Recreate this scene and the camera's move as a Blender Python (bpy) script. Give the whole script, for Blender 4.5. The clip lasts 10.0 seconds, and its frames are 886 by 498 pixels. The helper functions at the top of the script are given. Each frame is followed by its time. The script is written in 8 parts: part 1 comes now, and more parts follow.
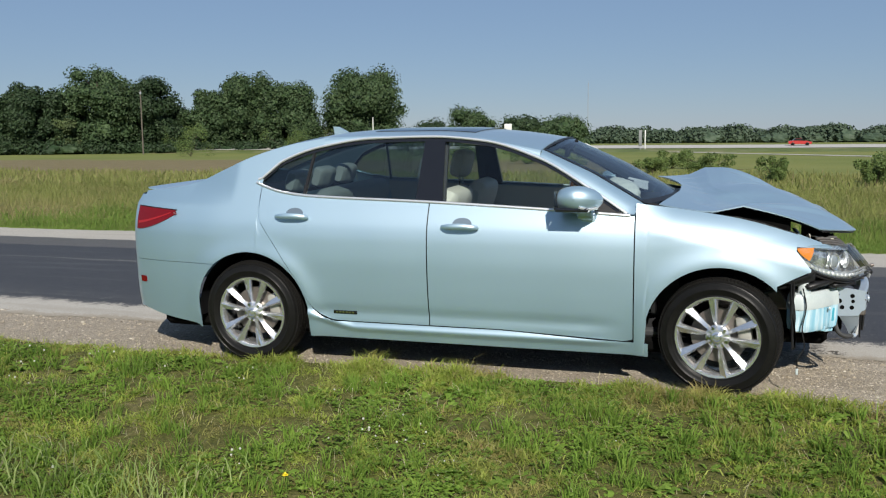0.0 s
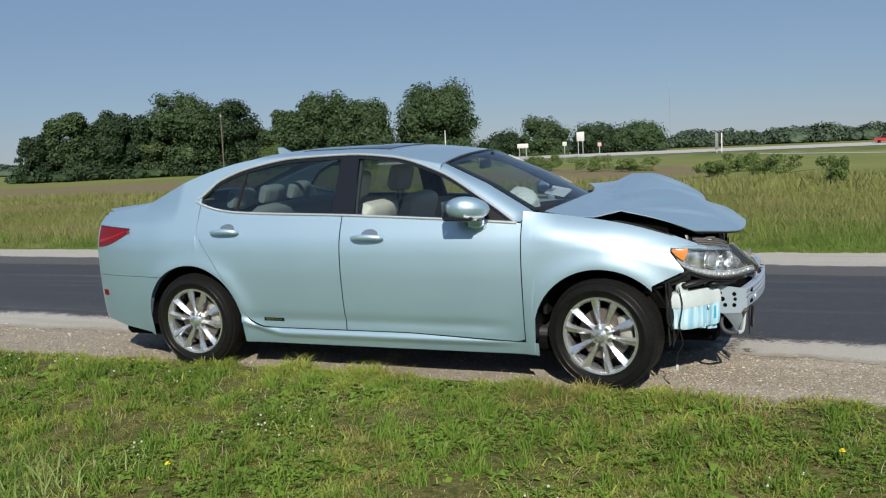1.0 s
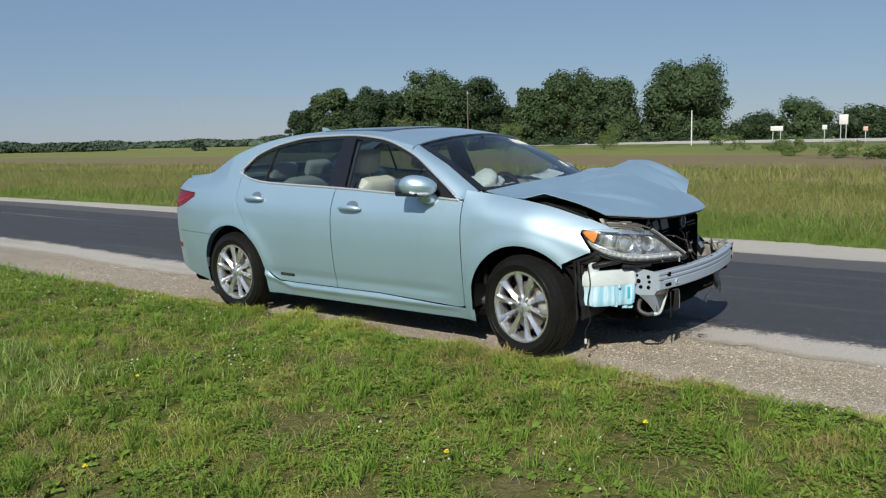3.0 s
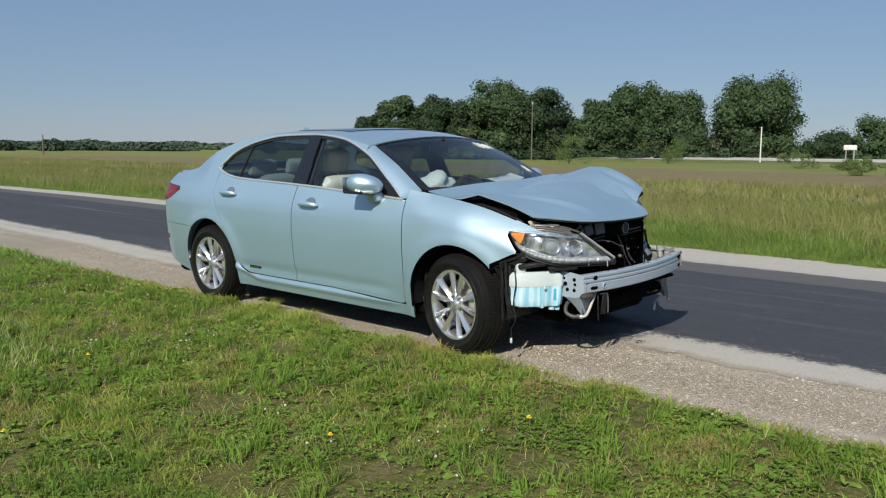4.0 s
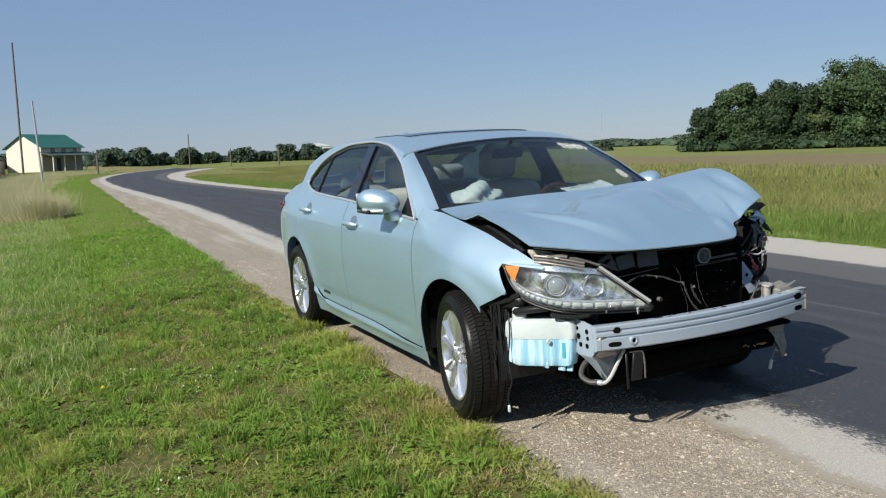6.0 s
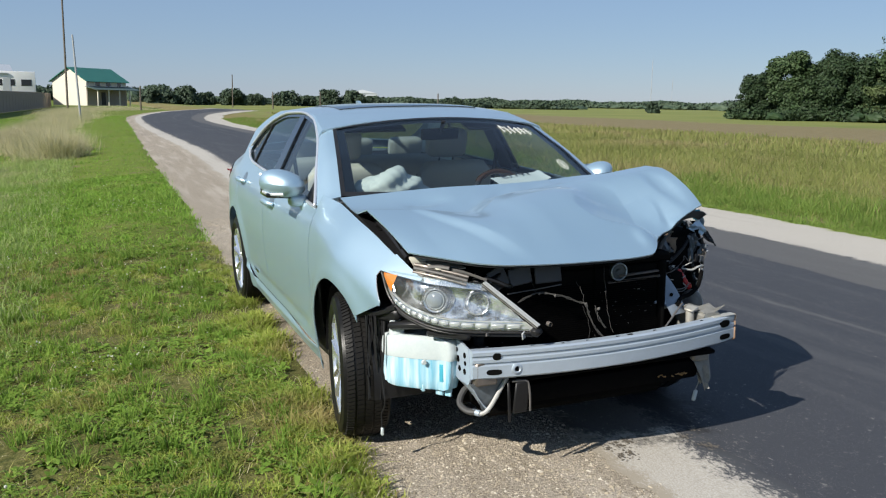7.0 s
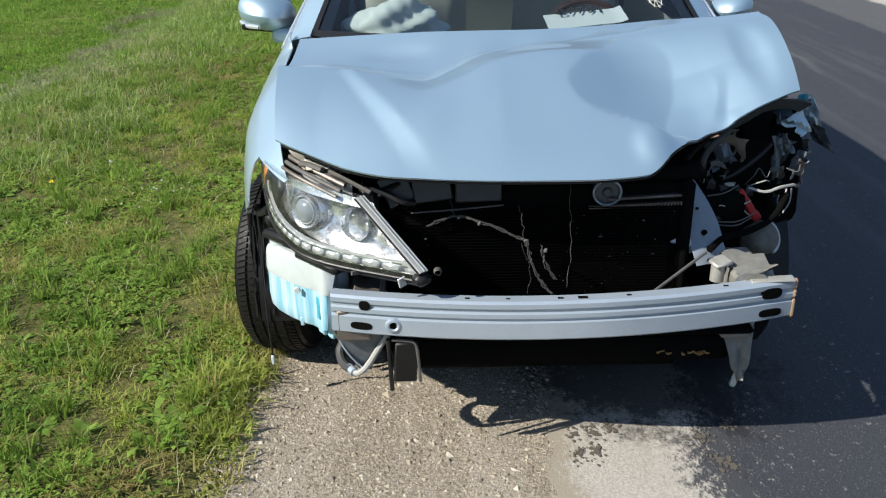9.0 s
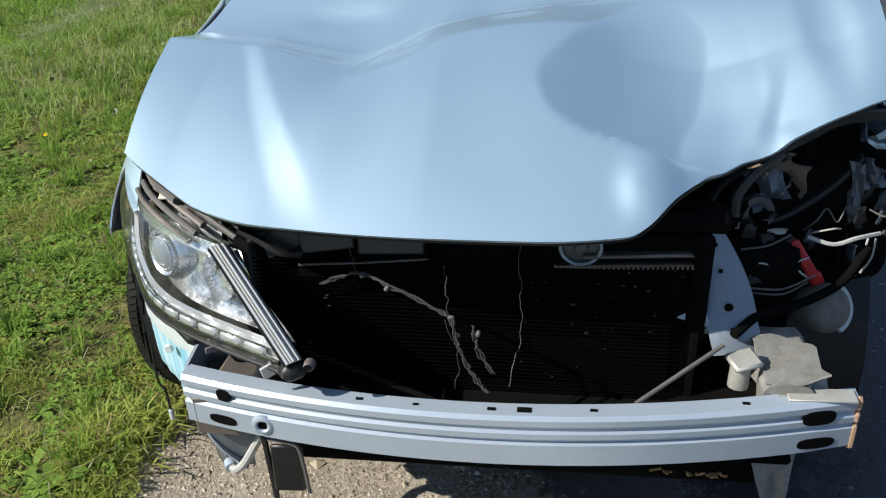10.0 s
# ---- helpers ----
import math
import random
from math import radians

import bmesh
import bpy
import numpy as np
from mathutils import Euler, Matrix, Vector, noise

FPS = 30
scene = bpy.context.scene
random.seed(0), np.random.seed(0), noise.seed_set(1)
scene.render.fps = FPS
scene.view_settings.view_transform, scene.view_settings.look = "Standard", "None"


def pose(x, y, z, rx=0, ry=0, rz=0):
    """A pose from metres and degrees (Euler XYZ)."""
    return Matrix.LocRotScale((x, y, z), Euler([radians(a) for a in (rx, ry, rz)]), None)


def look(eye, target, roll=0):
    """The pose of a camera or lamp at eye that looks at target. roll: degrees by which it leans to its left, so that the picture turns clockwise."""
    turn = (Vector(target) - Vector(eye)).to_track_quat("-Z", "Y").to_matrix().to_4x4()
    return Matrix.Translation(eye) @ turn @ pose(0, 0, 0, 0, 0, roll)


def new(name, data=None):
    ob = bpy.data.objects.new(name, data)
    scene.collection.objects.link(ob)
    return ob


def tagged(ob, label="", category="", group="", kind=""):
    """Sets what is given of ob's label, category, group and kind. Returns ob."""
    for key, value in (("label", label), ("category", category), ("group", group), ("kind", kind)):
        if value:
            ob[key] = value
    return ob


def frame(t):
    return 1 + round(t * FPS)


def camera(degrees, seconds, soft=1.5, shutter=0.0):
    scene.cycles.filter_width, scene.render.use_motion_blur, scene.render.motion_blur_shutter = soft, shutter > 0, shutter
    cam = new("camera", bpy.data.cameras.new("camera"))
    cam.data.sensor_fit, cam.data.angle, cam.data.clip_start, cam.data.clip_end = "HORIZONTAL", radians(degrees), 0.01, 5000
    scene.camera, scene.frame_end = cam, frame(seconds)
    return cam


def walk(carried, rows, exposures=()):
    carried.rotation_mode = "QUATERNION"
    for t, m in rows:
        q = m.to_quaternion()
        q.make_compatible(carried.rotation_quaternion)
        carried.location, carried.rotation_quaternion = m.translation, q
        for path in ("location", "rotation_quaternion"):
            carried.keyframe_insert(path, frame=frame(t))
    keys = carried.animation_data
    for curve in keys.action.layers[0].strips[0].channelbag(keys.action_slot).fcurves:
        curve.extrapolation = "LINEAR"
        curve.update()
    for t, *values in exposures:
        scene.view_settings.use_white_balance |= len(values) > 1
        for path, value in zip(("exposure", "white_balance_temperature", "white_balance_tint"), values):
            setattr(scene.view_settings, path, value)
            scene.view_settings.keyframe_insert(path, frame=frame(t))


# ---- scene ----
cam = camera(54.0, 10.0, 1.2)
PATH = [
    (0, (1.3, -5.747, 1.399), (0.735, -3.845, 1.151), -0.4),
    (0.5, (1.87, -5.719, 1.404), (1.179, -3.857, 1.17), -2.1),
    (1, (2.425, -5.745, 1.398), (1.68, -3.902, 1.181), -2.5),
    (1.5, (2.949, -5.729, 1.386), (2.197, -3.892, 1.141), 2.6),
    (2, (3.452, -5.622, 1.384), (2.689, -3.788, 1.156), 2.3),
    (2.5, (3.89, -5.569, 1.396), (2.908, -3.844, 1.15), 0.8),
    (3, (4.365, -5.392, 1.374), (3.132, -3.838, 1.125), -1.1),
    (3.2, (4.561, -5.325, 1.357), (3.283, -3.805, 1.117), 0.1),
    (4.3, (5.212, -4.667, 1.266), (3.778, -3.289, 1.055), 0.4),
    (4.5, (5.269, -4.377, 1.226), (3.686, -3.174, 1.013), 1.6),
    (5, (5.373, -3.857, 1.259), (3.678, -2.822, 1.025), 0.1),
    (5.5, (5.352, -3.306, 1.341), (3.606, -2.355, 1.121), -2.9),
    (5.7, (5.326, -3.033, 1.315), (3.541, -2.152, 1.122), -2.9),
    (6.8, (5.156, -2.088, 1.51), (3.322, -1.35, 1.208), -0.9),
    (7, (5.106, -1.883, 1.498), (3.278, -1.143, 1.166), 1.0),
    (7.5, (4.964, -1.449, 1.609), (3.082, -0.979, 1.121), 1.0),
    (8, (4.705, -1.007, 1.624), (2.859, -0.586, 0.979), 0.7),
    (8.5, (4.556, -0.559, 1.613), (2.69, -0.332, 0.93), 0.9),
    (9, (4.273, -0.298, 1.613), (2.441, -0.275, 0.812), 0.9),
    (9.5, (3.874, -0.054, 1.629), (2.09, -0.111, 0.726), -0.5),
    (10, (3.458, 0.124, 1.597), (1.729, -0.118, 0.621), -0.7),
]
walk(cam, [(t, look(eye, target, roll)) for t, eye, target, roll in PATH], ((0.0, 0.25), (1.5, 0.20), (5.5, 0.38), (7.5, 0.58), (10.0, 0.62)))

# ---- world and sun ----
world = bpy.data.worlds.new("sky")
scene.world = world
world.use_nodes = True
wn = world.node_tree
sky = wn.nodes.new("ShaderNodeTexSky")
sky.sky_type, sky.sun_disc = "NISHITA", False
SUN = Vector((0.56, -1.36, 1.04)).normalized()
sky.sun_elevation, sky.sun_rotation = math.asin(SUN.z), math.atan2(SUN.x, SUN.y)
sky.altitude, sky.air_density, sky.dust_density, sky.ozone_density = 150, 1.0, 0.1, 4.0
haze = wn.nodes.new("ShaderNodeMix")
haze.data_type = "RGBA"
haze.inputs[0].default_value, haze.inputs[7].default_value = 0.55, (3.65, 5.35, 8.4, 1)
wn.links.new(sky.outputs[0], haze.inputs[6])
wn.links.new(haze.outputs[2], wn.nodes["Background"].inputs[0])
wn.nodes["Background"].inputs[1].default_value = 0.055
sun = new("sun", bpy.data.lights.new("sun", "SUN"))
sun.data.energy, sun.data.angle, sun.data.color = 4.85, radians(0.53), (1.0, 0.95, 0.86)
sun.matrix_world = look(SUN * 40, (0, 0, 0))

# ---- materials ----


def node_mat(name):
    m = bpy.data.materials.new(name)
    m.use_nodes = True
    return m, m.node_tree.nodes, m.node_tree.links, m.node_tree.nodes["Principled BSDF"]


def coords(nodes, links, scale=(1, 1, 1)):
    tc, mp = nodes.new("ShaderNodeTexCoord"), nodes.new("ShaderNodeMapping")
    mp.inputs["Scale"].default_value = scale
    links.new(tc.outputs["Object"], mp.inputs["Vector"])
    return mp.outputs["Vector"]


def noise_tex(nodes, links, vec, scale, detail=6, rough=0.6):
    n = nodes.new("ShaderNodeTexNoise")
    n.inputs["Scale"].default_value, n.inputs["Detail"].default_value, n.inputs["Roughness"].default_value = scale, detail, rough
    links.new(vec, n.inputs["Vector"])
    return n.outputs["Fac"]


def ramp(nodes, links, fac, stops):
    r = nodes.new("ShaderNodeValToRGB")
    while len(r.color_ramp.elements) < len(stops):
        r.color_ramp.elements.new(0.5)
    for e, (p, c) in zip(r.color_ramp.elements, stops):
        e.position, e.color = p, (*c, 1)
    links.new(fac, r.inputs[0])
    return r.outputs[0]


def mix(nodes, links, fac, a, b, mode="MIX"):
    m = nodes.new("ShaderNodeMix")
    m.data_type, m.blend_type = "RGBA", mode
    for sock, v in ((m.inputs[0], fac), (m.inputs[6], a), (m.inputs[7], b)):
        if isinstance(v, (int, float)):
            sock.default_value = v
        elif isinstance(v, tuple):
            sock.default_value = (*v, 1)
        else:
            links.new(v, sock)
    return m.outputs[2]


def mathn(nodes, links, op, a, b):
    m = nodes.new("ShaderNodeMath")
    m.operation = op
    for sock, v in zip(m.inputs, (a, b)):
        if isinstance(v, (int, float)):
            sock.default_value = v
        else:
            links.new(v, sock)
    return m.outputs[0]


def bump(nodes, links, bsdf, height, strength=0.3, dist=0.01):
    b = nodes.new("ShaderNodeBump")
    b.inputs["Strength"].default_value, b.inputs["Distance"].default_value = strength, dist
    links.new(height, b.inputs["Height"])
    links.new(b.outputs[0], bsdf.inputs["Normal"])


def mat(name, c1, c2=None, scale=12.0, rough=0.6, metal=0.0, bumps=0.0, bscale=80.0, coat=0.0, spread=0.25, rvar=0.1, spec=0.5):
    """A surface with two tones of colour, a second finer grain, varied gloss and a little relief."""
    m, nodes, links, b = node_mat(name)
    vec = coords(nodes, links)
    big, fine = noise_tex(nodes, links, vec, scale), noise_tex(nodes, links, vec, scale * 9, 3)
    c2 = c2 or tuple(v * 0.8 for v in c1)
    base = ramp(nodes, links, mix(nodes, links, 0.3, big, fine), [(0.5 - spread, c1), (0.5 + spread, c2)])
    links.new(base, b.inputs["Base Color"])
    b.inputs["Metallic"].default_value, b.inputs["Coat Weight"].default_value = metal, coat
    b.inputs["Coat Roughness"].default_value, b.inputs["Specular IOR Level"].default_value = 0.04, spec
    r = ramp(nodes, links, fine, [(0.3, (rough - rvar * rough,) * 3), (0.7, (rough + rvar * rough,) * 3)])
    links.new(r, b.inputs["Roughness"])
    if bumps:
        bump(nodes, links, b, noise_tex(nodes, links, vec, bscale, 4), bumps, 0.004)
    return m


def gloss_fac(nodes, links, base, rise):
    """Reflection of a thin pane: weak face on, strong at a glance, alike from both sides."""
    lw = nodes.new("ShaderNodeLayerWeight")
    lw.inputs[0].default_value = 0.5
    p = mathn(nodes, links, "POWER", lw.outputs["Facing"], 4.5)
    return mathn(nodes, links, "ADD", mathn(nodes, links, "MULTIPLY", p, rise), base)


def glass_mat(name, tint, gloss=0.02, base=0.06, rise=0.85):
    """A thin pane: clear through, mirrored at its surface."""
    m, nodes, links, b = node_mat(name)
    nodes.remove(b)
    t, g, mx = (nodes.new("ShaderNode" + k) for k in ("BsdfTransparent", "BsdfGlossy", "MixShader"))
    t.inputs[0].default_value, g.inputs["Roughness"].default_value = (*tint, 1), gloss
    links.new(gloss_fac(nodes, links, base, rise), mx.inputs[0])
    links.new(t.outputs[0], mx.inputs[1])
    links.new(g.outputs[0], mx.inputs[2])
    links.new(mx.outputs[0], nodes["Material Output"].inputs[0])
    return m


def paint_mat(name, c1, c2, silver):
    """Metallic paint: a blue flake base, a brighter silver flash near the mirror direction, and a clear coat."""
    m, nodes, links, b = node_mat(name)
    vec = coords(nodes, links)
    flake = noise_tex(nodes, links, vec, 900, 2)
    dust = noise_tex(nodes, links, vec, 3.0, 8)
    col = mix(nodes, links, mathn(nodes, links, "MULTIPLY", flake, 0.35), c1, c2)
    col = mix(nodes, links, mathn(nodes, links, "MULTIPLY", dust, 0.12), col, (0.42, 0.42, 0.38))
    links.new(col, b.inputs["Base Color"])
    b.inputs["Metallic"].default_value, b.inputs["Coat Weight"].default_value, b.inputs["Coat Roughness"].default_value = 0.55, 0.9, 0.04
    links.new(ramp(nodes, links, dust, [(0.3, (0.50,) * 3), (0.7, (0.58,) * 3)]), b.inputs["Roughness"])
    flash, both = nodes.new("ShaderNodeBsdfGlossy"), nodes.new("ShaderNodeMixShader")
    flash.inputs["Color"].default_value, flash.inputs["Roughness"].default_value = (*silver, 1), 0.44
    both.inputs[0].default_value = 0.27
    links.new(b.outputs[0], both.inputs[1])
    links.new(flash.outputs[0], both.inputs[2])
    links.new(both.outputs[0], nodes["Material Output"].inputs[0])
    return m


PAINT = paint_mat("silver_blue_paint", (0.232, 0.405, 0.535), (0.41, 0.575, 0.69), (0.95, 0.96, 0.95))
GLASS = glass_mat("car_glass", (0.80, 0.86, 0.85), 0.02, 0.06)
GLASS_SCREEN = glass_mat("windscreen_glass", (0.60, 0.67, 0.67), 0.02, 0.07)
GLASS_DARK = glass_mat("privacy_glass", (0.38, 0.46, 0.48), 0.02, 0.10)
SUNROOF = mat("sunroof_glass", (0.012, 0.018, 0.026), rough=0.06, spec=0.8)
CHROME = mat("chrome", (0.75, 0.76, 0.78), rough=0.12, metal=1.0)
SATIN = mat("satin_trim", (0.84, 0.85, 0.86), (0.76, 0.77, 0.78), rough=0.34, metal=0.75)
ALLOY = mat("alloy", (0.78, 0.79, 0.80), (0.68, 0.69, 0.71), rough=0.21, metal=0.86, scale=30)
ALLOY_DARK = mat("brake_iron", (0.16, 0.15, 0.14), (0.26, 0.22, 0.19), rough=0.5, metal=0.7, scale=25)
STEEL = mat("bare_steel", (0.42, 0.49, 0.565), (0.36, 0.42, 0.49), rough=0.36, metal=0.35, scale=9, bumps=0.05)
STEEL_WORN = mat("worn_steel", (0.46, 0.46, 0.42), (0.26, 0.245, 0.215), rough=0.5, metal=0.3, scale=18, bumps=0.15)
# darker tone for the handle cups, their shade put into the colour
RECESS_SHADE = mat("shaded_recess", (0.17, 0.22, 0.27), (0.13, 0.17, 0.21), rough=0.4, metal=0.4, scale=9)
GREY_CAST = mat("grey_casting", (0.10, 0.115, 0.125), (0.06, 0.07, 0.075), rough=0.45, metal=0.3, scale=30)
RUST = mat("rusty_edge", (0.22, 0.105, 0.05), (0.36, 0.27, 0.19), rough=0.8, scale=40)
BLACK = mat("black_plastic", (0.008, 0.008, 0.009), (0.017, 0.017, 0.018), rough=0.42, scale=18, bumps=0.1, spec=0.3)
BLACK_GLOSS = mat("gloss_black", (0.010, 0.010, 0.012), rough=0.12, coat=0.5)
# near-black: shade of the bay, gaps and holes is put into the colour
DARK = mat("cavity_shade_black", (0.0035, 0.0035, 0.0036), (0.007, 0.0068, 0.0066), rough=0.85, scale=14, bumps=0.2, spec=0.02)
RUBBER = mat("tyre_rubber", (0.006, 0.006, 0.006), (0.012, 0.0115, 0.011), rough=0.34, scale=20, bumps=0.15, spec=0.16)
CREAM = mat("cream_leather", (0.64, 0.62, 0.56), (0.56, 0.54, 0.48), rough=0.5, scale=10, bumps=0.1, bscale=200)
TRIM_DARK = mat("dark_trim", (0.022, 0.023, 0.026), (0.034, 0.034, 0.036), rough=0.6, scale=14, bumps=0.1, bscale=200)
LINER = mat("headliner", (0.50, 0.49, 0.46), rough=0.9, scale=16)
RED_LAMP = mat("red_lamp", (0.16, 0.004, 0.007), (0.11, 0.003, 0.005), rough=0.25, coat=0.15, scale=40, spec=0.3)
RED_BRIGHT = mat("red_lamp_band", (0.34, 0.012, 0.014), (0.26, 0.01, 0.01), rough=0.3, scale=60)
AMBER = mat("amber_lamp", (0.75, 0.24, 0.015), (0.62, 0.17, 0.01), rough=0.2, coat=1.0, scale=60)
REFLECTOR = mat("reflector", (0.88, 0.89, 0.90), (0.74, 0.76, 0.78), rough=0.2, metal=0.65, scale=40)
LAMP_GREY = mat("lamp_grey", (0.52, 0.54, 0.55), (0.40, 0.42, 0.43), rough=0.3, metal=0.3, scale=20)
WHITE_PLASTIC = mat("white_plastic", (0.54, 0.58, 0.57), (0.40, 0.46, 0.47), rough=0.38, scale=12)
m, nodes, links, b = node_mat("blue_tank")
streak = noise_tex(nodes, links, coords(nodes, links, (1, 1, 0.08)), 34, 3)
links.new(ramp(nodes, links, streak, [(0.34, (0.16, 0.42, 0.56)), (0.52, (0.34, 0.55, 0.65)), (0.68, (0.62, 0.72, 0.76))]), b.inputs["Base Color"])
b.inputs["Roughness"].default_value, b.inputs["Subsurface Weight"].default_value = 0.33, 0.0
BLUE_FLUID = m
BLUE_DEEP = mat("deep_blue_tank", (0.06, 0.36, 0.48), rough=0.35, scale=14)
AIRBAG = mat("airbag_cloth", (0.86, 0.86, 0.83), (0.76, 0.77, 0.74), rough=0.85, scale=12, bumps=0.5, bscale=26)
PAPER = mat("paper", (0.86, 0.87, 0.88), (0.80, 0.81, 0.83), rough=0.7, scale=8)
INK = mat("ink", (0.03, 0.03, 0.04), rough=0.7)
RED = mat("red_plastic", (0.45, 0.02, 0.02), rough=0.4, scale=30)
WIRE_W = mat("white_sheath", (0.46, 0.46, 0.44), (0.30, 0.30, 0.285), rough=0.5, scale=40)
WIRE_G = mat("grey_sheath", (0.13, 0.12, 0.11), (0.06, 0.06, 0.06), rough=0.6, scale=40)
LEAFY = mat("dry_leaf", (0.22, 0.105, 0.035), (0.40, 0.27, 0.12), rough=0.8, scale=30)
CHALK = mat("window_marker", (0.62, 0.64, 0.60), rough=0.8, scale=60)
CONE = mat("filter_cloth", (0.09, 0.085, 0.075), (0.22, 0.21, 0.18), rough=0.9, scale=45, bumps=0.4)

# ---- mesh builders ----


def mesh(name, verts, faces, smooth=True):
    me = bpy.data.meshes.new(name)
    me.from_pydata([tuple(map(float, v)) for v in verts], [], faces)
    me.validate()
    me.polygons.foreach_set("use_smooth", [smooth] * len(me.polygons))
    me.update()
    if smooth:
        me.set_sharp_from_angle(angle=radians(38))
    return me


def quick_mesh(name, verts, loops, sizes, smooth=False):
    """A large mesh straight from arrays."""
    me = bpy.data.meshes.new(name)
    me.vertices.add(len(verts))
    me.vertices.foreach_set("co", np.asarray(verts, np.float32).ravel())
    me.loops.add(len(loops))
    me.loops.foreach_set("vertex_index", np.asarray(loops, np.int32))
    me.polygons.add(len(sizes))
    me.polygons.foreach_set("loop_start", np.r_[0, np.cumsum(sizes)[:-1]].astype(np.int32))
    me.polygons.foreach_set("loop_total", np.asarray(sizes, np.int32))
    me.polygons.foreach_set("use_smooth", [smooth] * len(sizes))
    me.update(calc_edges=True)
    return me


def part(name, data, material, parent=None, label=""):
    """One mesh object, under a thing or a part. data: a mesh, or (verts, faces)."""
    if isinstance(data, tuple):
        data = mesh(name, *data)
    if material and not data.materials:
        data.materials.append(material)
    ob = new(name, data)
    ob.parent = parent
    return tagged(ob, label)


def joined(*pieces):
    verts, faces = [], []
    for v, fs, *_ in pieces:
        n = len(verts)
        verts += [tuple(p) for p in v]
        faces += [tuple(i + n for i in f) for f in fs]
    return verts, faces


def mirrored(piece):
    v, fs = piece[0], piece[1]
    return [(p[0], -p[1], p[2]) for p in v], [tuple(reversed(f)) for f in fs]


def moved(piece, m):
    return [tuple(m @ Vector(p)) for p in piece[0]], piece[1]


def sheet(P, closed=False):
    """Quads over a grid of points P[n, m, 3]."""
    n, m = P.shape[:2]
    faces = [(i * m + j, (i + 1) * m + j, (i + 1) * m + (j + 1) % m, i * m + (j + 1) % m) for i in range(n - 1) for j in range(m if closed else m - 1)]
    return [tuple(p) for p in P.reshape(-1, 3)], faces


def panel(P, t=0.004):
    """A sheet with thickness t behind it and a rim all round."""
    n, m = P.shape[:2]
    du, dv = np.gradient(P, axis=0), np.gradient(P, axis=1)
    nor = np.cross(du, dv)
    nor /= np.linalg.norm(nor, axis=2, keepdims=True) + 1e-9
    Q = P - nor * t
    v1, f1 = sheet(P)
    v2, f2 = sheet(Q)
    k = n * m
    ring = [j for j in range(m)] + [i * m + m - 1 for i in range(1, n)] + [(n - 1) * m + j for j in range(m - 2, -1, -1)] + [i * m for i in range(n - 2, 0, -1)]
    rim = [(a, a + k, b + k, b) for a, b in zip(ring, ring[1:] + ring[:1])]
    # the rim gets vertices of its own, so that it shades as an edge
    extra, faces = [], []
    for a, b, c, d in rim:
        s = 2 * k + len(extra)
        extra += [v1[a], v2[b - k], v2[c - k], v1[d]]
        faces.append((s, s + 1, s + 2, s + 3))
    return v1 + v2 + extra, f1 + [tuple(i + k for i in reversed(f)) for f in f2] + faces


def tube(points, r, n=8, caps=True):
    pts = [Vector(p) for p in points]
    rs = r if isinstance(r, (list, tuple)) else [r] * len(pts)
    verts, faces, side = [], [], None
    for i, p in enumerate(pts):
        d = (pts[min(i + 1, len(pts) - 1)] - pts[max(i - 1, 0)]).normalized()
        if side is None:
            side = d.orthogonal().normalized()
        side = (side - d * side.dot(d)).normalized()
        up = d.cross(side)
        verts += [p + rs[i] * (math.cos(a) * side + math.sin(a) * up) for a in (2 * math.pi * k / n for k in range(n))]
    for i in range(len(pts) - 1):
        faces += [(i * n + k, i * n + (k + 1) % n, (i + 1) * n + (k + 1) % n, (i + 1) * n + k) for k in range(n)]
    if caps:
        faces += [tuple(range(n - 1, -1, -1)), tuple(range(len(verts) - n, len(verts)))]
    return [tuple(v) for v in verts], faces


def bent(points, steps=6):
    """A smooth line through points."""
    p = [Vector(v) for v in points]
    p = [2 * p[0] - p[1]] + p + [2 * p[-1] - p[-2]]
    out = []
    for i in range(1, len(p) - 2):
        for s in range(steps):
            t = s / steps
            a, b, c, d = p[i - 1 : i + 3]
            out.append(0.5 * (2 * b + (c - a) * t + (2 * a - 5 * b + 4 * c - d) * t * t + (3 * b - a - 3 * c + d) * t ** 3))
    return out + [p[-2]]


def lathe(profile, n=32, axis="y"):
    """A turned body from (radius, along) pairs."""
    verts = []
    for r, h in profile:
        for k in range(n):
            a = 2 * math.pi * k / n
            verts.append((r * math.cos(a), h, r * math.sin(a)) if axis == "y" else ((r * math.cos(a), r * math.sin(a), h) if axis == "z" else (h, r * math.cos(a), r * math.sin(a))))
    faces = [(i * n + k, i * n + (k + 1) % n, (i + 1) * n + (k + 1) % n, (i + 1) * n + k) for i in range(len(profile) - 1) for k in range(n)]
    return verts, faces


def block(c, size, m=None, bevel=0.006, segs=1):
    """A box with rounded edges, as (verts, faces)."""
    bm = bmesh.new()
    bmesh.ops.create_cube(bm, size=1.0, matrix=Matrix.Diagonal((*size, 1)))
    if bevel:
        bmesh.ops.bevel(bm, geom=bm.edges[:], offset=min(bevel, 0.45 * min(size)), segments=segs, affect="EDGES", profile=0.5)
    m = Matrix.Translation(c) @ (m or Matrix())
    bm.verts.index_update()
    out = [tuple(m @ v.co) for v in bm.verts], [tuple(v.index for v in f.verts) for f in bm.faces]
    bm.free()
    return out


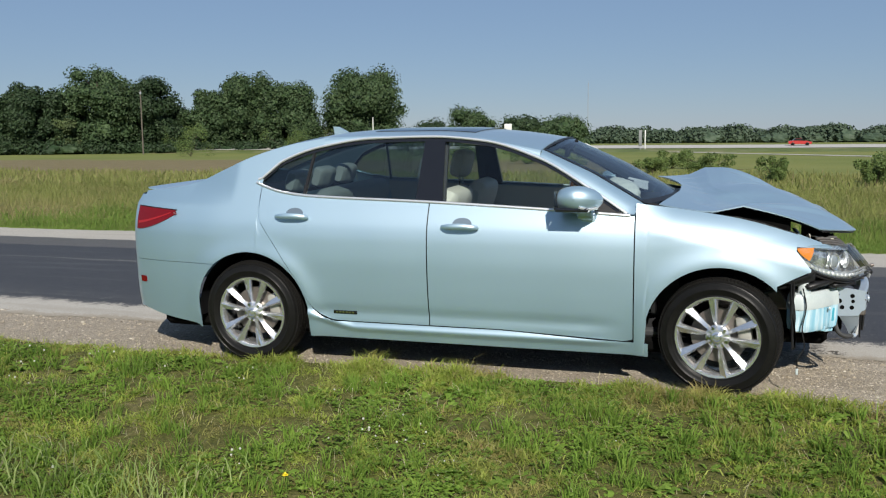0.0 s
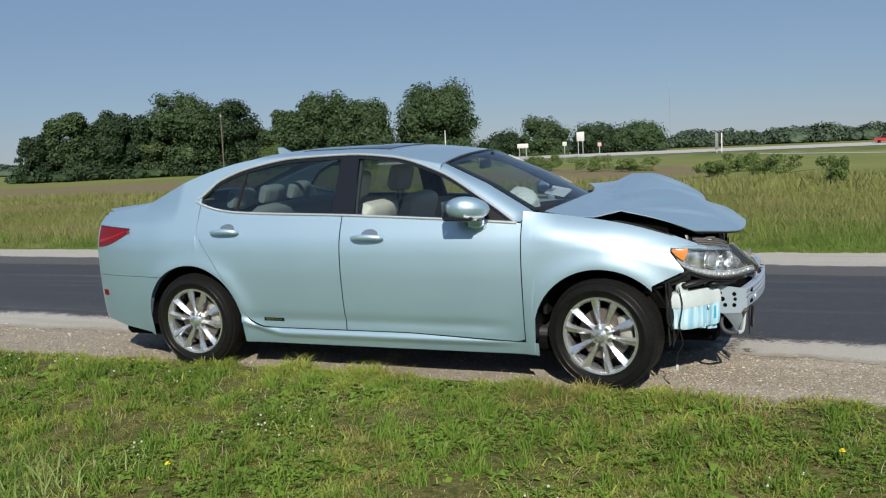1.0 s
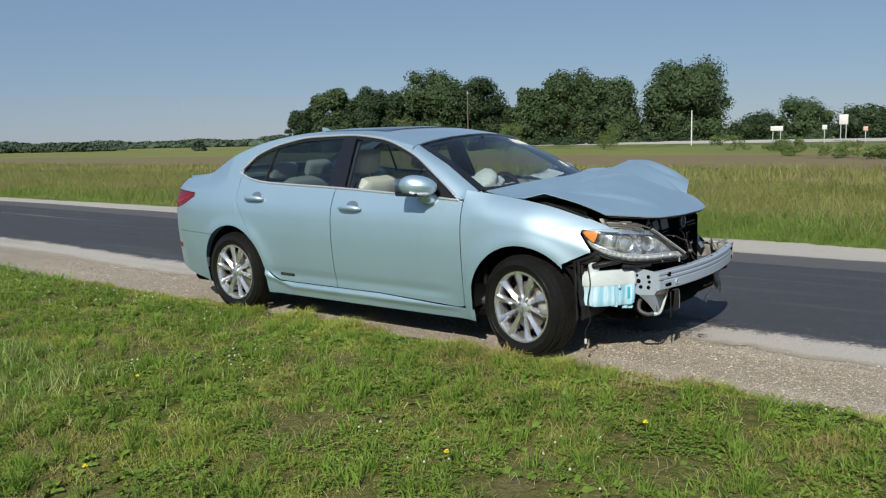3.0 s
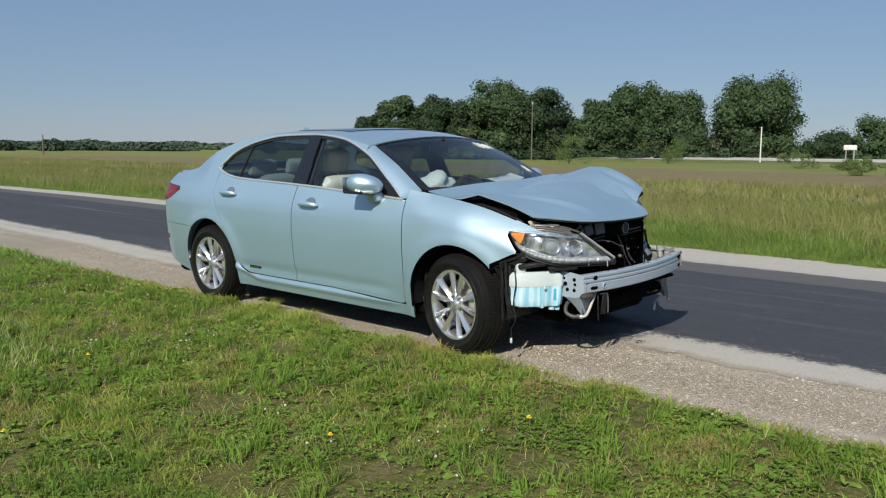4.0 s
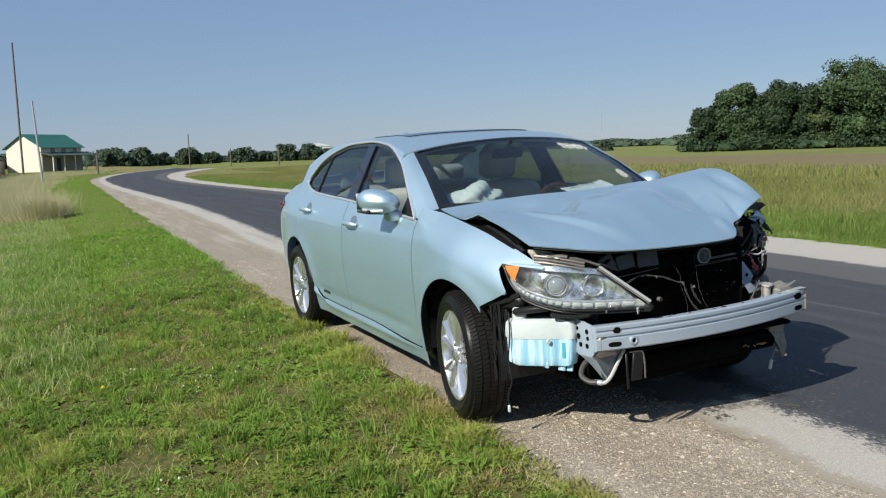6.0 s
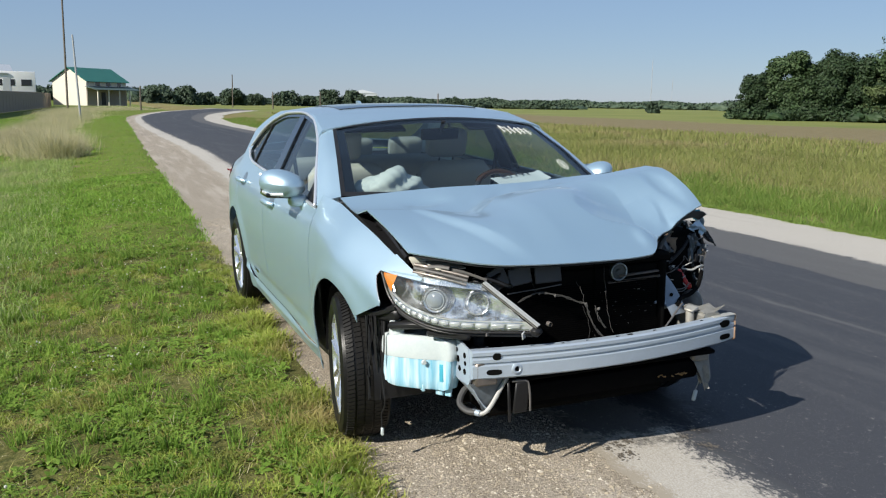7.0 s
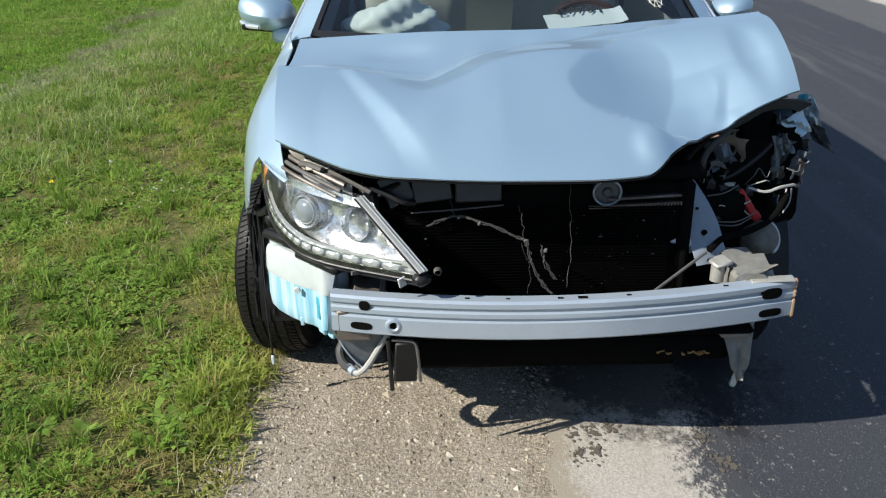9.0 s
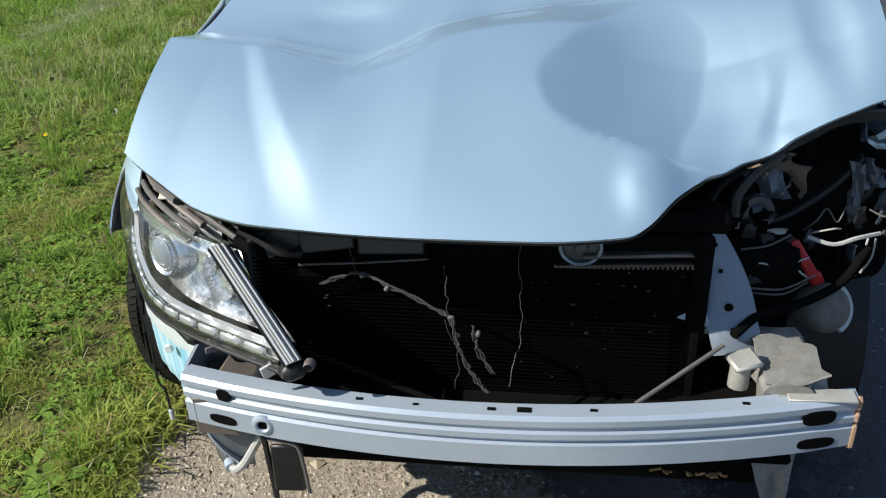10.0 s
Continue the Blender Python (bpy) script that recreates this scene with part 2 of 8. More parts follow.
def slab(outline, depth, m=None):
    """A flat outline (x, z) given depth along y."""
    n = len(outline)
    verts = [(x, 0, z) for x, z in outline] + [(x, depth, z) for x, z in outline]
    faces = [tuple(range(n)), tuple(range(2 * n - 1, n - 1, -1))]
    for i in range(n):
        j, k = (i + 1) % n, len(verts)
        verts += [verts[i], verts[j], verts[n + j], verts[n + i]]
        faces.append((k + 3, k + 2, k + 1, k))
    return ([tuple(m @ Vector(v)) for v in verts] if m else verts), faces


def curve(xs, ys):
    """A smooth function through points, with no overshoot."""
    xs, ys = np.asarray(xs, float), np.asarray(ys, float)
    h = np.diff(xs)
    d = np.diff(ys) / h
    s = np.r_[d[0], np.where(d[:-1] * d[1:] > 0, 2 * d[:-1] * d[1:] / (d[:-1] + d[1:] + 1e-12 * np.sign(d[:-1] + 1e-15)), 0), d[-1]]

    def at(x):
        x = np.clip(np.asarray(x, float), xs[0], xs[-1])
        i = np.clip(np.searchsorted(xs, x) - 1, 0, len(h) - 1)
        t = (x - xs[i]) / h[i]
        return ys[i] * (1 + 2 * t) * (1 - t) ** 2 + h[i] * s[i] * t * (1 - t) ** 2 + ys[i + 1] * t * t * (3 - 2 * t) + h[i] * s[i + 1] * t * t * (t - 1)

    return at


def empty(name, m, label, category, group="", kind=""):
    ob = new(name)
    ob.matrix_world = m
    return tagged(ob, label, category, group, kind)

# ---- ground and road ----
ROAD_SHIFT = curve([-400, -250, -160, -122, -86, -60, -40, -22, -8, 0, 4, 60], [190, 75, 26, 13.0, 4.2, 1.2, 0.75, 0.85, 0.42, 0.0, -0.2, -2.2])
EDGE = curve([-400, -160, -122, -86, -60, -40, -13, 0, 4, 60], [189, 25, 12.2, 3.3, 0.45, 0.0, -0.6, -0.84, -0.95, -2.9])
CROSS = curve([-400, -60, -14, -9, -6, -4.2, -2.4, -1.4, -0.8, 0.8, 1.7, 3.2, 6.2, 8.0, 9.5, 14, 40, 900], [-0.45, -0.45, -0.45, -0.45, -0.45, -0.30, -0.125, -0.035, 0.0, 0.042, 0.03, -0.05, -0.20, -0.25, -0.33, -0.30, -0.2, -0.2])
# edges of gravel, concrete strip and asphalt, beside the road's own line
PALE_FROM = curve([-60, -6, -2.5, 1.5, 60], [-0.27, -0.27, -0.25, 0.18, 0.18])
PALE_TO = curve([-60, -6, -3, 1.5, 60], [0.45, 0.45, 0.42, 0.76, 0.76])
FAR_FROM = curve([-400, -60, -20, -5, 60], [4.9, 4.9, 6.1, 6.05, 6.05])
FAR_TO = curve([-400, -60, -15, -5, 60], [6.6, 6.6, 7.5, 7.95, 7.95])


def ground_z(x, y):
    x, y = np.asarray(x, float), np.asarray(y, float)
    dip = np.exp(-(((y + 4.45) / 0.75) ** 2)) * np.clip((-x - 0.5) / 3, 0, 1) * np.clip((x + 32) / 8, 0, 1)
    return CROSS(y - np.clip(ROAD_SHIFT(x), -3, 14) * np.clip((-x - 8) / 20, 0, 1)) - 0.15 * dip


def grassy_mat(name, tones, dry, dry_at, scale=1.4, island=0.35, rough=0.75):
    m, nodes, links, b = node_mat(name)
    vec = coords(nodes, links)
    big, mid = noise_tex(nodes, links, vec, scale, 5), noise_tex(nodes, links, vec, scale * 7, 4)
    col = ramp(nodes, links, mid, [(0.3, tones[0]), (0.7, tones[1])])
    if island:
        geo = nodes.new("ShaderNodeNewGeometry")
        col = mix(nodes, links, mathn(nodes, links, "MULTIPLY", geo.outputs["Random Per Island"], island * 2), col, tones[2])
        rnd = mathn(nodes, links, "GREATER_THAN", geo.outputs["Random Per Island"], 0.945)
        col = mix(nodes, links, rnd, col, dry)
    # darker growth in patches
    shade = ramp(nodes, links, noise_tex(nodes, links, vec, scale * 2.3, 3), [(0.42, (0, 0, 0)), (0.62, (0.45,) * 3)])
    col = mix(nodes, links, shade, col, tuple(0.62 * v for v in tones[0]))
    fac = ramp(nodes, links, big, [(dry_at, (0, 0, 0)), (dry_at + 0.14, (1, 1, 1))])
    col = mix(nodes, links, mathn(nodes, links, "MULTIPLY", fac, 0.75), col, dry)
    links.new(col, b.inputs["Base Color"])
    b.inputs["Roughness"].default_value, b.inputs["Specular IOR Level"].default_value = rough, 0.3
    if island:
        # light shines through thin blades
        through_leaf, both = nodes.new("ShaderNodeBsdfTranslucent"), nodes.new("ShaderNodeMixShader")
        links.new(col, through_leaf.inputs[0])
        both.inputs[0].default_value = 0.42
        links.new(b.outputs[0], both.inputs[1])
        links.new(through_leaf.outputs[0], both.inputs[2])
        links.new(both.outputs[0], nodes["Material Output"].inputs[0])
    return m


def soil_mat():
    """Verge soil near the road; meadow, bare plough land and far crops across it."""
    m, nodes, links, b = node_mat("field_soil")
    vec = coords(nodes, links)
    sep = nodes.new("ShaderNodeSeparateXYZ")
    links.new(vec, sep.inputs[0])
    big, mid, fine = noise_tex(nodes, links, vec, 0.06, 6), noise_tex(nodes, links, vec, 1.6, 6), noise_tex(nodes, links, vec, 24, 4)
    grass = ramp(nodes, links, mid, [(0.3, (0.085, 0.120, 0.017)), (0.55, (0.120, 0.160, 0.026)), (0.75, (0.16, 0.16, 0.05))])
    thatch = ramp(nodes, links, mix(nodes, links, 0.5, fine, noise_tex(nodes, links, vec, 95, 3)), [(0.38, (0.026, 0.023, 0.010)), (0.50, (0.078, 0.066, 0.025)), (0.64, (0.17, 0.135, 0.066))])
    # trodden thatch round the car fades out into greener ground
    reach = mathn(nodes, links, "ADD", mathn(nodes, links, "ABSOLUTE", mathn(nodes, links, "SUBTRACT", sep.outputs[0], 0.2), 0.0), mathn(nodes, links, "MULTIPLY", mid, 2.0))
    near_road = ramp(nodes, links, mathn(nodes, links, "MULTIPLY", reach, 0.1), [(0.45, (1, 1, 1)), (0.75, (0, 0, 0))])
    back = ramp(nodes, links, mathn(nodes, links, "MULTIPLY", mathn(nodes, links, "ADD", sep.outputs[1], 10), 0.1), [(0.42, (0, 0, 0)), (0.58, (1, 1, 1))])
    near_road = mathn(nodes, links, "MULTIPLY", mathn(nodes, links, "MULTIPLY", near_road, back), mathn(nodes, links, "LESS_THAN", sep.outputs[1], 2.0))
    grass = mix(nodes, links, mathn(nodes, links, "MULTIPLY", near_road, 0.75), grass, thatch)
    soil = ramp(nodes, links, fine, [(0.3, (0.10, 0.075, 0.045)), (0.7, (0.19, 0.15, 0.095))])
    near = mix(nodes, links, ramp(nodes, links, mid, [(0.60, (0, 0, 0)), (0.76, (1, 1, 1))]), grass, soil)
    wob = mathn(nodes, links, "ADD", mathn(nodes, links, "ADD", sep.outputs[1], mathn(nodes, links, "MULTIPLY", big, 18)), mathn(nodes, links, "MULTIPLY", mathn(nodes, links, "SUBTRACT", noise_tex(nodes, links, coords(nodes, links, (0.25, 1, 1)), 0.6, 6, 0.7), 0.5), 26))
    tan = ramp(nodes, links, mid, [(0.3, (0.16, 0.135, 0.055)), (0.7, (0.22, 0.19, 0.08))])
    brown = ramp(nodes, links, mid, [(0.3, (0.155, 0.128, 0.066)), (0.7, (0.205, 0.170, 0.092))])
    green = ramp(nodes, links, big, [(0.35, (0.135, 0.165, 0.045)), (0.65, (0.20, 0.205, 0.066))])
    a = mathn(nodes, links, "MULTIPLY", mathn(nodes, links, "GREATER_THAN", wob, 32), mathn(nodes, links, "LESS_THAN", wob, 72))
    xin = mathn(nodes, links, "LESS_THAN", mathn(nodes, links, "ADD", sep.outputs[0], mathn(nodes, links, "MULTIPLY", big, 30)), 12)
    xin2 = mathn(nodes, links, "GREATER_THAN", sep.outputs[0], -130)
    a = mathn(nodes, links, "MULTIPLY", mathn(nodes, links, "MULTIPLY", a, xin), xin2)
    far = mix(nodes, links, mathn(nodes, links, "GREATER_THAN", wob, 24), tan, green)
    far = mix(nodes, links, a, far, brown)
    col = mix(nodes, links, mathn(nodes, links, "GREATER_THAN", sep.outputs[1], 9.0), near, far)
    links.new(col, b.inputs["Base Color"])
    b.inputs["Roughness"].default_value, b.inputs["Specular IOR Level"].default_value = 0.9, 0.15
    bump(nodes, links, b, fine, 0.6, 0.03)
    return m


def road_mat(name, tones, spots, spot_at, fine_scale=160, rough=0.85, strength=0.6, stretch=1.0, dark=None, pale=None, lanes=False):
    m, nodes, links, b = node_mat(name)
    vec, long = coords(nodes, links), coords(nodes, links, (0.12 * stretch, 1.6, 1))
    big, chips, streak = noise_tex(nodes, links, vec, 1.3, 6), noise_tex(nodes, links, vec, fine_scale, 3, 0.8), noise_tex(nodes, links, long, 2.2, 6)
    base = ramp(nodes, links, chips, [(0.32, tones[0]), (0.5, tones[1]), (0.66, tones[2])] + [(0.68, tones[-1])] * (len(tones) > 3))
    base = mix(nodes, links, ramp(nodes, links, streak, [(spot_at, (0, 0, 0)), (spot_at + 0.18, (0.8,) * 3)]), base, spots)
    base = mix(nodes, links, mathn(nodes, links, "MULTIPLY", big, 0.25), base, tones[0])
    for tone, slope, start in filter(None, (dark, pale)):
        # worn through in flecks that crowd towards one edge of the strip
        uvn, sep = nodes.new("ShaderNodeUVMap"), nodes.new("ShaderNodeSeparateXYZ")
        uvn.uv_map = "across"
        links.new(uvn.outputs[0], sep.inputs[0])
        fleck = mix(nodes, links, 0.25, noise_tex(nodes, links, coords(nodes, links, (0.6, 1, 1)), 60, 8, 0.8), noise_tex(nodes, links, vec, 4.5, 4))
        lift = mathn(nodes, links, "ADD", fleck, mathn(nodes, links, "MULTIPLY", mathn(nodes, links, "SUBTRACT", sep.outputs[1], start), slope))
        base = mix(nodes, links, ramp(nodes, links, lift, [(0.54, (0, 0, 0)), (0.62, (1,) * 3)]), base, tone)
    if lanes:
        # a paler resurfaced band along the far side and a thin worn seam down the middle
        uvn, sep = nodes.new("ShaderNodeUVMap"), nodes.new("ShaderNodeSeparateXYZ")
        uvn.uv_map = "across"
        links.new(uvn.outputs[0], sep.inputs[0])
        v = mathn(nodes, links, "ADD", sep.outputs[1], mathn(nodes, links, "MULTIPLY", mathn(nodes, links, "SUBTRACT", noise_tex(nodes, links, vec, 1.1, 6), 0.5), 0.03))
        base = mix(nodes, links, ramp(nodes, links, v, [(0.776, (0, 0, 0)), (0.786, (0.62,) * 3)]), base, (0.125, 0.120, 0.112))
        seam = mathn(nodes, links, "SUBTRACT", 1.0, mathn(nodes, links, "MULTIPLY", mathn(nodes, links, "ABSOLUTE", mathn(nodes, links, "SUBTRACT", v, 0.475), 0.0), 75))
        seam = mathn(nodes, links, "MULTIPLY", mathn(nodes, links, "MAXIMUM", seam, 0.0), ramp(nodes, links, streak, [(0.42, (0.1,) * 3), (0.6, (0.75,) * 3)]))
        base = mix(nodes, links, seam, base, (0.20, 0.195, 0.18))
        # scattered pale chips in the surface
        base = mix(nodes, links, ramp(nodes, links, noise_tex(nodes, links, vec, 34, 2), [(0.68, (0, 0, 0)), (0.72, (0.7,) * 3)]), base, (0.22, 0.215, 0.20))
    # oily fluid soaked in below the wrecked nose, broken up by the coarse surface
    where, blot = nodes.new("ShaderNodeVectorMath"), nodes.new("ShaderNodeVectorMath")
    where.operation, blot.operation = "MULTIPLY_ADD", "LENGTH"
    where.inputs[1].default_value, where.inputs[2].default_value = (1.9, 1.75, 0), (-1.9 * 1.70, -1.75 * 0.45, 0)
    links.new(vec, where.inputs[0])
    links.new(where.outputs[0], blot.inputs[0])
    soak = mathn(nodes, links, "SUBTRACT", mix(nodes, links, 0.5, noise_tex(nodes, links, vec, 7, 5), noise_tex(nodes, links, vec, 42, 6, 0.75)), mathn(nodes, links, "MULTIPLY", mathn(nodes, links, "SUBTRACT", blot.outputs["Value"], 0.66), 0.40))
    soak = ramp(nodes, links, soak, [(0.45, (0, 0, 0)), (0.57, (0.80,) * 3)])
    base = mix(nodes, links, soak, base, (0.016, 0.016, 0.017))
    links.new(base, b.inputs["Base Color"])
    b.inputs["Roughness"].default_value, b.inputs["Specular IOR Level"].default_value = rough, 0.35
    bump(nodes, links, b, chips, strength, 0.006)
    return m


SOIL = soil_mat()
ASPHALT = road_mat("asphalt", ((0.027, 0.029, 0.035), (0.042, 0.045, 0.054), (0.072, 0.075, 0.082), (0.40, 0.39, 0.36)), (0.085, 0.087, 0.092), 0.52, strength=0.5, rough=0.8, dark=((0.36, 0.34, 0.30), -1.6, 0.0), lanes=True)
PALE = road_mat("worn_concrete", ((0.30, 0.275, 0.235), (0.40, 0.375, 0.33), (0.51, 0.485, 0.44)), (0.28, 0.255, 0.215), 0.55, 120, 0.85, 0.35, dark=((0.050, 0.053, 0.060), 0.75, 0.62), pale=((0.30, 0.265, 0.21), -1.1, 0.20))
FAR_PALE = road_mat("worn_far_edge", ((0.31, 0.285, 0.24), (0.42, 0.39, 0.34), (0.53, 0.50, 0.45)), (0.31, 0.285, 0.24), 0.55, 120, 0.85, 0.35, dark=((0.055, 0.058, 0.064), -1.8, 0.10), pale=((0.22, 0.25, 0.06), 1.4, 0.92))
GRAVEL = road_mat("gravel_bed", ((0.125, 0.104, 0.078), (0.28, 0.240, 0.185), (0.46, 0.405, 0.335)), (0.46, 0.41, 0.345), 0.5, 95, 0.9, 1.0, dark=((0.17, 0.15, 0.10), -0.35, 0.10), pale=((0.50, 0.45, 0.37), 0.40, 0.92))


def ground_sheet():
    xs = np.unique(np.r_[np.linspace(-2500, -130, 26), np.linspace(-130, -20, 56), np.linspace(-20, 10, 61), np.linspace(10, 120, 23), np.linspace(120, 2500, 20)])
    ys = np.unique(np.r_[np.linspace(-2500, -60, 24), np.linspace(-60, -8, 40), np.linspace(-8, 11, 115), np.linspace(11, 60, 38), np.linspace(60, 2600, 36)])
    X, Y = np.meshgrid(xs, ys, indexing="ij")
    Z = ground_z(X, Y)
    rough = np.sin(X * 3.1 + 1.7 * np.sin(Y * 2.3)) * np.sin(Y * 3.7 + np.sin(X * 1.9)) * 0.012
    e, far = EDGE(X), ROAD_SHIFT(X) + FAR_TO(X) + 0.1
    strip = (Y > e + 0.05) & (Y < far)
    Z = np.where(strip, Z - 0.05, Z + np.where((Y < e) & (Y > -12), rough, 0) + np.where((Y < e - 0.05) & (Y > -3), 0.015, 0))
    return part("ground", sheet(np.stack([X, Y, Z], -1)), SOIL)


tagged(ground_sheet(), "grass verge and flat farm fields reaching the horizon", "ground", kind="structure")
RX = np.unique(np.r_[np.linspace(-230, -60, 60), np.linspace(-60, -12, 70), np.linspace(-12, 8, 501), np.linspace(8, 70, 32)])


def ragged(x, seed, amp=0.06):
    """An uneven broken edge: random wobble at three sizes."""
    q = np.random.default_rng(int(seed * 10))
    out = 0.0
    for step, share in ((0.07, 0.9), (0.33, 1.2), (1.5, 1.5)):
        knots = np.arange(-240, 80, step)
        out = out + share * np.interp(x, knots, q.uniform(-0.5, 0.5, len(knots)))
    return amp * out


LINE = {
    0: EDGE(RX) + ragged(RX, 1.0, 0.05),
    1: ROAD_SHIFT(RX) + PALE_FROM(RX) + ragged(RX, 2.0, 0.06),
    2: ROAD_SHIFT(RX) + PALE_TO(RX) + ragged(RX, 3.1, 0.06),
    3: ROAD_SHIFT(RX) + FAR_FROM(RX) + ragged(RX, 4.2, 0.06),
    4: ROAD_SHIFT(RX) + FAR_TO(RX) + ragged(RX, 5.3, 0.14),
}


def strip(name, lo, hi, material, n=10, lift=0.0, label="", category="road"):
    v = np.linspace(0, 1, n)
    Y = lo[:, None] * (1 - v) + hi[:, None] * v
    X = np.repeat(RX[:, None], n, 1)
    P = np.stack([X, Y, ground_z(X, Y) + lift], -1)
    ob = part(name, sheet(P), material)
    uv = ob.data.uv_layers.new(name="across")
    idx = np.empty(len(ob.data.loops), np.int32)
    ob.data.loops.foreach_get("vertex_index", idx)
    uv.data.foreach_set("uv", np.stack([X.ravel()[idx], np.repeat(v[None], len(RX), 0).ravel()[idx]], -1).astype(np.float32).ravel())
    return tagged(ob, label, category, kind="structure")


strip("gravel_shoulder", LINE[0] - 0.03, LINE[1] + 0.02, GRAVEL, 14, -0.003, "tan gravel shoulder between grass and road", "shoulder")
strip("concrete_edge", LINE[1], LINE[2] + 0.03, PALE, 10, 0.0, "pale worn concrete edge strip with dark stains", "road edge")
strip("road", LINE[2], LINE[3], ASPHALT, 24, 0.0015, "dark grey patched asphalt country road", "road")
strip("far_road_edge", LINE[3] - 0.03, LINE[4], FAR_PALE, 8, 0.0, "pale worn edge along the far side of the road", "road edge")

# ---- the car: body ----
CAR = Matrix.Translation((0, -0.8, 0)) @ pose(0, 0, 0, 1.5) @ Matrix.Translation((0, 0.8, 0))
car = empty("car", CAR, "silver-blue four-door sedan with a smashed front end, parked on the shoulder", "car")

PLAN = curve([-2.40, -2.3, -2.1, -1.9, -1.6, -1.2, -0.2, 0.6, 1.0, 1.41, 1.65, 1.8, 1.95, 2.1], [0.72, 0.775, 0.835, 0.868, 0.893, 0.90, 0.905, 0.905, 0.90, 0.898, 0.868, 0.84, 0.795, 0.72])
SECT = curve([0.15, 0.2, 0.28, 0.40, 0.55, 0.70, 0.80, 0.88, 0.95, 1.00, 1.06], [0.085, 0.062, 0.045, 0.026, 0.009, 0.0, 0.003, 0.014, 0.038, 0.062, 0.092])
BELT = curve([-1.42, -1.36, -1.2, -1.02, -0.22, 0.58, 0.92], [1.150, 1.125, 1.082, 1.062, 1.035, 0.998, 0.978])
WTOP = curve([-1.42, -1.375, -1.33, -1.24, -1.0, -0.66, -0.28, 0.05, 0.39, 0.715, 0.92], [1.152, 1.156, 1.192, 1.268, 1.352, 1.402, 1.410, 1.384, 1.285, 1.108, 0.98])
TAIL = curve([-2.45, -2.15, -1.9, -1.65, -1.45, -1.2, -0.95], [1.062, 1.084, 1.130, 1.225, 1.305, 1.375, 1.418])
FTOP = curve([0.92, 1.18, 1.48, 1.765, 1.98], [1.052, 1.018, 0.972, 0.888, 0.80])
HUBS = (-1.41, 1.41)


def half_width(x, z):
    x, z = np.asarray(x, float), np.asarray(z, float)
    w = PLAN(x) - SECT(np.minimum(z, 1.0)) - np.clip(z - 1.0, 0, 1) * (0.50 + 0.12 * np.clip(z - 1.1, 0, 1))
    w = w - 0.75 * np.clip(z - 1.0, 0, 0.12) * np.clip((-x - 1.55) / 0.35, 0, 1)
    for h in HUBS:
        r = np.hypot(x - h, z - 0.33)
        w = w + 0.016 * np.exp(-(((r - 0.40) / 0.075) ** 2)) * np.clip((0.85 - z) / 0.2, 0, 1)
    front = np.clip((x - 0.95) / 0.2, 0, 1)
    q = np.clip((z - (FTOP(x) - 0.17)) / 0.17, 0, 1.1)
    w = w * (1 - front) + front * (PLAN(x) - SECT(np.minimum(z, 0.86)) * 0.6 - 0.115 * q ** 2.0 + 0.016 * np.exp(-(((np.hypot(x - 1.41, z - 0.33) - 0.40) / 0.075) ** 2)))
    # the pressed-in crease low on the doors
    return w - 0.010 * np.exp(-(((z - 0.36) / 0.03) ** 2)) * np.clip((x + 1.2) / 0.3, 0, 1) * np.clip((0.9 - x) / 0.2, 0, 1)


def arch(x, h, r=0.392, base=0.20):
    d = r * r - (x - h) ** 2
    return np.where(d > 0, np.maximum(0.325 + np.sqrt(np.maximum(d, 0)), base), base)


def side(xs, lo, hi, rows=26, out=0.0):
    """A piece of the car's right side between two heights."""
    xs = np.asarray(xs, float)
    v = np.linspace(0, 1, rows)
    Z = lo[:, None] * (1 - v) + hi[:, None] * v
    X = np.repeat(xs[:, None], rows, 1)
    return np.stack([X, -half_width(X, Z) - out, Z], -1)


def spaced(a, b, n):
    """Steps from a to b that crowd at both ends."""
    return a + (b - a) * (1 - np.cos(np.linspace(0, math.pi, n))) / 2


GAP = 0.0035
xs = np.linspace(-0.235 + GAP, 0.955, 44)
front_lo = 0.302 - 0.03 * np.clip((xs - 0.2) / 0.7, 0, 1) + 0.9 * np.clip(xs - 0.905, 0, 1) ** 1.4
front_door = panel(side(xs, front_lo, BELT(xs), 34))
DOOR_BACK = curve([-1.352, -1.345, -1.30, -1.20, -1.07, -1.02, -0.95, -0.84, -0.70], [1.06, 0.95, 0.87, 0.73, 0.53, 0.43, 0.345, 0.305, 0.302])
xs = np.unique(np.r_[spaced(-1.352, -1.02, 22), np.linspace(-1.02, -0.235 - GAP, 30)])
rear_door = panel(side(xs, np.where(xs < -0.70, DOOR_BACK(xs), 0.302), BELT(xs), 34))
xs = np.unique(np.r_[np.linspace(-1.019, -0.70, 24), np.linspace(-0.70, 1.04, 40)])
sill_hi = np.where(xs < -0.70, DOOR_BACK(np.maximum(xs, -1.35)) - 0.006, 0.296)
sill_hi = np.where(xs > 0.2, 0.296 - 0.03 * np.clip((xs - 0.2) / 0.7, 0, 1), sill_hi)
P = side(xs, np.full_like(xs, 0.19), sill_hi, 12)
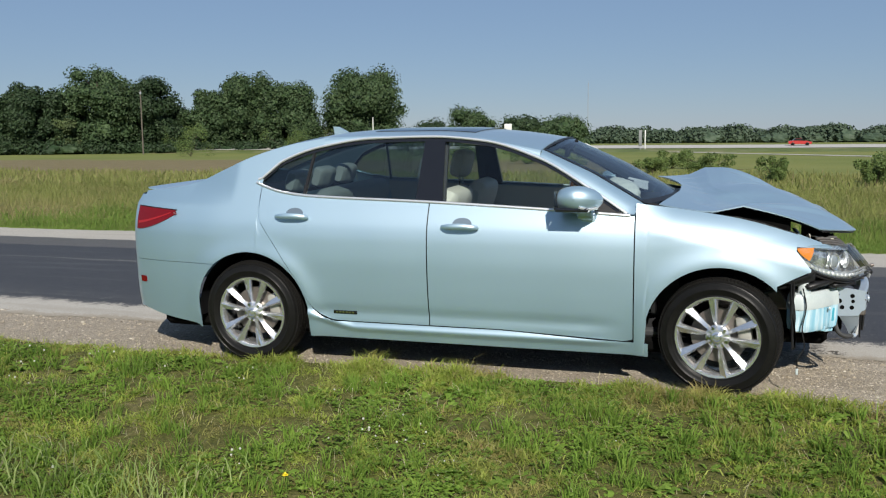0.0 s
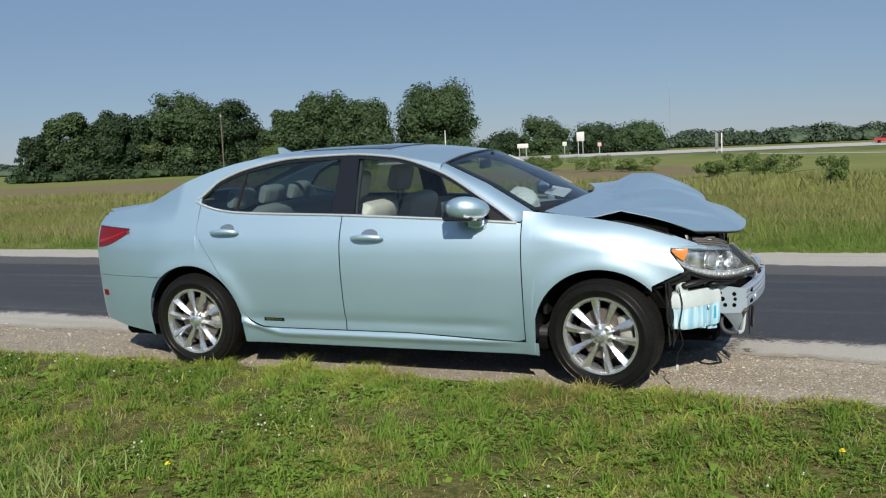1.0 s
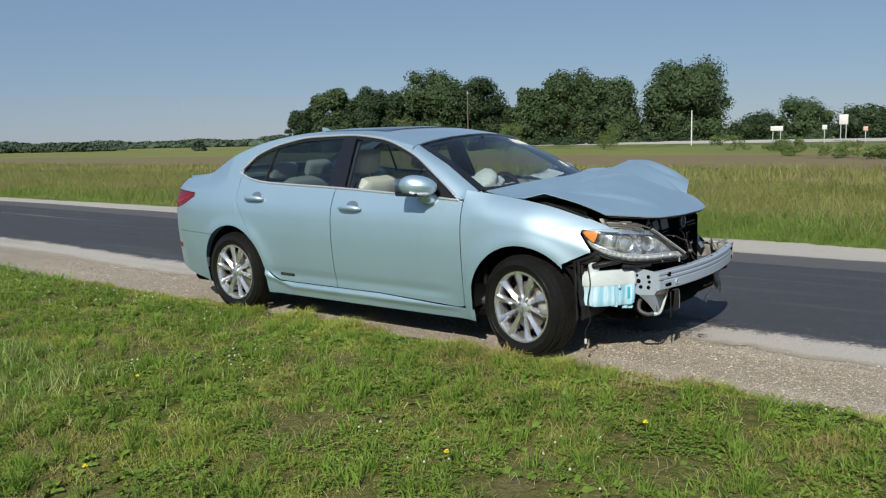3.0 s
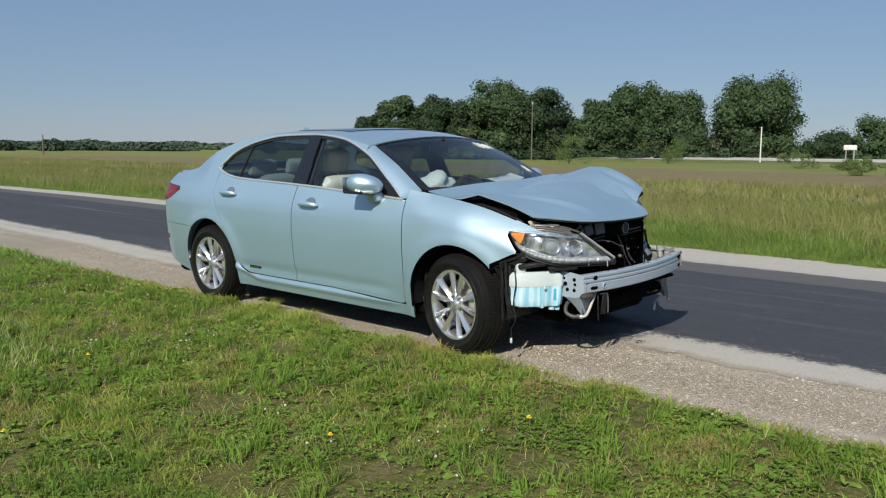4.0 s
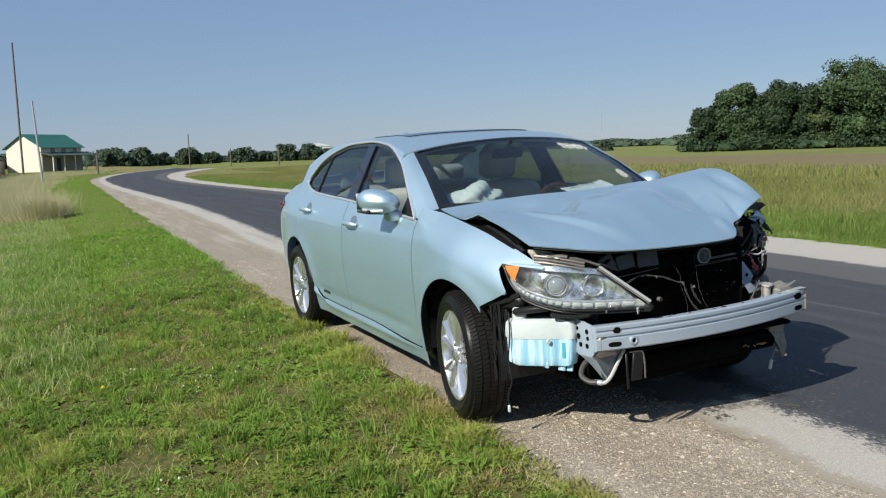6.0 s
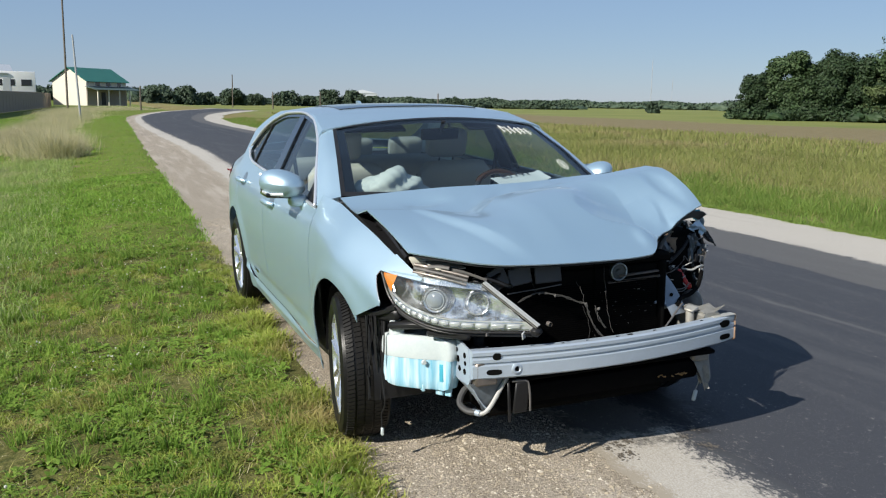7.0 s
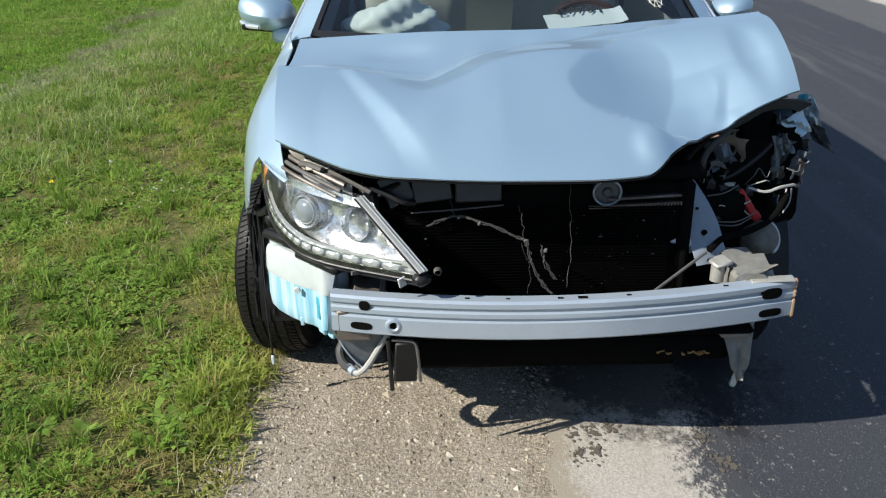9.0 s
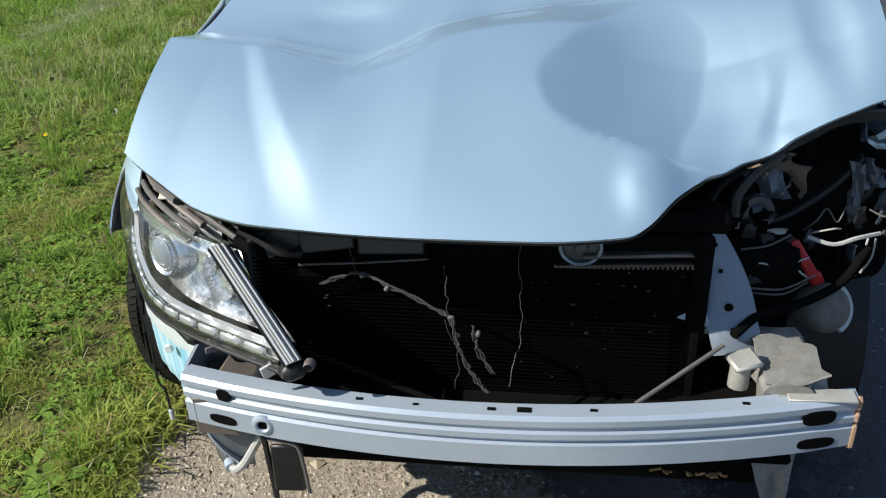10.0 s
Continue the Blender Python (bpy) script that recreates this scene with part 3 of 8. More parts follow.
# the sill flares out along a line that sweeps up to the rear arch
P[..., 1] -= 0.016 * np.exp(-(((P[..., 2] - (0.262 + 0.35 * np.clip(-0.72 - P[..., 0], 0, 1) ** 1.2)) / 0.022) ** 2)) * np.clip((0.95 - P[..., 0]) / 0.2, 0, 1)
sill = panel(P)
xs = np.unique(np.r_[np.linspace(-2.295, -1.80, 18), spaced(-1.802, -1.018, 46), -1.3565, -1.3555])
LOW = curve([-2.36, -2.30, -2.07, -1.86, -1.80], [0.33, 0.30, 0.25, 0.225, 0.22])
q_lo = np.where(xs < -1.802, LOW(xs), arch(xs, -1.41, base=0.205))
q_hi = np.where(xs < -1.356, np.minimum(TAIL(xs), 9), DOOR_BACK(xs) - 0.006)
inside = xs < -1.356
xu = np.linspace(-2.295, -1.3565, 48)
quarter = panel(side(xu, np.maximum(0.632, arch(xu, -1.41)), TAIL(xu), 34))
xl = np.unique(np.r_[np.linspace(-2.295, -1.802, 14), spaced(-1.802, -1.663, 16)])
bumper_side = panel(side(xl, np.where(xl < -1.802, LOW(xl), np.minimum(arch(xl, -1.41), 0.626)), np.full_like(xl, 0.6285), 18))
quarter2 = panel(side(xs[~inside], q_lo[~inside], np.maximum(q_hi[~inside], q_lo[~inside] + 0.004), 20))
xs = np.linspace(-1.42, -0.95, 24)
c_pillar = panel(side(xs, np.where(xs < -1.36, TAIL(xs) * 0.0 + np.interp(xs, [-1.45, -1.36], [1.10, 1.172]), WTOP(xs) + 0.006), TAIL(xs), 10, 0.0015))
xs = spaced(0.962, 1.70, 52)
f_lo = np.where(xs < 1.02, 0.198, arch(xs, 1.41))
fender = panel(side(xs, f_lo, FTOP(xs), 34))
xs = np.linspace(1.70, 1.79, 8)
fender_b = panel(side(xs, np.interp(xs, [1.66, 1.85], [0.60, 0.69]), FTOP(xs), 20))
xs = np.linspace(1.79, 1.865, 8)
fender_c = panel(side(xs, np.interp(xs, [1.66, 1.85, 1.88], [0.60, 0.69, 0.692]), np.interp(xs, [1.79, 1.87], [0.80, 0.70]), 8))
xs = np.linspace(1.79, 1.965, 12)
fender_d = panel(side(xs, np.interp(xs, [1.79, 1.97], [0.822, 0.802]), FTOP(xs) + 0.004, 8))
FENDER = joined(fender, fender_b, fender_c, fender_d)
for s, name in ((1, ""), (-1, "")):
    f = (lambda p: p) if s > 0 else mirrored
    d = part("front_door", f(front_door), PAINT, car)
    part("rear_door", f(rear_door), PAINT, car)
    part("sill", f(sill), PAINT, car)
    part("quarter_panel", f(joined(quarter, quarter2, c_pillar)), PAINT, car)
    part("bumper_corner", f(bumper_side), PAINT, car)
part("front_fender", FENDER, PAINT, car)

# the lining behind the panels closes the gaps and the wheel wells
def lining(x0, x1, lo, hi, n=20):
    xs = np.linspace(x0, x1, n)
    P = side(xs, np.full_like(xs, lo), hi(xs), 10, -0.05)
    return sheet(P)


for f in (lambda p: p, mirrored):
    part("door_lining", f(lining(-1.05, 1.0, 0.2, lambda x: BELT(x) - 0.02)), TRIM_DARK, car)
    for h in HUBS:
        a = np.linspace(-0.12, math.pi + 0.12, 26)
        r = 0.40
        w = np.linspace(0, 1, 5)
        P = np.stack([np.repeat((h - r * np.cos(a))[:, None], 5, 1), -0.835 + 0.40 * np.repeat(w[None], 26, 0), np.repeat((0.325 + r * np.sin(a))[:, None], 5, 1)], -1)
        back = lathe([(0.40, -0.44), (0.02, -0.44)], 24)
        back = [(v[0] + h, v[1], max(v[2] + 0.325, 0.2)) for v in back[0]], back[1]
        part("wheel_arch_liner", f(joined(sheet(P), back)), BLACK, car)
part("underbody", joined(block((-0.35, 0, 0.23), (3.6, 1.5, 0.10), bevel=0.03), block((1.45, 0, 0.30), (1.1, 0.85, 0.2), bevel=0.03)), DARK, car)

# ---- the car: roof, glass ----
ROOF = curve([-2.46, -2.15, -1.95, -1.75, -1.45, -1.05, -0.65, -0.25, 0.1, 0.40], [1.062, 1.095, 1.135, 1.225, 1.355, 1.437, 1.463, 1.462, 1.437, 1.392])


def across(x, v, edge, crown, power=2.6):
    """A point over the car's back at x, v from -1 (right) to 1."""
    e = edge(x)
    w = half_width(x, e)
    return np.stack([x + 0 * v, w * v, e + (crown(x) - e) * (1 - np.abs(v) ** power)], -1)


def roof_edge(x):
    x = np.asarray(x, float)
    return np.where(x < -0.95, TAIL(x), np.interp(x, [-0.95, -0.65, -0.28, 0.05, 0.40], [1.418, 1.428, 1.430, 1.408, 1.335]))


v = np.linspace(-1, 1, 41)
X, V = np.meshgrid(np.linspace(-1.02, 0.40, 40), v, indexing="ij")
bow = 0.05 * (1 - V ** 2) * np.clip((X - 0.0) / 0.4, 0, 1)
P = across(X, V, roof_edge, ROOF)
P[..., 0] += bow
part("roof", panel(P, 0.012), PAINT, car)
xs = np.linspace(-0.98, 0.40, 40)
lo, hi = side(xs, WTOP(xs) + 0.006, WTOP(xs) + 0.006, 2)[:, 0], across(xs, -1 + 0 * xs, roof_edge, ROOF)
w = np.linspace(0, 1, 5)[None, :, None]
rail_p = panel(lo[:, None] * (1 - w) + hi[:, None] * w + np.array([0, -1, 0.3]) * 0.006 * np.sin(w * math.pi), 0.008)
# front pillar: between the side window and the windscreen
t = np.linspace(0, 1, 24)
px = 0.40 + t * 0.55
outer = np.stack([px, -half_width(np.minimum(px, 0.92), np.interp(px, [0.4, 0.92, 0.95], [1.285, 1.0, 0.985])), np.maximum(WTOP(np.minimum(px, 0.92)) + 0.008, 0.985)], -1)
SCREEN_EDGE = np.stack([0.40 + t * 0.60, -(0.610 + t * 0.125), np.interp(t, [0, 0.5, 1], [1.338, 1.205, 1.035])], -1)
pillar_p = panel(outer[:, None] * (1 - w) + SCREEN_EDGE[:, None] * w + np.array([0.2, -0.8, 0.5]) * 0.014 * np.sin(w * math.pi), 0.02)
for f in (lambda p: p, mirrored):
    part("roof_rail", f(rail_p), PAINT, car)
    part("front_pillar", f(pillar_p), PAINT, car)
# windscreen
R, V = np.meshgrid(np.linspace(0, 1, 20), np.linspace(-1, 1, 33), indexing="ij")
ex, ey, ez = (np.interp(R, t, SCREEN_EDGE[:, k]) for k in range(3))
bowx = (1 - V ** 2) * (0.06 + 0.12 * R)
P = np.stack([ex + bowx, -ey * V, ez + (1 - V ** 2) * (0.055 * (1 - R) - 0.005 * R)], -1)
SCREEN = P
glass = part("windscreen", sheet(P), GLASS_SCREEN, car, "raked windscreen with dark border and marker writing")
O = P + np.array([0.002, 0, 0.003])
bands = [np.stack([O[:, 0], 0.55 * O[:, 0] + 0.45 * O[:, 1]], 1), np.stack([0.55 * O[:, 32] + 0.45 * O[:, 31], O[:, 32]], 1), np.stack([O[0], 0.6 * O[0] + 0.4 * O[1]], 0), O[18:20]]
part("screen_surround", joined(*[sheet(q) for q in bands]), BLACK, glass)
# rear screen and boot
X, V = np.meshgrid(np.linspace(-1.86, -1.02, 24), np.linspace(-0.93, 0.93, 25), indexing="ij")
part("rear_screen", sheet(across(X, V, TAIL, ROOF) + np.array([0, 0, -0.004])), GLASS_DARK, car)
for s in (-1, 1):
    X, V = np.meshgrid(np.linspace(-2.33, -1.02, 36), np.linspace(0.93, 1.0, 4) * s, indexing="ij")
    part("rear_screen_rail", sheet(across(X, V, TAIL, ROOF)), PAINT, car)
X, V = np.meshgrid(np.linspace(-2.335, -1.86, 20), np.linspace(-0.93, 0.93, 31), indexing="ij")
P = across(X, V, TAIL, ROOF)
P[..., 2] += 0.020 * np.clip((-2.22 - P[..., 0]) / 0.11, 0, 1) ** 1.5
part("boot_lid", panel(P, 0.01), PAINT, car)
# rear bumper and tail
a0 = radians(4.4)
a = np.linspace(-math.pi / 2 + a0, math.pi / 2 - a0, 44)
bx, by = -2.30 - 0.20 * (np.cos(a) - math.sin(a0)), 0.77 * np.sin(a) / math.cos(a0)
zz = np.linspace(0, 1, 14)
Z = 0.30 + zz[None] * (0.75 + 0.0 * by[:, None])
tuck = 1 - 0.05 * (1 - np.clip(zz / 0.35, 0, 1)) ** 2 - 0.05 * np.clip((zz - 0.8) / 0.2, 0, 1) ** 2
flare = 0.02 * np.clip((0.62 - Z) / 0.2, 0, 1) * (1 - np.abs(by[:, None] / 0.77) ** 10)
P = np.stack([-2.292 - flare + (bx[:, None] + 2.30) * tuck[None], by[:, None] / 0.77 * (half_width(-2.292, Z) + 0.001), Z], -1)
part("rear_bumper", sheet(P), PAINT, car)


def tail_lamp(x0=-2.292, x1=-1.950, out=0.006, thick=0.03):
    xs = np.linspace(x0, x1, 24)
    k = (xs + 2.292) / 0.342
    k = np.clip(k, 0, 1)
    hi = 0.982 - 0.018 * k - 0.03 * np.clip((k - 0.94) / 0.06, 0, 1) ** 2
    return panel(side(xs, 0.832 + 0.112 * k ** 1.7, hi, 10, out), thick)


def side_marker():
    xs = np.linspace(-2.29, -2.24, 5)
    return panel(side(xs, 0.475 + 0 * xs, 0.515 + 0 * xs, 4, 0.006), 0.012)


for f in (lambda p: p, mirrored):
    lamp_r = part("tail_lamp", f(tail_lamp()), RED_LAMP, car, "red tail lamp")
    xs = np.linspace(-2.28, -2.0, 16)
    k = (xs + 2.292) / 0.342
    part("lamp_band", f(panel(side(xs, 0.868 + 0.095 * k ** 1.4, 0.884 + 0.082 * k ** 1.4, 3, 0.0075), 0.004)), RED_BRIGHT, lamp_r)
    line = side(np.linspace(-2.29, -1.955, 20), 0.983 - 0.018 * np.linspace(0, 1, 20), 0.983 - 0.018 * np.linspace(0, 1, 20), 2, 0.006)[:, 0]
    part("lamp_edge", f(tube(line, 0.004, 5)), BLACK, lamp_r)
    part("rear_reflector", f(side_marker()), RED_LAMP, car, "small red reflector")

# side windows, their black frames and bright strips
xs = np.linspace(-1.40, 0.90, 80)
lo, hi = BELT(xs), WTOP(xs) + 0.004
hi = np.maximum(hi, lo + 0.002)


def window(x0, x1, n=24):
    xs = np.linspace(x0, x1, n)
    return sheet(side(xs, BELT(xs) + 0.0, np.maximum(WTOP(xs) + 0.004, BELT(xs) + 0.002), 12, -0.016))


def pane_band(x0, x1, x2, x3, out, t=0.012):
    """An upright band across the side glass; x0..x1 at its foot, x2..x3 at its top."""
    rows = []
    for s in np.linspace(0, 1, 10):
        a, b = x0 * (1 - s) + x2 * s, x1 * (1 - s) + x3 * s
        xs = np.linspace(a, b, 4)
        z = BELT(xs) * (1 - s) + (WTOP(xs) + 0.002) * s
        rows.append(np.stack([xs, -half_width(xs, z) - out, z], -1))
    return panel(np.array(rows).transpose(1, 0, 2), t)


def edge_line(fn, x0, x1, n, out, dz=0.0):
    xs = np.linspace(x0, x1, n)
    z = fn(xs) + dz
    return np.stack([xs, -half_width(xs, z) - out, z], -1)


def ribbon(line, drop, t=0.006):
    """A strip that hangs from a line on the car's side."""
    low = line.copy()
    low[:, 2] -= drop
    low[:, 1] -= 0.5 * drop * (low[:, 2] > 1.0)
    return panel(np.stack([low, line], 1), t)


for f in (lambda p: p, mirrored):
    for n, a, b, g in (("front_window", -0.22, 0.90, GLASS), ("rear_window", -1.05, -0.24, GLASS_DARK), ("quarter_window", -1.36, -1.05, GLASS_DARK)):
        part(n, f(window(a, b)), g, car)
    part("centre_pillar", f(pane_band(-0.325, -0.155, -0.315, -0.19, -0.004)), BLACK_GLOSS, car, "gloss black door pillar")
    part("window_divider", f(pane_band(-1.068, -1.05, -1.045, -1.03, -0.006)), BLACK, car)
    part("mirror_corner", f(pane_band(0.69, 0.90, 0.70, 0.90, -0.006)), BLACK, car)
    part("window_frame", f(ribbon(edge_line(WTOP, -1.365, 0.88, 90, -0.004, 0.004), 0.024)), BLACK_GLOSS, car)
    part("bright_strip", f(tube(edge_line(WTOP, -1.388, 0.915, 90, 0.003, 0.008), 0.0085, 8)), SATIN, car)
    part("belt_strip", f(tube(edge_line(BELT, -1.395, 0.93, 70, 0.003, 0.004), 0.0085, 8)), SATIN, car)

# sunroof and fin
X, V = np.meshgrid(np.linspace(-0.72, -0.06, 14), np.linspace(-0.72, 0.72, 21), indexing="ij")
P = across(X, V, roof_edge, ROOF)
P[..., 2] += 0.004
P[..., 0] += 0.03 * (1 - V ** 2)
part("sunroof", panel(P, 0.006), SUNROOF, car, "dark glass sunroof")
fin = [(-1.18, 0.0), (-0.98, 0.0), (-1.06, 0.012), (-1.15, 0.06), (-1.19, 0.062)]
part("antenna_fin", slab(fin, 0.022, Matrix.Translation((0, -0.011, 1.418))), PAINT, car, "shark fin antenna")


def handle():
    bar = bent([(-0.105, -0.016, 0), (-0.06, -0.040, 0.004), (0.02, -0.044, 0.006), (0.085, -0.034, 0.002), (0.11, -0.012, -0.002)], 5)
    v, fs = tube(bar, [0.010 + 0.006 * math.sin(math.pi * k / (len(bar) - 1)) for k in range(len(bar))], 10)
    return [(p[0], p[1], p[2] * 1.15) for p in v], fs


def handle_cup():
    R, A = np.meshgrid(np.linspace(0, 1, 6), np.linspace(0, 2 * math.pi, 25), indexing="ij")
    return R, A


for f in (lambda p: p, mirrored):
    for x, z in ((-1.11, 0.942), (-0.035, 0.902)):
        y = -float(half_width(x, z))
        h = part("door_handle", f(moved(handle(), Matrix.Translation((x, y, z)))), PAINT, car)
        R, A = handle_cup()
        X, Z = x + 0.012 + 0.058 * R * np.cos(A), z + 0.018 + 0.034 * R * np.sin(A)
        P = np.stack([X, -half_width(X, Z) - 0.0015 + 0.0 * R, Z], -1)
        # flat disc on the door, coloured like the shaded hollow of a cup
        part("handle_recess", f(sheet(P[::-1])), RECESS_SHADE, h)

# door mirror
def mirror_shell():
    U, A = np.meshgrid(np.linspace(0, math.pi, 17), np.linspace(0, 2 * math.pi, 25), indexing="ij")
    c, s = np.cos(U), np.sin(U)
    X = 0.0 + 0.125 * s * np.cos(A) * (1 - 0.15 * c)
    X = np.where(X < -0.09, -0.09 - 0.35 * (-0.09 - X), X)
    Y = -0.125 * c
    Z = 0.066 * s ** 0.85 * np.sin(A) * (1 + 0.10 * c) + 0.012 * c
    X = X - 0.05 * np.clip(-Y, 0, 1) ** 1.0
    return sheet(np.stack([X, Y, Z], -1), False)


MIRROR = Matrix.Translation((0.655, -0.952, 1.076)) @ Matrix.Diagonal((1.08, 0.92, 1.12, 1))
for f in (lambda p: p, lambda p: moved(mirrored(p), Matrix.Translation((0.68, 0.89, 1.05)) @ Matrix.Scale(0.74, 4) @ Matrix.Translation((-0.68, -0.90, -1.05)))):
    mirror = part("door_mirror", f(moved(mirror_shell(), MIRROR)), PAINT, car)
    part("mirror_arm", f(moved(joined(block((0.035, 0.075, -0.075), (0.085, 0.10, 0.055), bevel=0.02, segs=3), block((0.045, 0.125, -0.105), (0.085, 0.07, 0.075), bevel=0.02, segs=3)), MIRROR)), PAINT, mirror)
    part("mirror_base", f(moved(block((-0.02, -0.01, -0.050), (0.17, 0.19, 0.022), pose(0, 0, 0, -4, 0, 0), 0.009, 2), MIRROR)), BLACK_GLOSS, mirror)
    part("turn_lamp", f(moved(tube(bent([(0.02, -0.115, -0.030), (0.06, -0.08, -0.040), (0.10, -0.02, -0.040)], 4), 0.007, 6), MIRROR)), REFLECTOR, mirror)
    part("mirror_glass", f(moved(sheet(np.array([[(-0.108, y, z) for z in (-0.045, 0.045)] for y in (-0.10, 0.09)])), MIRROR)), CHROME, mirror)
# badge by the rear wheel
xs = np.linspace(-0.855, -0.70, 4)
badge = part("door_badge", panel(side(xs, 0.345 + 0 * xs, 0.366 + 0 * xs, 3, 0.003), 0.004), BLACK_GLOSS, car, "small dark badge with bright marks")
for k in range(6):
    x = np.array([-0.838 + k * 0.021, -0.838 + k * 0.021 + 0.013])
    part("badge_mark", panel(side(x, 0.350 + 0 * x, 0.361 + 0 * x, 2, 0.005), 0.002), CHROME, badge)

# ---- the car: wheels ----
def tyre():
    prof = [(0.222, 0.085), (0.230, 0.096), (0.234, 0.0985), (0.237, 0.097), (0.250, 0.104), (0.264, 0.1065), (0.266, 0.1085), (0.270, 0.1085), (0.272, 0.1065), (0.288, 0.104), (0.300, 0.0995), (0.302, 0.101), (0.306, 0.099), (0.308, 0.094), (0.318, 0.080), (0.3235, 0.060), (0.325, 0.0)]
    prof = prof + [(r, -h) for r, h in reversed(prof[:-1])]
    return lathe(prof, 64)


def tread():
    """Blocks round the tyre, in ribs with slanted grooves between them."""
    v, fs = [], []
    for row, (y0, y1, lean) in enumerate(((-0.086, -0.055, 0.5), (-0.045, -0.016, 0.25), (-0.008, 0.022, -0.25), (0.031, 0.058, 0.25), (0.066, 0.088, -0.5))):
        n = 104 if row in (0, 4) else 90
        for k in range(n):
            a0, a1 = 2 * math.pi * k / n, 2 * math.pi * (k + (0.70 if row in (0, 4) else 0.86)) / n
            i = len(v)
            for r in (0.314, 0.3285):
                drop = 0.008 if row in (0, 4) else 0.0
                for y, a in ((y0, a0), (y1, a0 + lean * 0.06), (y1, a1 + lean * 0.06), (y0, a1)):
                    rr = r - (drop if (row == 0 and y == y0) or (row == 4 and y == y1) else 0)
                    v.append((rr * math.cos(a), y, rr * math.sin(a)))
            fs += [(i + 4, i + 5, i + 6, i + 7), (i, i + 1, i + 5, i + 4), (i + 1, i + 2, i + 6, i + 5), (i + 2, i + 3, i + 7, i + 6), (i + 3, i, i + 4, i + 7)]
    return v, fs, False


def rim():
    return lathe([(0.222, 0.10), (0.215, 0.04), (0.20, -0.04), (0.205, -0.082), (0.214, -0.094), (0.226, -0.096), (0.230, -0.088), (0.228, -0.078)], 64)


def spoke(lean):
    """One blade from hub to rim, ridged along its middle; it faces -y."""
    rows = []
    for s in np.linspace(0, 1, 9):
        r = 0.035 + s * 0.180
        wid = 0.0105 + 0.0185 * s ** 1.2
        side_off = lean * (0.009 + 0.052 * s ** 0.9)
        y = -0.070 - 0.010 * math.sin(s * 2.2) - 0.012 * s
        rows.append([(side_off - wid, y + 0.020, r), (side_off - wid * 0.92, y + 0.006, r), (side_off - lean * 0.35 * wid, y - 0.009, r), (side_off + wid * 0.92, y + 0.006, r), (side_off + wid, y + 0.020, r), (side_off, y + 0.03, r)])
    return sheet(np.array(rows), True)


TREAD = mat("dusty_tread", (0.007, 0.0068, 0.0064), (0.015, 0.014, 0.0128), rough=0.55, scale=30, bumps=0.2, spec=0.2)


def wheel(m, f):
    tyre_ob = part("wheel", f(moved(tyre(), m)), RUBBER, car, "alloy wheel with ten spokes and a black tyre")
    tr = tread()
    part("tread", mesh("tread", *f(moved(tr, m)), False), TREAD, tyre_ob)
    part("rim", f(moved(rim(), m)), ALLOY, tyre_ob)
    for k in range(5):
        for lean in (-1, 1):
            turn = pose(0, 0, 0, 0, 72 * k + 8, 0)
            part("spoke", f(moved(moved(spoke(lean), turn), m)), ALLOY, tyre_ob)
        turn = pose(0, 0, 0, 0, 72 * k + 44, 0)
        nut = lathe([(0.0115, -0.06), (0.0115, -0.078), (0.008, -0.083), (0.0, -0.083)], 6)
        nut = [(v[0], v[1], v[2] + 0.052) for v in nut[0]], nut[1]
        part("wheel_nut", f(moved(moved(nut, turn), m)), CHROME, tyre_ob)
    part("hub", f(moved(lathe([(0.066, -0.03), (0.066, -0.066), (0.058, -0.072), (0.032, -0.074), (0.031, -0.092), (0.024, -0.096), (0.0, -0.097)], 32), m)), ALLOY, tyre_ob)
    ring = lathe([(0.0175, -0.0972), (0.0205, -0.0985), (0.0225, -0.0972)], 24)
    part("hub_emblem", f(moved(ring, m)), CHROME, tyre_ob)
    part("brake_disc", f(moved(lathe([(0.152, 0.0), (0.152, -0.022), (0.07, -0.022), (0.06, -0.03), (0.0, -0.03)], 40), m)), ALLOY_DARK, tyre_ob)
    part("brake_caliper", f(moved(block((0.135, -0.022, 0.03), (0.075, 0.06, 0.17), pose(0, 0, 0, 0, -10, 0), 0.015, 2), m)), STEEL_WORN, tyre_ob)


# the front wheels are steered to the right
for x in HUBS:
    steer = -9.0 * (x > 0)
    wheel(Matrix.Translation((x - 0.0012 * steer, -0.79, 0.326)) @ pose(0, 0, 0, 0, 0, steer), lambda p: p)
    wheel(Matrix.Translation((x + 0.0012 * steer, -0.79, 0.326)) @ pose(0, 0, 0, 0, 0, -steer), mirrored)

# ---- the car: buckled bonnet ----
B_REAR_X = curve([-0.76, -0.37, -0.24, 0.05, 0.3, 0.55, 0.8], [1.08, 1.165, 1.18, 1.18, 1.15, 1.08, 1.0])
B_REAR_Z = curve([-0.76, -0.37, -0.24, 0.05, 0.3, 0.55, 0.8], [1.040, 1.072, 1.078, 1.080, 1.085, 1.092, 1.09])
B_FOLD_X = curve([-0.76, -0.57, -0.42, -0.31, -0.22, -0.12, 0.05, 0.3, 0.55, 0.8], [1.52, 1.54, 1.60, 1.630, 1.555, 1.465, 1.385, 1.35, 1.34, 1.325])
B_FOLD_Z = curve([-0.76, -0.57, -0.42, -0.31, -0.22, -0.12, 0.05, 0.3, 0.55, 0.8], [1.036, 1.026, 1.010, 1.000, 1.016, 1.042, 1.060, 1.088, 1.125, 1.154])
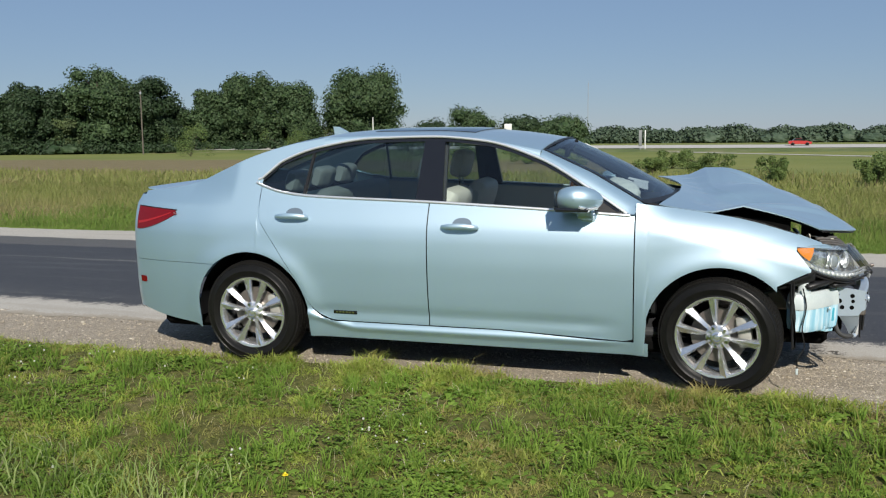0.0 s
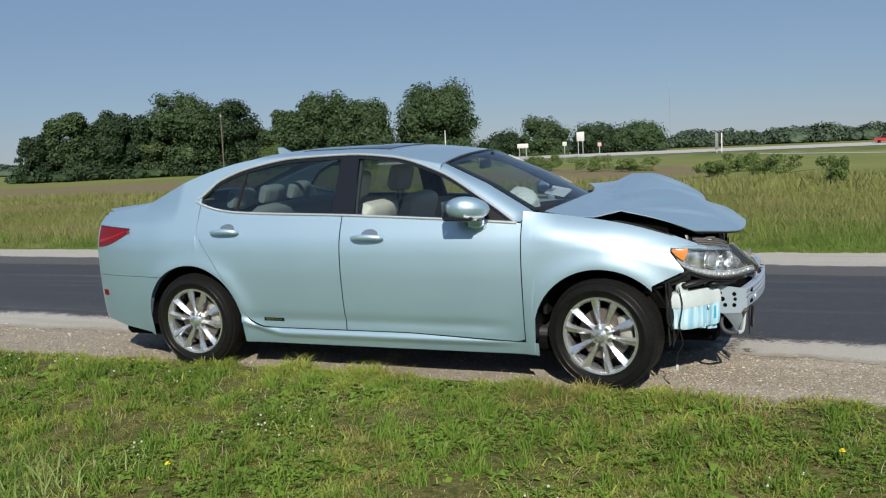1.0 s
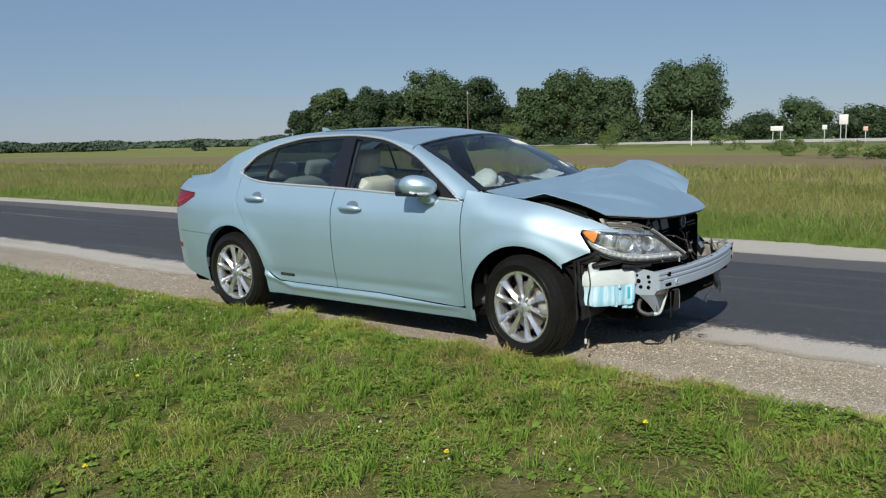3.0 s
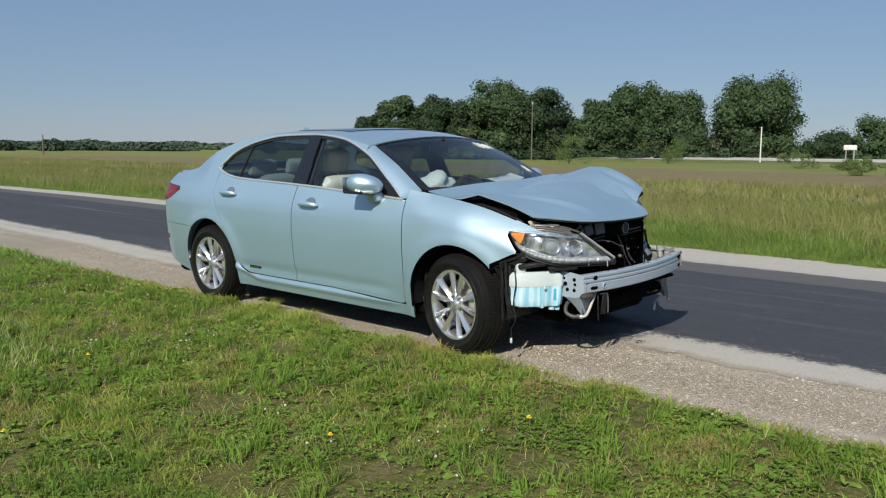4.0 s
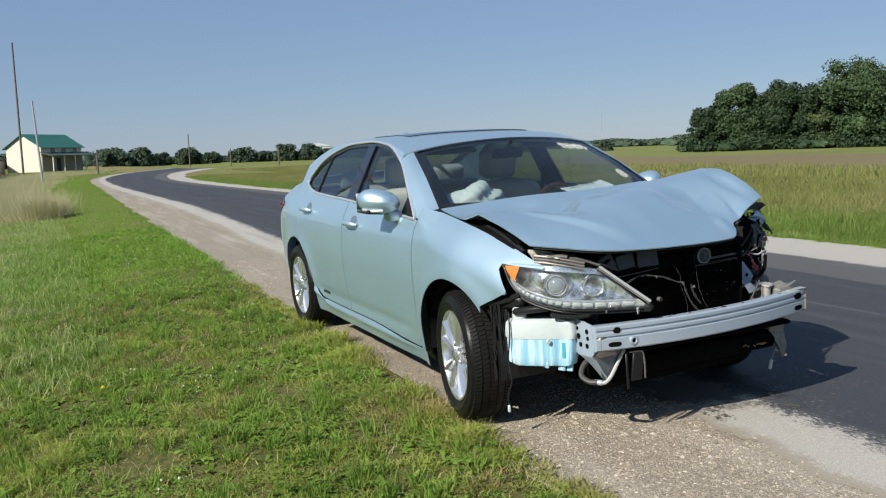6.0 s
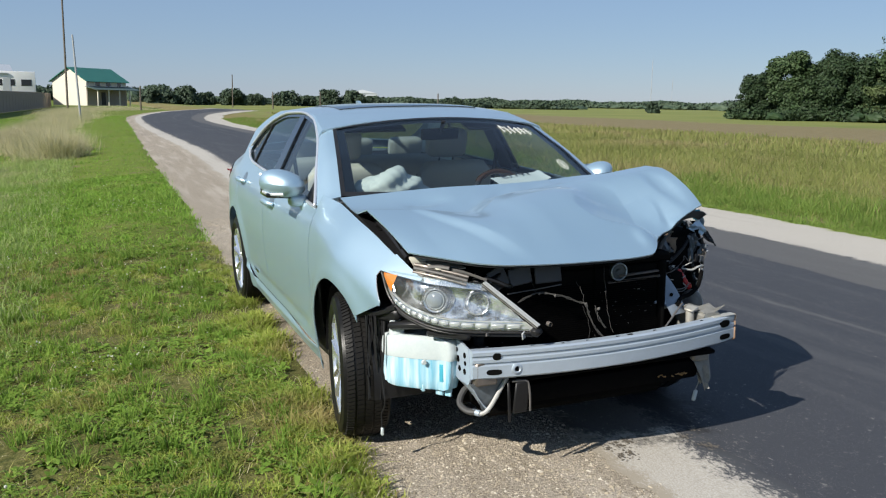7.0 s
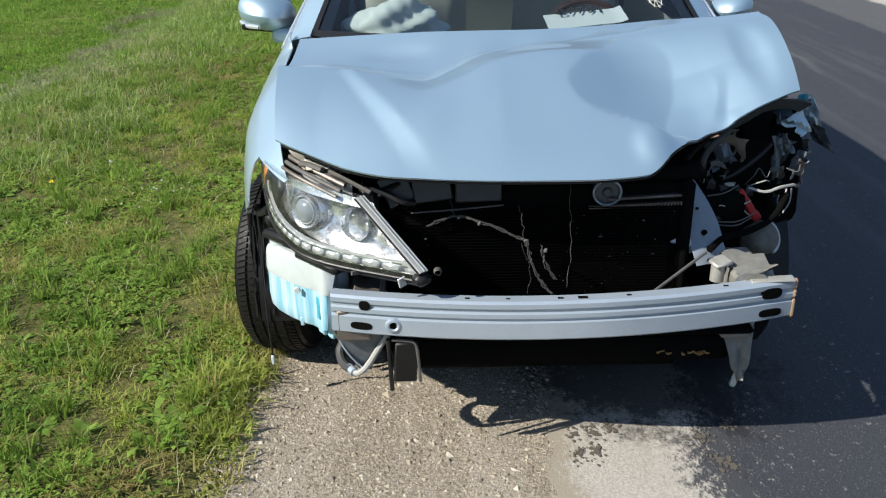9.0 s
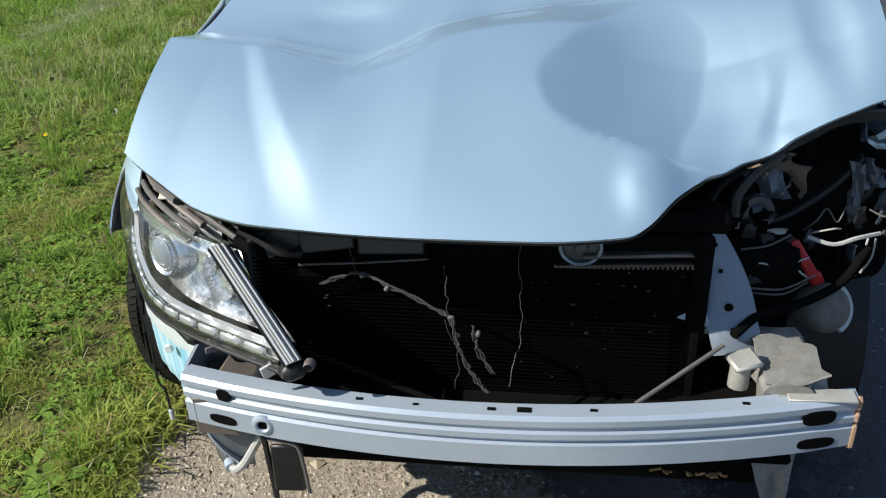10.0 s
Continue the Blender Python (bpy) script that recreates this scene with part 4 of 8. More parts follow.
B_LIP_X = curve([-0.76, -0.69, -0.369, -0.1, 0.1, 0.24, 0.28, 0.35, 0.45, 0.55, 0.66, 0.8], [1.905, 1.95, 2.126, 2.140, 2.138, 2.122, 2.095, 2.00, 1.895, 1.865, 1.84, 1.80])
B_LIP_Z = curve([-0.76, -0.69, -0.369, -0.1, 0.1, 0.24, 0.28, 0.35, 0.45, 0.55, 0.66, 0.8], [0.908, 0.900, 0.868, 0.858, 0.856, 0.860, 0.868, 0.897, 0.940, 0.966, 0.985, 1.0])


# outlines of the two caved-in hollows, near and far side
HOLLOW = (
    (curve([1.42, 1.55, 1.69, 1.79, 1.86, 1.91, 1.96, 2.0], [0.30, 0.215, 0.13, 0.085, 0.10, 0.15, 0.30, 0.36]), curve([1.42, 1.50, 1.58, 1.74, 1.91, 1.97, 2.0], [0.34, 0.40, 0.425, 0.39, 0.335, 0.345, 0.37]), 0.35, 0.40, 1.43, 2.03),
    (curve([1.48, 1.60, 1.70, 1.84], [0.485, 0.525, 0.525, 0.478]), curve([1.48, 1.55, 1.66, 1.84], [0.51, 0.585, 0.575, 0.515]), 0.52, 0.11, 1.66, 1.87),
)


def bonnet():
    y = np.unique(np.r_[np.linspace(-0.76, 0.0, 60), np.linspace(0.0, 0.62, 78), np.linspace(0.62, 0.8, 12), -0.369, 0.276])
    s = np.unique(np.r_[np.linspace(0, 0.42, 18), np.linspace(0.42, 1, 62)])
    S, Y = np.meshgrid(s, y, indexing="ij")
    k = 0.42
    a, b = np.clip(S / k, 0, 1), np.clip((S - k) / (1 - k), 0, 1)
    X = np.where(S < k, B_REAR_X(Y) * (1 - a) + B_FOLD_X(Y) * a, B_FOLD_X(Y) * (1 - b) + B_LIP_X(Y) * b)
    Z = np.where(S < k, B_REAR_Z(Y) * (1 - a) + B_FOLD_Z(Y) * a, B_FOLD_Z(Y) * (1 - b) + B_LIP_Z(Y) * b)
    sag = np.where(a < 0.66, np.sin(np.clip(a / 0.66, 0, 1) * math.pi / 2), (1 - a) / 0.34)
    Z = Z - 0.080 * (B_FOLD_X(Y) - B_REAR_X(Y)) * sag * (S < k) + (0.012 + 0.052 * np.clip((Y + 0.60) / 0.50, 0, 1)) * np.sin(b ** 1.15 * math.pi) * (S >= k)
    # raised middle beyond a pressed line
    ease = np.clip((Y + 0.567 - 0.238 * b) / (0.040 + 0.035 * b), 0, 1)
    Z = Z + 0.019 * ease * np.sin(np.clip(0.88 * b + 0.12, 0, 1) * math.pi) * np.clip((0.25 - Y) / 0.4, 0, 1) * (S >= k)
    # the struck corner: each hollow falls away from a sharp edge and climbs again beyond its far side
    for near, far, slope, run, x0, x1 in HOLLOW:
        y0, y1 = near(X), far(X)
        wid = np.maximum(y1 - y0, 0.004)
        u = (Y - y0) / wid
        fall = np.where(u < 1, np.clip(u, 0, 1) * (1 - 0.18 * np.clip(u, 0, 1) ** 3), 0.82 * (0.45 * np.clip((B_LIP_X(Y) - X) / 0.28, 0, 1) + (1 - 0.45 * np.clip((B_LIP_X(Y) - X) / 0.28, 0, 1)) * np.clip(1 - (Y - y1) / run, 0, 1) ** 1.4))
        Z = Z - slope * wid * fall * np.clip((X - x0) / 0.22, 0, 1) * np.clip((x1 - X) / 0.05, 0, 1)
    # the ridge pushed up before the first hollow
    fade = np.clip((2.06 - X) / 0.42, 0, 1)
    Z = Z + 0.030 * np.exp(-(((Y - 0.10) / 0.20) ** 2)) * np.clip((X - 1.38) / 0.2, 0, 1) * fade * fade * (3 - 2 * fade)
    for cx, cy, rx, ry, d in ((2.03, 0.285, 0.06, 0.05, 0.016), (1.90, 0.50, 0.05, 0.04, -0.010), (1.62, 0.68, 0.14, 0.05, -0.012), (1.30, -0.40, 0.045, 0.10, -0.012), (1.80, -0.15, 0.22, 0.20, -0.004)):
        Z = Z + d * np.exp(-((((X - cx) / rx) ** 2 + ((Y - cy) / ry) ** 2) ** 1.5))
    # small crumples along the fold
    Z = Z + 0.003 * np.sin(Y * 31 + X * 9) * np.exp(-(((X - B_FOLD_X(Y) + 0.10) / 0.06) ** 2)) * np.clip((Y + 0.4) / 0.3, 0, 1)
    Y2 = Y + np.where(Y < 0, 0.055 * np.clip(-Y - 0.5, 0, 1) / 0.26 * np.clip(b, 0, 1) ** 1.2, -0.08 * np.clip(Y - 0.5, 0, 1) / 0.3 * b)
    return np.stack([X, Y2, Z], -1)


P = bonnet()
hood = part("bonnet", panel(P, 0.006), PAINT, car, "bonnet buckled upward with creased and dented struck corner")
Q = P[3:-4, 3:-3] - np.array([0, 0, 0.026])
part("bonnet_inner", sheet(Q[:, ::-1]), BLACK, hood)
lip = P[-1] - np.array([0.014, 0, 0.012])
part("bonnet_lip", tube(lip[2:-2:2], 0.004, 5), BLACK, hood)
tear = P[-1, 118:124] + np.array([-0.004, 0, -0.016])
part("torn_edge", tube(tear[::2] + 0.006 * np.sin(np.arange(len(tear[::2])) * 2.4)[:, None], 0.0025, 5), RUST, hood, "bare rusting torn edge")

# ---- the car: engine bay ----
part("cowl", joined(block((1.13, 0, 0.985), (0.16, 1.42, 0.05), bevel=0.02), block((1.06, 0, 0.72), (0.03, 1.55, 0.6), bevel=0.005)), BLACK, car)
# filler boxes below the bonnet, their near-black colour standing for the bay's shade
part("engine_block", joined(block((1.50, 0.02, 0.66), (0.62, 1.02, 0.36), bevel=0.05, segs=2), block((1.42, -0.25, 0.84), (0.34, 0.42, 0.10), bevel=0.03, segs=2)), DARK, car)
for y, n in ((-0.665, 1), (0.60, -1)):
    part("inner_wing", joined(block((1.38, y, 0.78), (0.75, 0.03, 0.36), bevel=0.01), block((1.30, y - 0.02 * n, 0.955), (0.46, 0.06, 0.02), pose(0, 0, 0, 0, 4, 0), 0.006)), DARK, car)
gutter = np.array([(x, -0.735 + 0.02 * (x > 1.5) * (x - 1.5) / 0.4, float(FTOP(x)) - 0.012) for x in np.linspace(1.0, 1.80, 20)])
part("wing_gutter", panel(np.stack([gutter + np.array([0, -0.012, 0.0]), gutter + np.array([0, 0.06, -0.015])], 1), 0.012), BLACK, car)
part("wing_rail", tube(gutter + np.array([0, 0.05, 0.0]), 0.012, 6), BLACK, car)
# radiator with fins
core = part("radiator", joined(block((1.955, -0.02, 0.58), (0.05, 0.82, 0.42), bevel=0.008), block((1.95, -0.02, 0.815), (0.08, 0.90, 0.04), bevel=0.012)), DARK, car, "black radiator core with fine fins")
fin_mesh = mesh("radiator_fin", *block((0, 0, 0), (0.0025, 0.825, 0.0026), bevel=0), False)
# blacker than the core: shade over the fins is put into the colour
fin_mesh.materials.append(mat("radiator_black_shade", (0.0018, 0.0018, 0.002), (0.003, 0.003, 0.003), rough=0.9, scale=30, spec=0.0))
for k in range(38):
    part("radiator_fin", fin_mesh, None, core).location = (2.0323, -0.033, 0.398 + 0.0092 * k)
part("radiator_tank", block((1.99, -0.45, 0.60), (0.05, 0.05, 0.40), bevel=0.012), BLACK, core)
part("radiator_tank", block((1.985, 0.385, 0.60), (0.04, 0.035, 0.40), bevel=0.012), DARK, core)
part("upper_tie_bar", joined(block((1.986, 0.285, 0.752), (0.022, 0.22, 0.008), pose(0, 0, 0, 2, 0, 2), 0.003), block((1.984, 0.26, 0.728), (0.016, 0.27, 0.007), pose(0, 0, 0, 2, 0, 2), 0.002)), ALLOY_DARK, car, "scuffed metal bar")
ribs = joined(*[block((1.994, 0.13 + 0.0085 * k, 0.7245 + 0.0003 * k), (0.006, 0.0035, 0.010), bevel=0) for k in range(31)])
part("tie_bar_ribs", ribs, ALLOY_DARK, car)
part("centre_stay", block((1.985, 0.065, 0.60), (0.008, 0.007, 0.42), bevel=0.002), DARK, car)
part("seal_strip", tube([(2.02, -0.34, 0.727), (2.02, -0.22, 0.735), (2.01, -0.10, 0.742)], 0.0025, 5), WIRE_G, car)
horn = part("horn", moved(lathe([(0.0, 0.012), (0.010, 0.012), (0.014, 0.004), (0.030, 0.004), (0.034, 0.010), (0.038, 0.008), (0.038, -0.02), (0.020, -0.03)], 28, "x"), Matrix.Translation((1.985, 0.172, 0.768))), GREY_CAST, car, "round dark metal horn")
part("horn_rim", moved(lathe([(0.033, 0.012), (0.036, 0.015), (0.039, 0.012)], 28, "x"), Matrix.Translation((1.985, 0.172, 0.768))), STEEL, horn)
HARNESS = mat("dusty_harness", (0.055, 0.052, 0.048), (0.026, 0.025, 0.024), rough=0.6, scale=40)
# torn harness hanging before the radiator
strands = [
    ([(2.03, -0.30, 0.69), (2.04, -0.225, 0.722), (2.08, -0.15, 0.715), (2.10, -0.075, 0.685), (2.115, -0.048, 0.672), (2.125, -0.035, 0.62), (2.14, -0.005, 0.56), (2.15, 0.02, 0.535)], 0.0052, WIRE_G),
    ([(2.11, -0.05, 0.675), (2.10, -0.055, 0.72), (2.06, -0.06, 0.76)], 0.0028, WIRE_G),
    ([(2.12, -0.01, 0.665), (2.13, 0.0, 0.62), (2.14, 0.025, 0.575)], 0.0045, WIRE_G),
    ([(2.11, -0.06, 0.67), (2.12, -0.035, 0.60), (2.135, -0.04, 0.53)], 0.0022, WIRE_G),
    ([(2.04, -0.225, 0.722), (2.03, -0.235, 0.76), (2.0, -0.25, 0.80)], 0.0022, WIRE_G),
    ([(2.05, 0.067, 0.81), (2.065, 0.072, 0.70), (2.08, 0.074, 0.625), (2.15, 0.055, 0.552)], 0.0015, WIRE_W),
]
random.seed(8)
for pts, r, m in strands:
    line = bent(pts, 7)
    for twin in range(1 if r < 0.003 else 3):
        part("harness_wire", tube([p + Vector((random.gauss(0, 0.0010), random.gauss(0, min(0.0016, 0.3 * r)) + 0.0035 * (twin - 1) * (k % 5 > 1), random.gauss(0, 0.0012) + 0.003 * (twin % 2))) for k, p in enumerate(line)], (0.36 if m is WIRE_W else 0.33) * r, 5), WIRE_G if m is WIRE_W else HARNESS, car)
for k, (x, y, z) in enumerate(((2.113, -0.048, 0.678), (2.045, -0.215, 0.722), (2.08, -0.165, 0.716), (2.128, 0.0, 0.655))):
    part("harness_clip", block((x, y, z), (0.007, 0.012, 0.009 + 0.006 * (k == 3)), pose(0, 0, 0, 20 * k, 15, 30 * k), 0.002), WIRE_G, car)
random.seed(5)
for k in range(64):
    y, z = random.choice((0.10, 0.13, 0.24, 0.30, -0.30)) + random.gauss(0, 0.045), random.uniform(0.46, 0.72)
    s = random.uniform(0.0009, 0.0030) + 0.0025 * (k % 11 == 0)
    bit = [(random.gauss(0, s), random.gauss(0, s), random.gauss(0, s)) for _ in range(5)]
    part("glass_crumb", moved((bit, [(0, 1, 2), (0, 2, 3), (0, 3, 1), (1, 4, 2), (2, 4, 3)]), Matrix.Translation((1.992, y, z))), LAMP_GREY if k % 4 == 0 else WIRE_G, car)

# ---- the car: bumper beam ----
def beam_x(y):
    return 2.25 - 0.25 * (y - 0.04) ** 2


BEAM = [(-0.042, 0), (-0.008, 0), (0, -0.006), (0, -0.019), (-0.006, -0.023), (-0.006, -0.031), (0, -0.035), (0, -0.047), (-0.007, -0.051), (-0.007, -0.057), (0, -0.061), (0, -0.107), (-0.008, -0.114), (-0.042, -0.114), (-0.048, -0.055)]
rows = []
for y in np.linspace(-0.545, 0.635, 60):
    top = 0.553 + 0.0145 * (y + 0.54)
    end = max(0.0, (y - 0.56) / 0.075)
    rows.append([(beam_x(y) + d * (1 - 0.2 * end), y, top + h + 0.004 * end * math.sin(40 * h)) for d, h in BEAM])
v, fs = sheet(np.array(rows), True)
n = len(BEAM)
fs = [tuple(reversed(f)) for f in fs] + [tuple(range(n)), tuple(range(len(v) - 1, len(v) - n - 1, -1))]
beam = part("bumper_beam", mesh("bumper_beam", v, fs, False), STEEL, car, "bare ribbed steel bumper beam with one bent rusty end")


def disc(y, drop, ry, rz, out=0.0012, n=20, d0=0.0):
    """A dark disc on the beam's face, its colour standing for the shade in a hole."""
    top = 0.553 + 0.0145 * (y + 0.54)
    ring = []
    for k in range(n):
        a = 2 * math.pi * k / n
        c, s = math.cos(a), math.sin(a)
        yy = y + ry * np.sign(c) * abs(c) ** 0.7
        ring.append((beam_x(yy) + out + d0, yy, top + drop + rz * np.sign(s) * abs(s) ** 0.7))
    front = ring
    back = [(p[0] - 0.012, p[1], p[2]) for p in ring]
    return front + back, [tuple(range(n))] + [(k, k + n, (k + 1) % n + n, (k + 1) % n) for k in range(n)]


for y, drop, ry, rz in ((-0.458, -0.024, 0.014, 0.014), (-0.468, -0.086, 0.028, 0.011), (0.572, -0.030, 0.028, 0.016), (0.574, -0.088, 0.032, 0.012)):
    part("beam_hole", mesh("beam_hole", *disc(y, drop, ry, rz), False), DARK, beam)
for y, r in ((-0.20, 0.006), (0.03, 0.007), (0.085, 0.012), (0.20, 0.006), (0.45, 0.006), (-0.10, 0.005)):
    top = 0.553 + 0.0145 * (y + 0.54)
    part("beam_slot", block((beam_x(y) - 0.024, y, top + 0.0005), (r * 1.1, r * 2, 0.002), bevel=0), DARK, beam)
ring = moved(lathe([(0.010, -0.02), (0.010, 0.002), (0.013, 0.005), (0.017, 0.005), (0.021, 0.002), (0.022, -0.004)], 24, "x"), Matrix.Translation((beam_x(-0.385) + 0.001, -0.385, 0.477)))
part("tow_eye", ring, STEEL, beam, "round tow eye socket")
part("tow_eye_hole", moved(lathe([(0.0, 0.0015), (0.010, 0.0015)], 20, "x"), Matrix.Translation((beam_x(-0.385), -0.385, 0.477))), DARK, beam)
edge = [(beam_x(0.637) + d, 0.637, 0.570 + h) for d, h in BEAM[1:13]]
part("rusty_end", tube(edge, 0.0045, 6), RUST, beam, "rusted torn beam end")
part("bare_patch", block((beam_x(0.57) - 0.024, 0.575, 0.571), (0.036, 0.11, 0.004), pose(0, 0, 0, 1, 0, 0), 0.001), STEEL_WORN, beam)

# ---- the car: right lamp, tank and brackets ----
LAMP_T = bent([(1.783, -0.782, 0.822), (1.88, -0.738, 0.826), (1.99, -0.658, 0.820), (2.05, -0.56, 0.810), (2.085, -0.475, 0.793)], 6)
LAMP_B = bent([(1.783, -0.782, 0.816), (1.845, -0.766, 0.715), (1.95, -0.715, 0.655), (2.08, -0.59, 0.622), (2.226, -0.314, 0.618)], 6)


def lamp_skin(depth=0.0, bulge=0.022, lo=0.0, hi=1.0, s0=0.0, s1=1.0, n=26, m=14):
    """The lamp's skin, or a layer of it set back by depth."""
    T, B = np.array([tuple(p) for p in LAMP_T]), np.array([tuple(p) for p in LAMP_B])
    u = np.linspace(0, 1, len(T))
    s, w = np.meshgrid(np.linspace(s0, s1, n), np.linspace(lo, hi, m), indexing="ij")
    top = np.stack([np.interp(s, u, T[:, k]) for k in range(3)], -1)
    low = np.stack([np.interp(s, u, B[:, k]) for k in range(3)], -1)
    out = np.array([0.70, -0.62, 0.25])
    return low * (1 - w[..., None]) + top * w[..., None] + out * (bulge * np.sin(w * math.pi) ** 0.8 * np.minimum(1, 4 * s))[..., None] - np.array([0.8, -0.5, 0.1]) * depth


STEEL_DULL = mat("dull_blue_steel", (0.16, 0.19, 0.22), (0.09, 0.105, 0.12), rough=0.45, metal=0.4, scale=24, bumps=0.2, bscale=50)
PRIMER = mat("cream_primer", (0.62, 0.60, 0.50), (0.48, 0.46, 0.39), rough=0.7)
# bright and dark noise patches paint reflections into the bowl's colour
BOWL = mat("painted_reflections", (0.86, 0.87, 0.88), (0.13, 0.14, 0.15), rough=0.22, metal=0.85, scale=11, bumps=0.6, bscale=26, spread=0.07)
LAMP_MIRROR = mat("lamp_mirror", (0.92, 0.93, 0.94), (0.70, 0.72, 0.74), rough=0.27, metal=0.9, scale=26, bumps=0.55, bscale=22, spread=0.12)
m, nodes, links, b = node_mat("hazed_lens")
clear, gloss, haze_d, mix_a, mix_b = (nodes.new("ShaderNode" + k) for k in ("BsdfTransparent", "BsdfGlossy", "BsdfDiffuse", "MixShader", "MixShader"))
clear.inputs[0].default_value, gloss.inputs["Roughness"].default_value, haze_d.inputs[0].default_value = (0.93, 0.95, 0.95, 1), 0.05, (0.75, 0.78, 0.76, 1)
links.new(ramp(nodes, links, noise_tex(nodes, links, coords(nodes, links), 22, 6), [(0.35, (0.01,) * 3), (0.7, (0.06,) * 3)]), mix_a.inputs[0])
links.new(clear.outputs[0], mix_a.inputs[1])
links.new(haze_d.outputs[0], mix_a.inputs[2])
links.new(gloss_fac(nodes, links, 0.06, 0.85), mix_b.inputs[0])
links.new(mix_a.outputs[0], mix_b.inputs[1])
links.new(gloss.outputs[0], mix_b.inputs[2])
links.new(mix_b.outputs[0], nodes["Material Output"].inputs[0])
HAZED = m
lamp = part("headlamp", sheet(lamp_skin(0.10, 0.0, 0.0, 1.0, 0.0, 0.80)), LAMP_GREY, car, "clear hazed headlamp with projector, mirrors, amber corner and black trim")
for line, deep, m in ((LAMP_T, 0.045, HAZED), (LAMP_B[:-4], 0.10, DARK)):
    pts = np.array([tuple(p) for p in line])
    part("lamp_shell", panel(np.stack([pts, pts - np.array([0.8, -0.5, 0.1]) * deep], 1), 0.005), m, lamp)
lens = part("lamp_cover", sheet(lamp_skin()), HAZED, lamp)
lens.visible_shadow = False
part("amber_corner", sheet(lamp_skin(0.010, 0.020, 0.24, 0.90, 0.05, 0.25, 10, 6)), AMBER, lamp, "amber corner lens")
part("chrome_sweep", panel(lamp_skin(0.022, 0.020, 0.02, 0.20, 0.18, 1.0, 24, 4), 0.01), REFLECTOR, lamp)
part("upper_sweep", panel(lamp_skin(0.030, 0.010, 0.84, 0.97, 0.25, 0.97, 20, 3), 0.01), LAMP_MIRROR, lamp)
W = lamp_skin(0.060, 0.0, 0.13, 0.90, 0.14, 0.985, 30, 14)
u, w = np.meshgrid(np.linspace(0, 1, 30), np.linspace(0, 1, 14), indexing="ij")
W = W - np.array([0.8, -0.5, 0.1]) * (0.020 * np.sin(u * 9.5 + 1.2 * w) * np.sin(w * 3.1))[..., None]
part("lamp_bowl", sheet(W), BOWL, lamp)
FACING = Vector((0.80, -0.57, 0.10)).to_track_quat("Z", "Y").to_matrix().to_4x4()
at_p, at_r = Matrix.Translation((1.978, -0.618, 0.722)) @ FACING, Matrix.Translation((2.055, -0.482, 0.712)) @ FACING
proj = part("projector", moved(lathe([(0.047, -0.02), (0.050, 0.004), (0.047, 0.010), (0.041, 0.005), (0.039, -0.006)], 36, "z"), at_p), LAMP_MIRROR, lamp)
part("projector_lens", moved(lathe([(0.038, -0.004), (0.035, 0.006), (0.027, 0.014), (0.016, 0.0185), (0.0, 0.0200)], 36, "z"), at_p), mat("lens_glass", (0.22, 0.25, 0.27), (0.16, 0.18, 0.20), rough=0.08, spec=0.8, coat=0.6), proj)
part("projector_ring", moved(lathe([(0.033, 0.009), (0.0345, 0.0105), (0.036, 0.008)], 36, "z"), at_p), LAMP_GREY, proj)
part("projector_shroud", moved(lathe([(0.052, 0.002), (0.066, -0.014), (0.070, -0.05)], 36, "z"), at_p), LAMP_MIRROR, proj)
v, fs = moved(lathe([(0.048, 0.004), (0.044, -0.010), (0.030, -0.030), (0.012, -0.042), (0.0, -0.042)], 11, "z"), at_r)
part("reflector_bowl", mesh("reflector_bowl", v, fs, False), LAMP_MIRROR, lamp)
row = lamp_skin(0.014, 0.020, 0.105, 0.115, 0.30, 0.97, 15, 2)[:, 0]
for p, q in zip(row[:-1], row[1:]):
    d = Vector(q - p)
    turn = d.to_track_quat("X", "Z").to_matrix().to_4x4()
    part("lamp_led", block(tuple((p + q) / 2), (d.length * 0.86, 0.010, 0.017), turn, 0.004), REFLECTOR, lamp)
for w0 in (0.055, 0.175):
    part("led_rail", tube(lamp_skin(0.010, 0.020, w0, w0 + 0.001, 0.28, 0.985, 18, 2)[:, 0], 0.0018, 5), CHROME, lamp)
part("lamp_trim", tube([p + Vector((0, 0, -0.003)) for p in LAMP_B], 0.0045, 8), BLACK, lamp)
inner = [Vector((2.085, -0.475, 0.793)).lerp(Vector((2.224, -0.316, 0.634)), t) for t in np.linspace(0, 1, 8)]
edge_in = np.array([tuple(p) for p in inner])
part("lamp_inner_trim", panel(np.stack([edge_in + np.array(o) for o in ((0.006, -0.004, 0.003), (0.001, 0.008, 0.009), (-0.012, 0.018, 0.007))], 1), 0.004), STEEL_WORN, lamp, "scuffed bright trim strip")
part("trim_seal", tube(edge_in + np.array((0.006, -0.002, 0.004)), 0.0022, 5), BLACK, lamp)
part("trim_seal", tube(edge_in + np.array((-0.010, 0.013, 0.006)), 0.0018, 5), WIRE_G, lamp)
for out_x, out_y, out_z in ((0.004, 0.003, 0.0075), (-0.003, 0.012, 0.0095), (-0.010, 0.019, 0.008)):
    part("trim_ridge", tube(edge_in + np.array((out_x, out_y, out_z)), 0.0026, 6), LAMP_GREY, lamp)
part("lamp_edge_strip", tube(edge_in + np.array((-0.017, 0.018, 0.003)), 0.0035, 6), STEEL_WORN, lamp)
part("lamp_inner_wall", panel(np.stack([edge_in + np.array((-0.012, 0.012, -0.004)), edge_in + np.array((-0.034, 0.020, -0.01))], 1), 0.008), DARK, lamp)
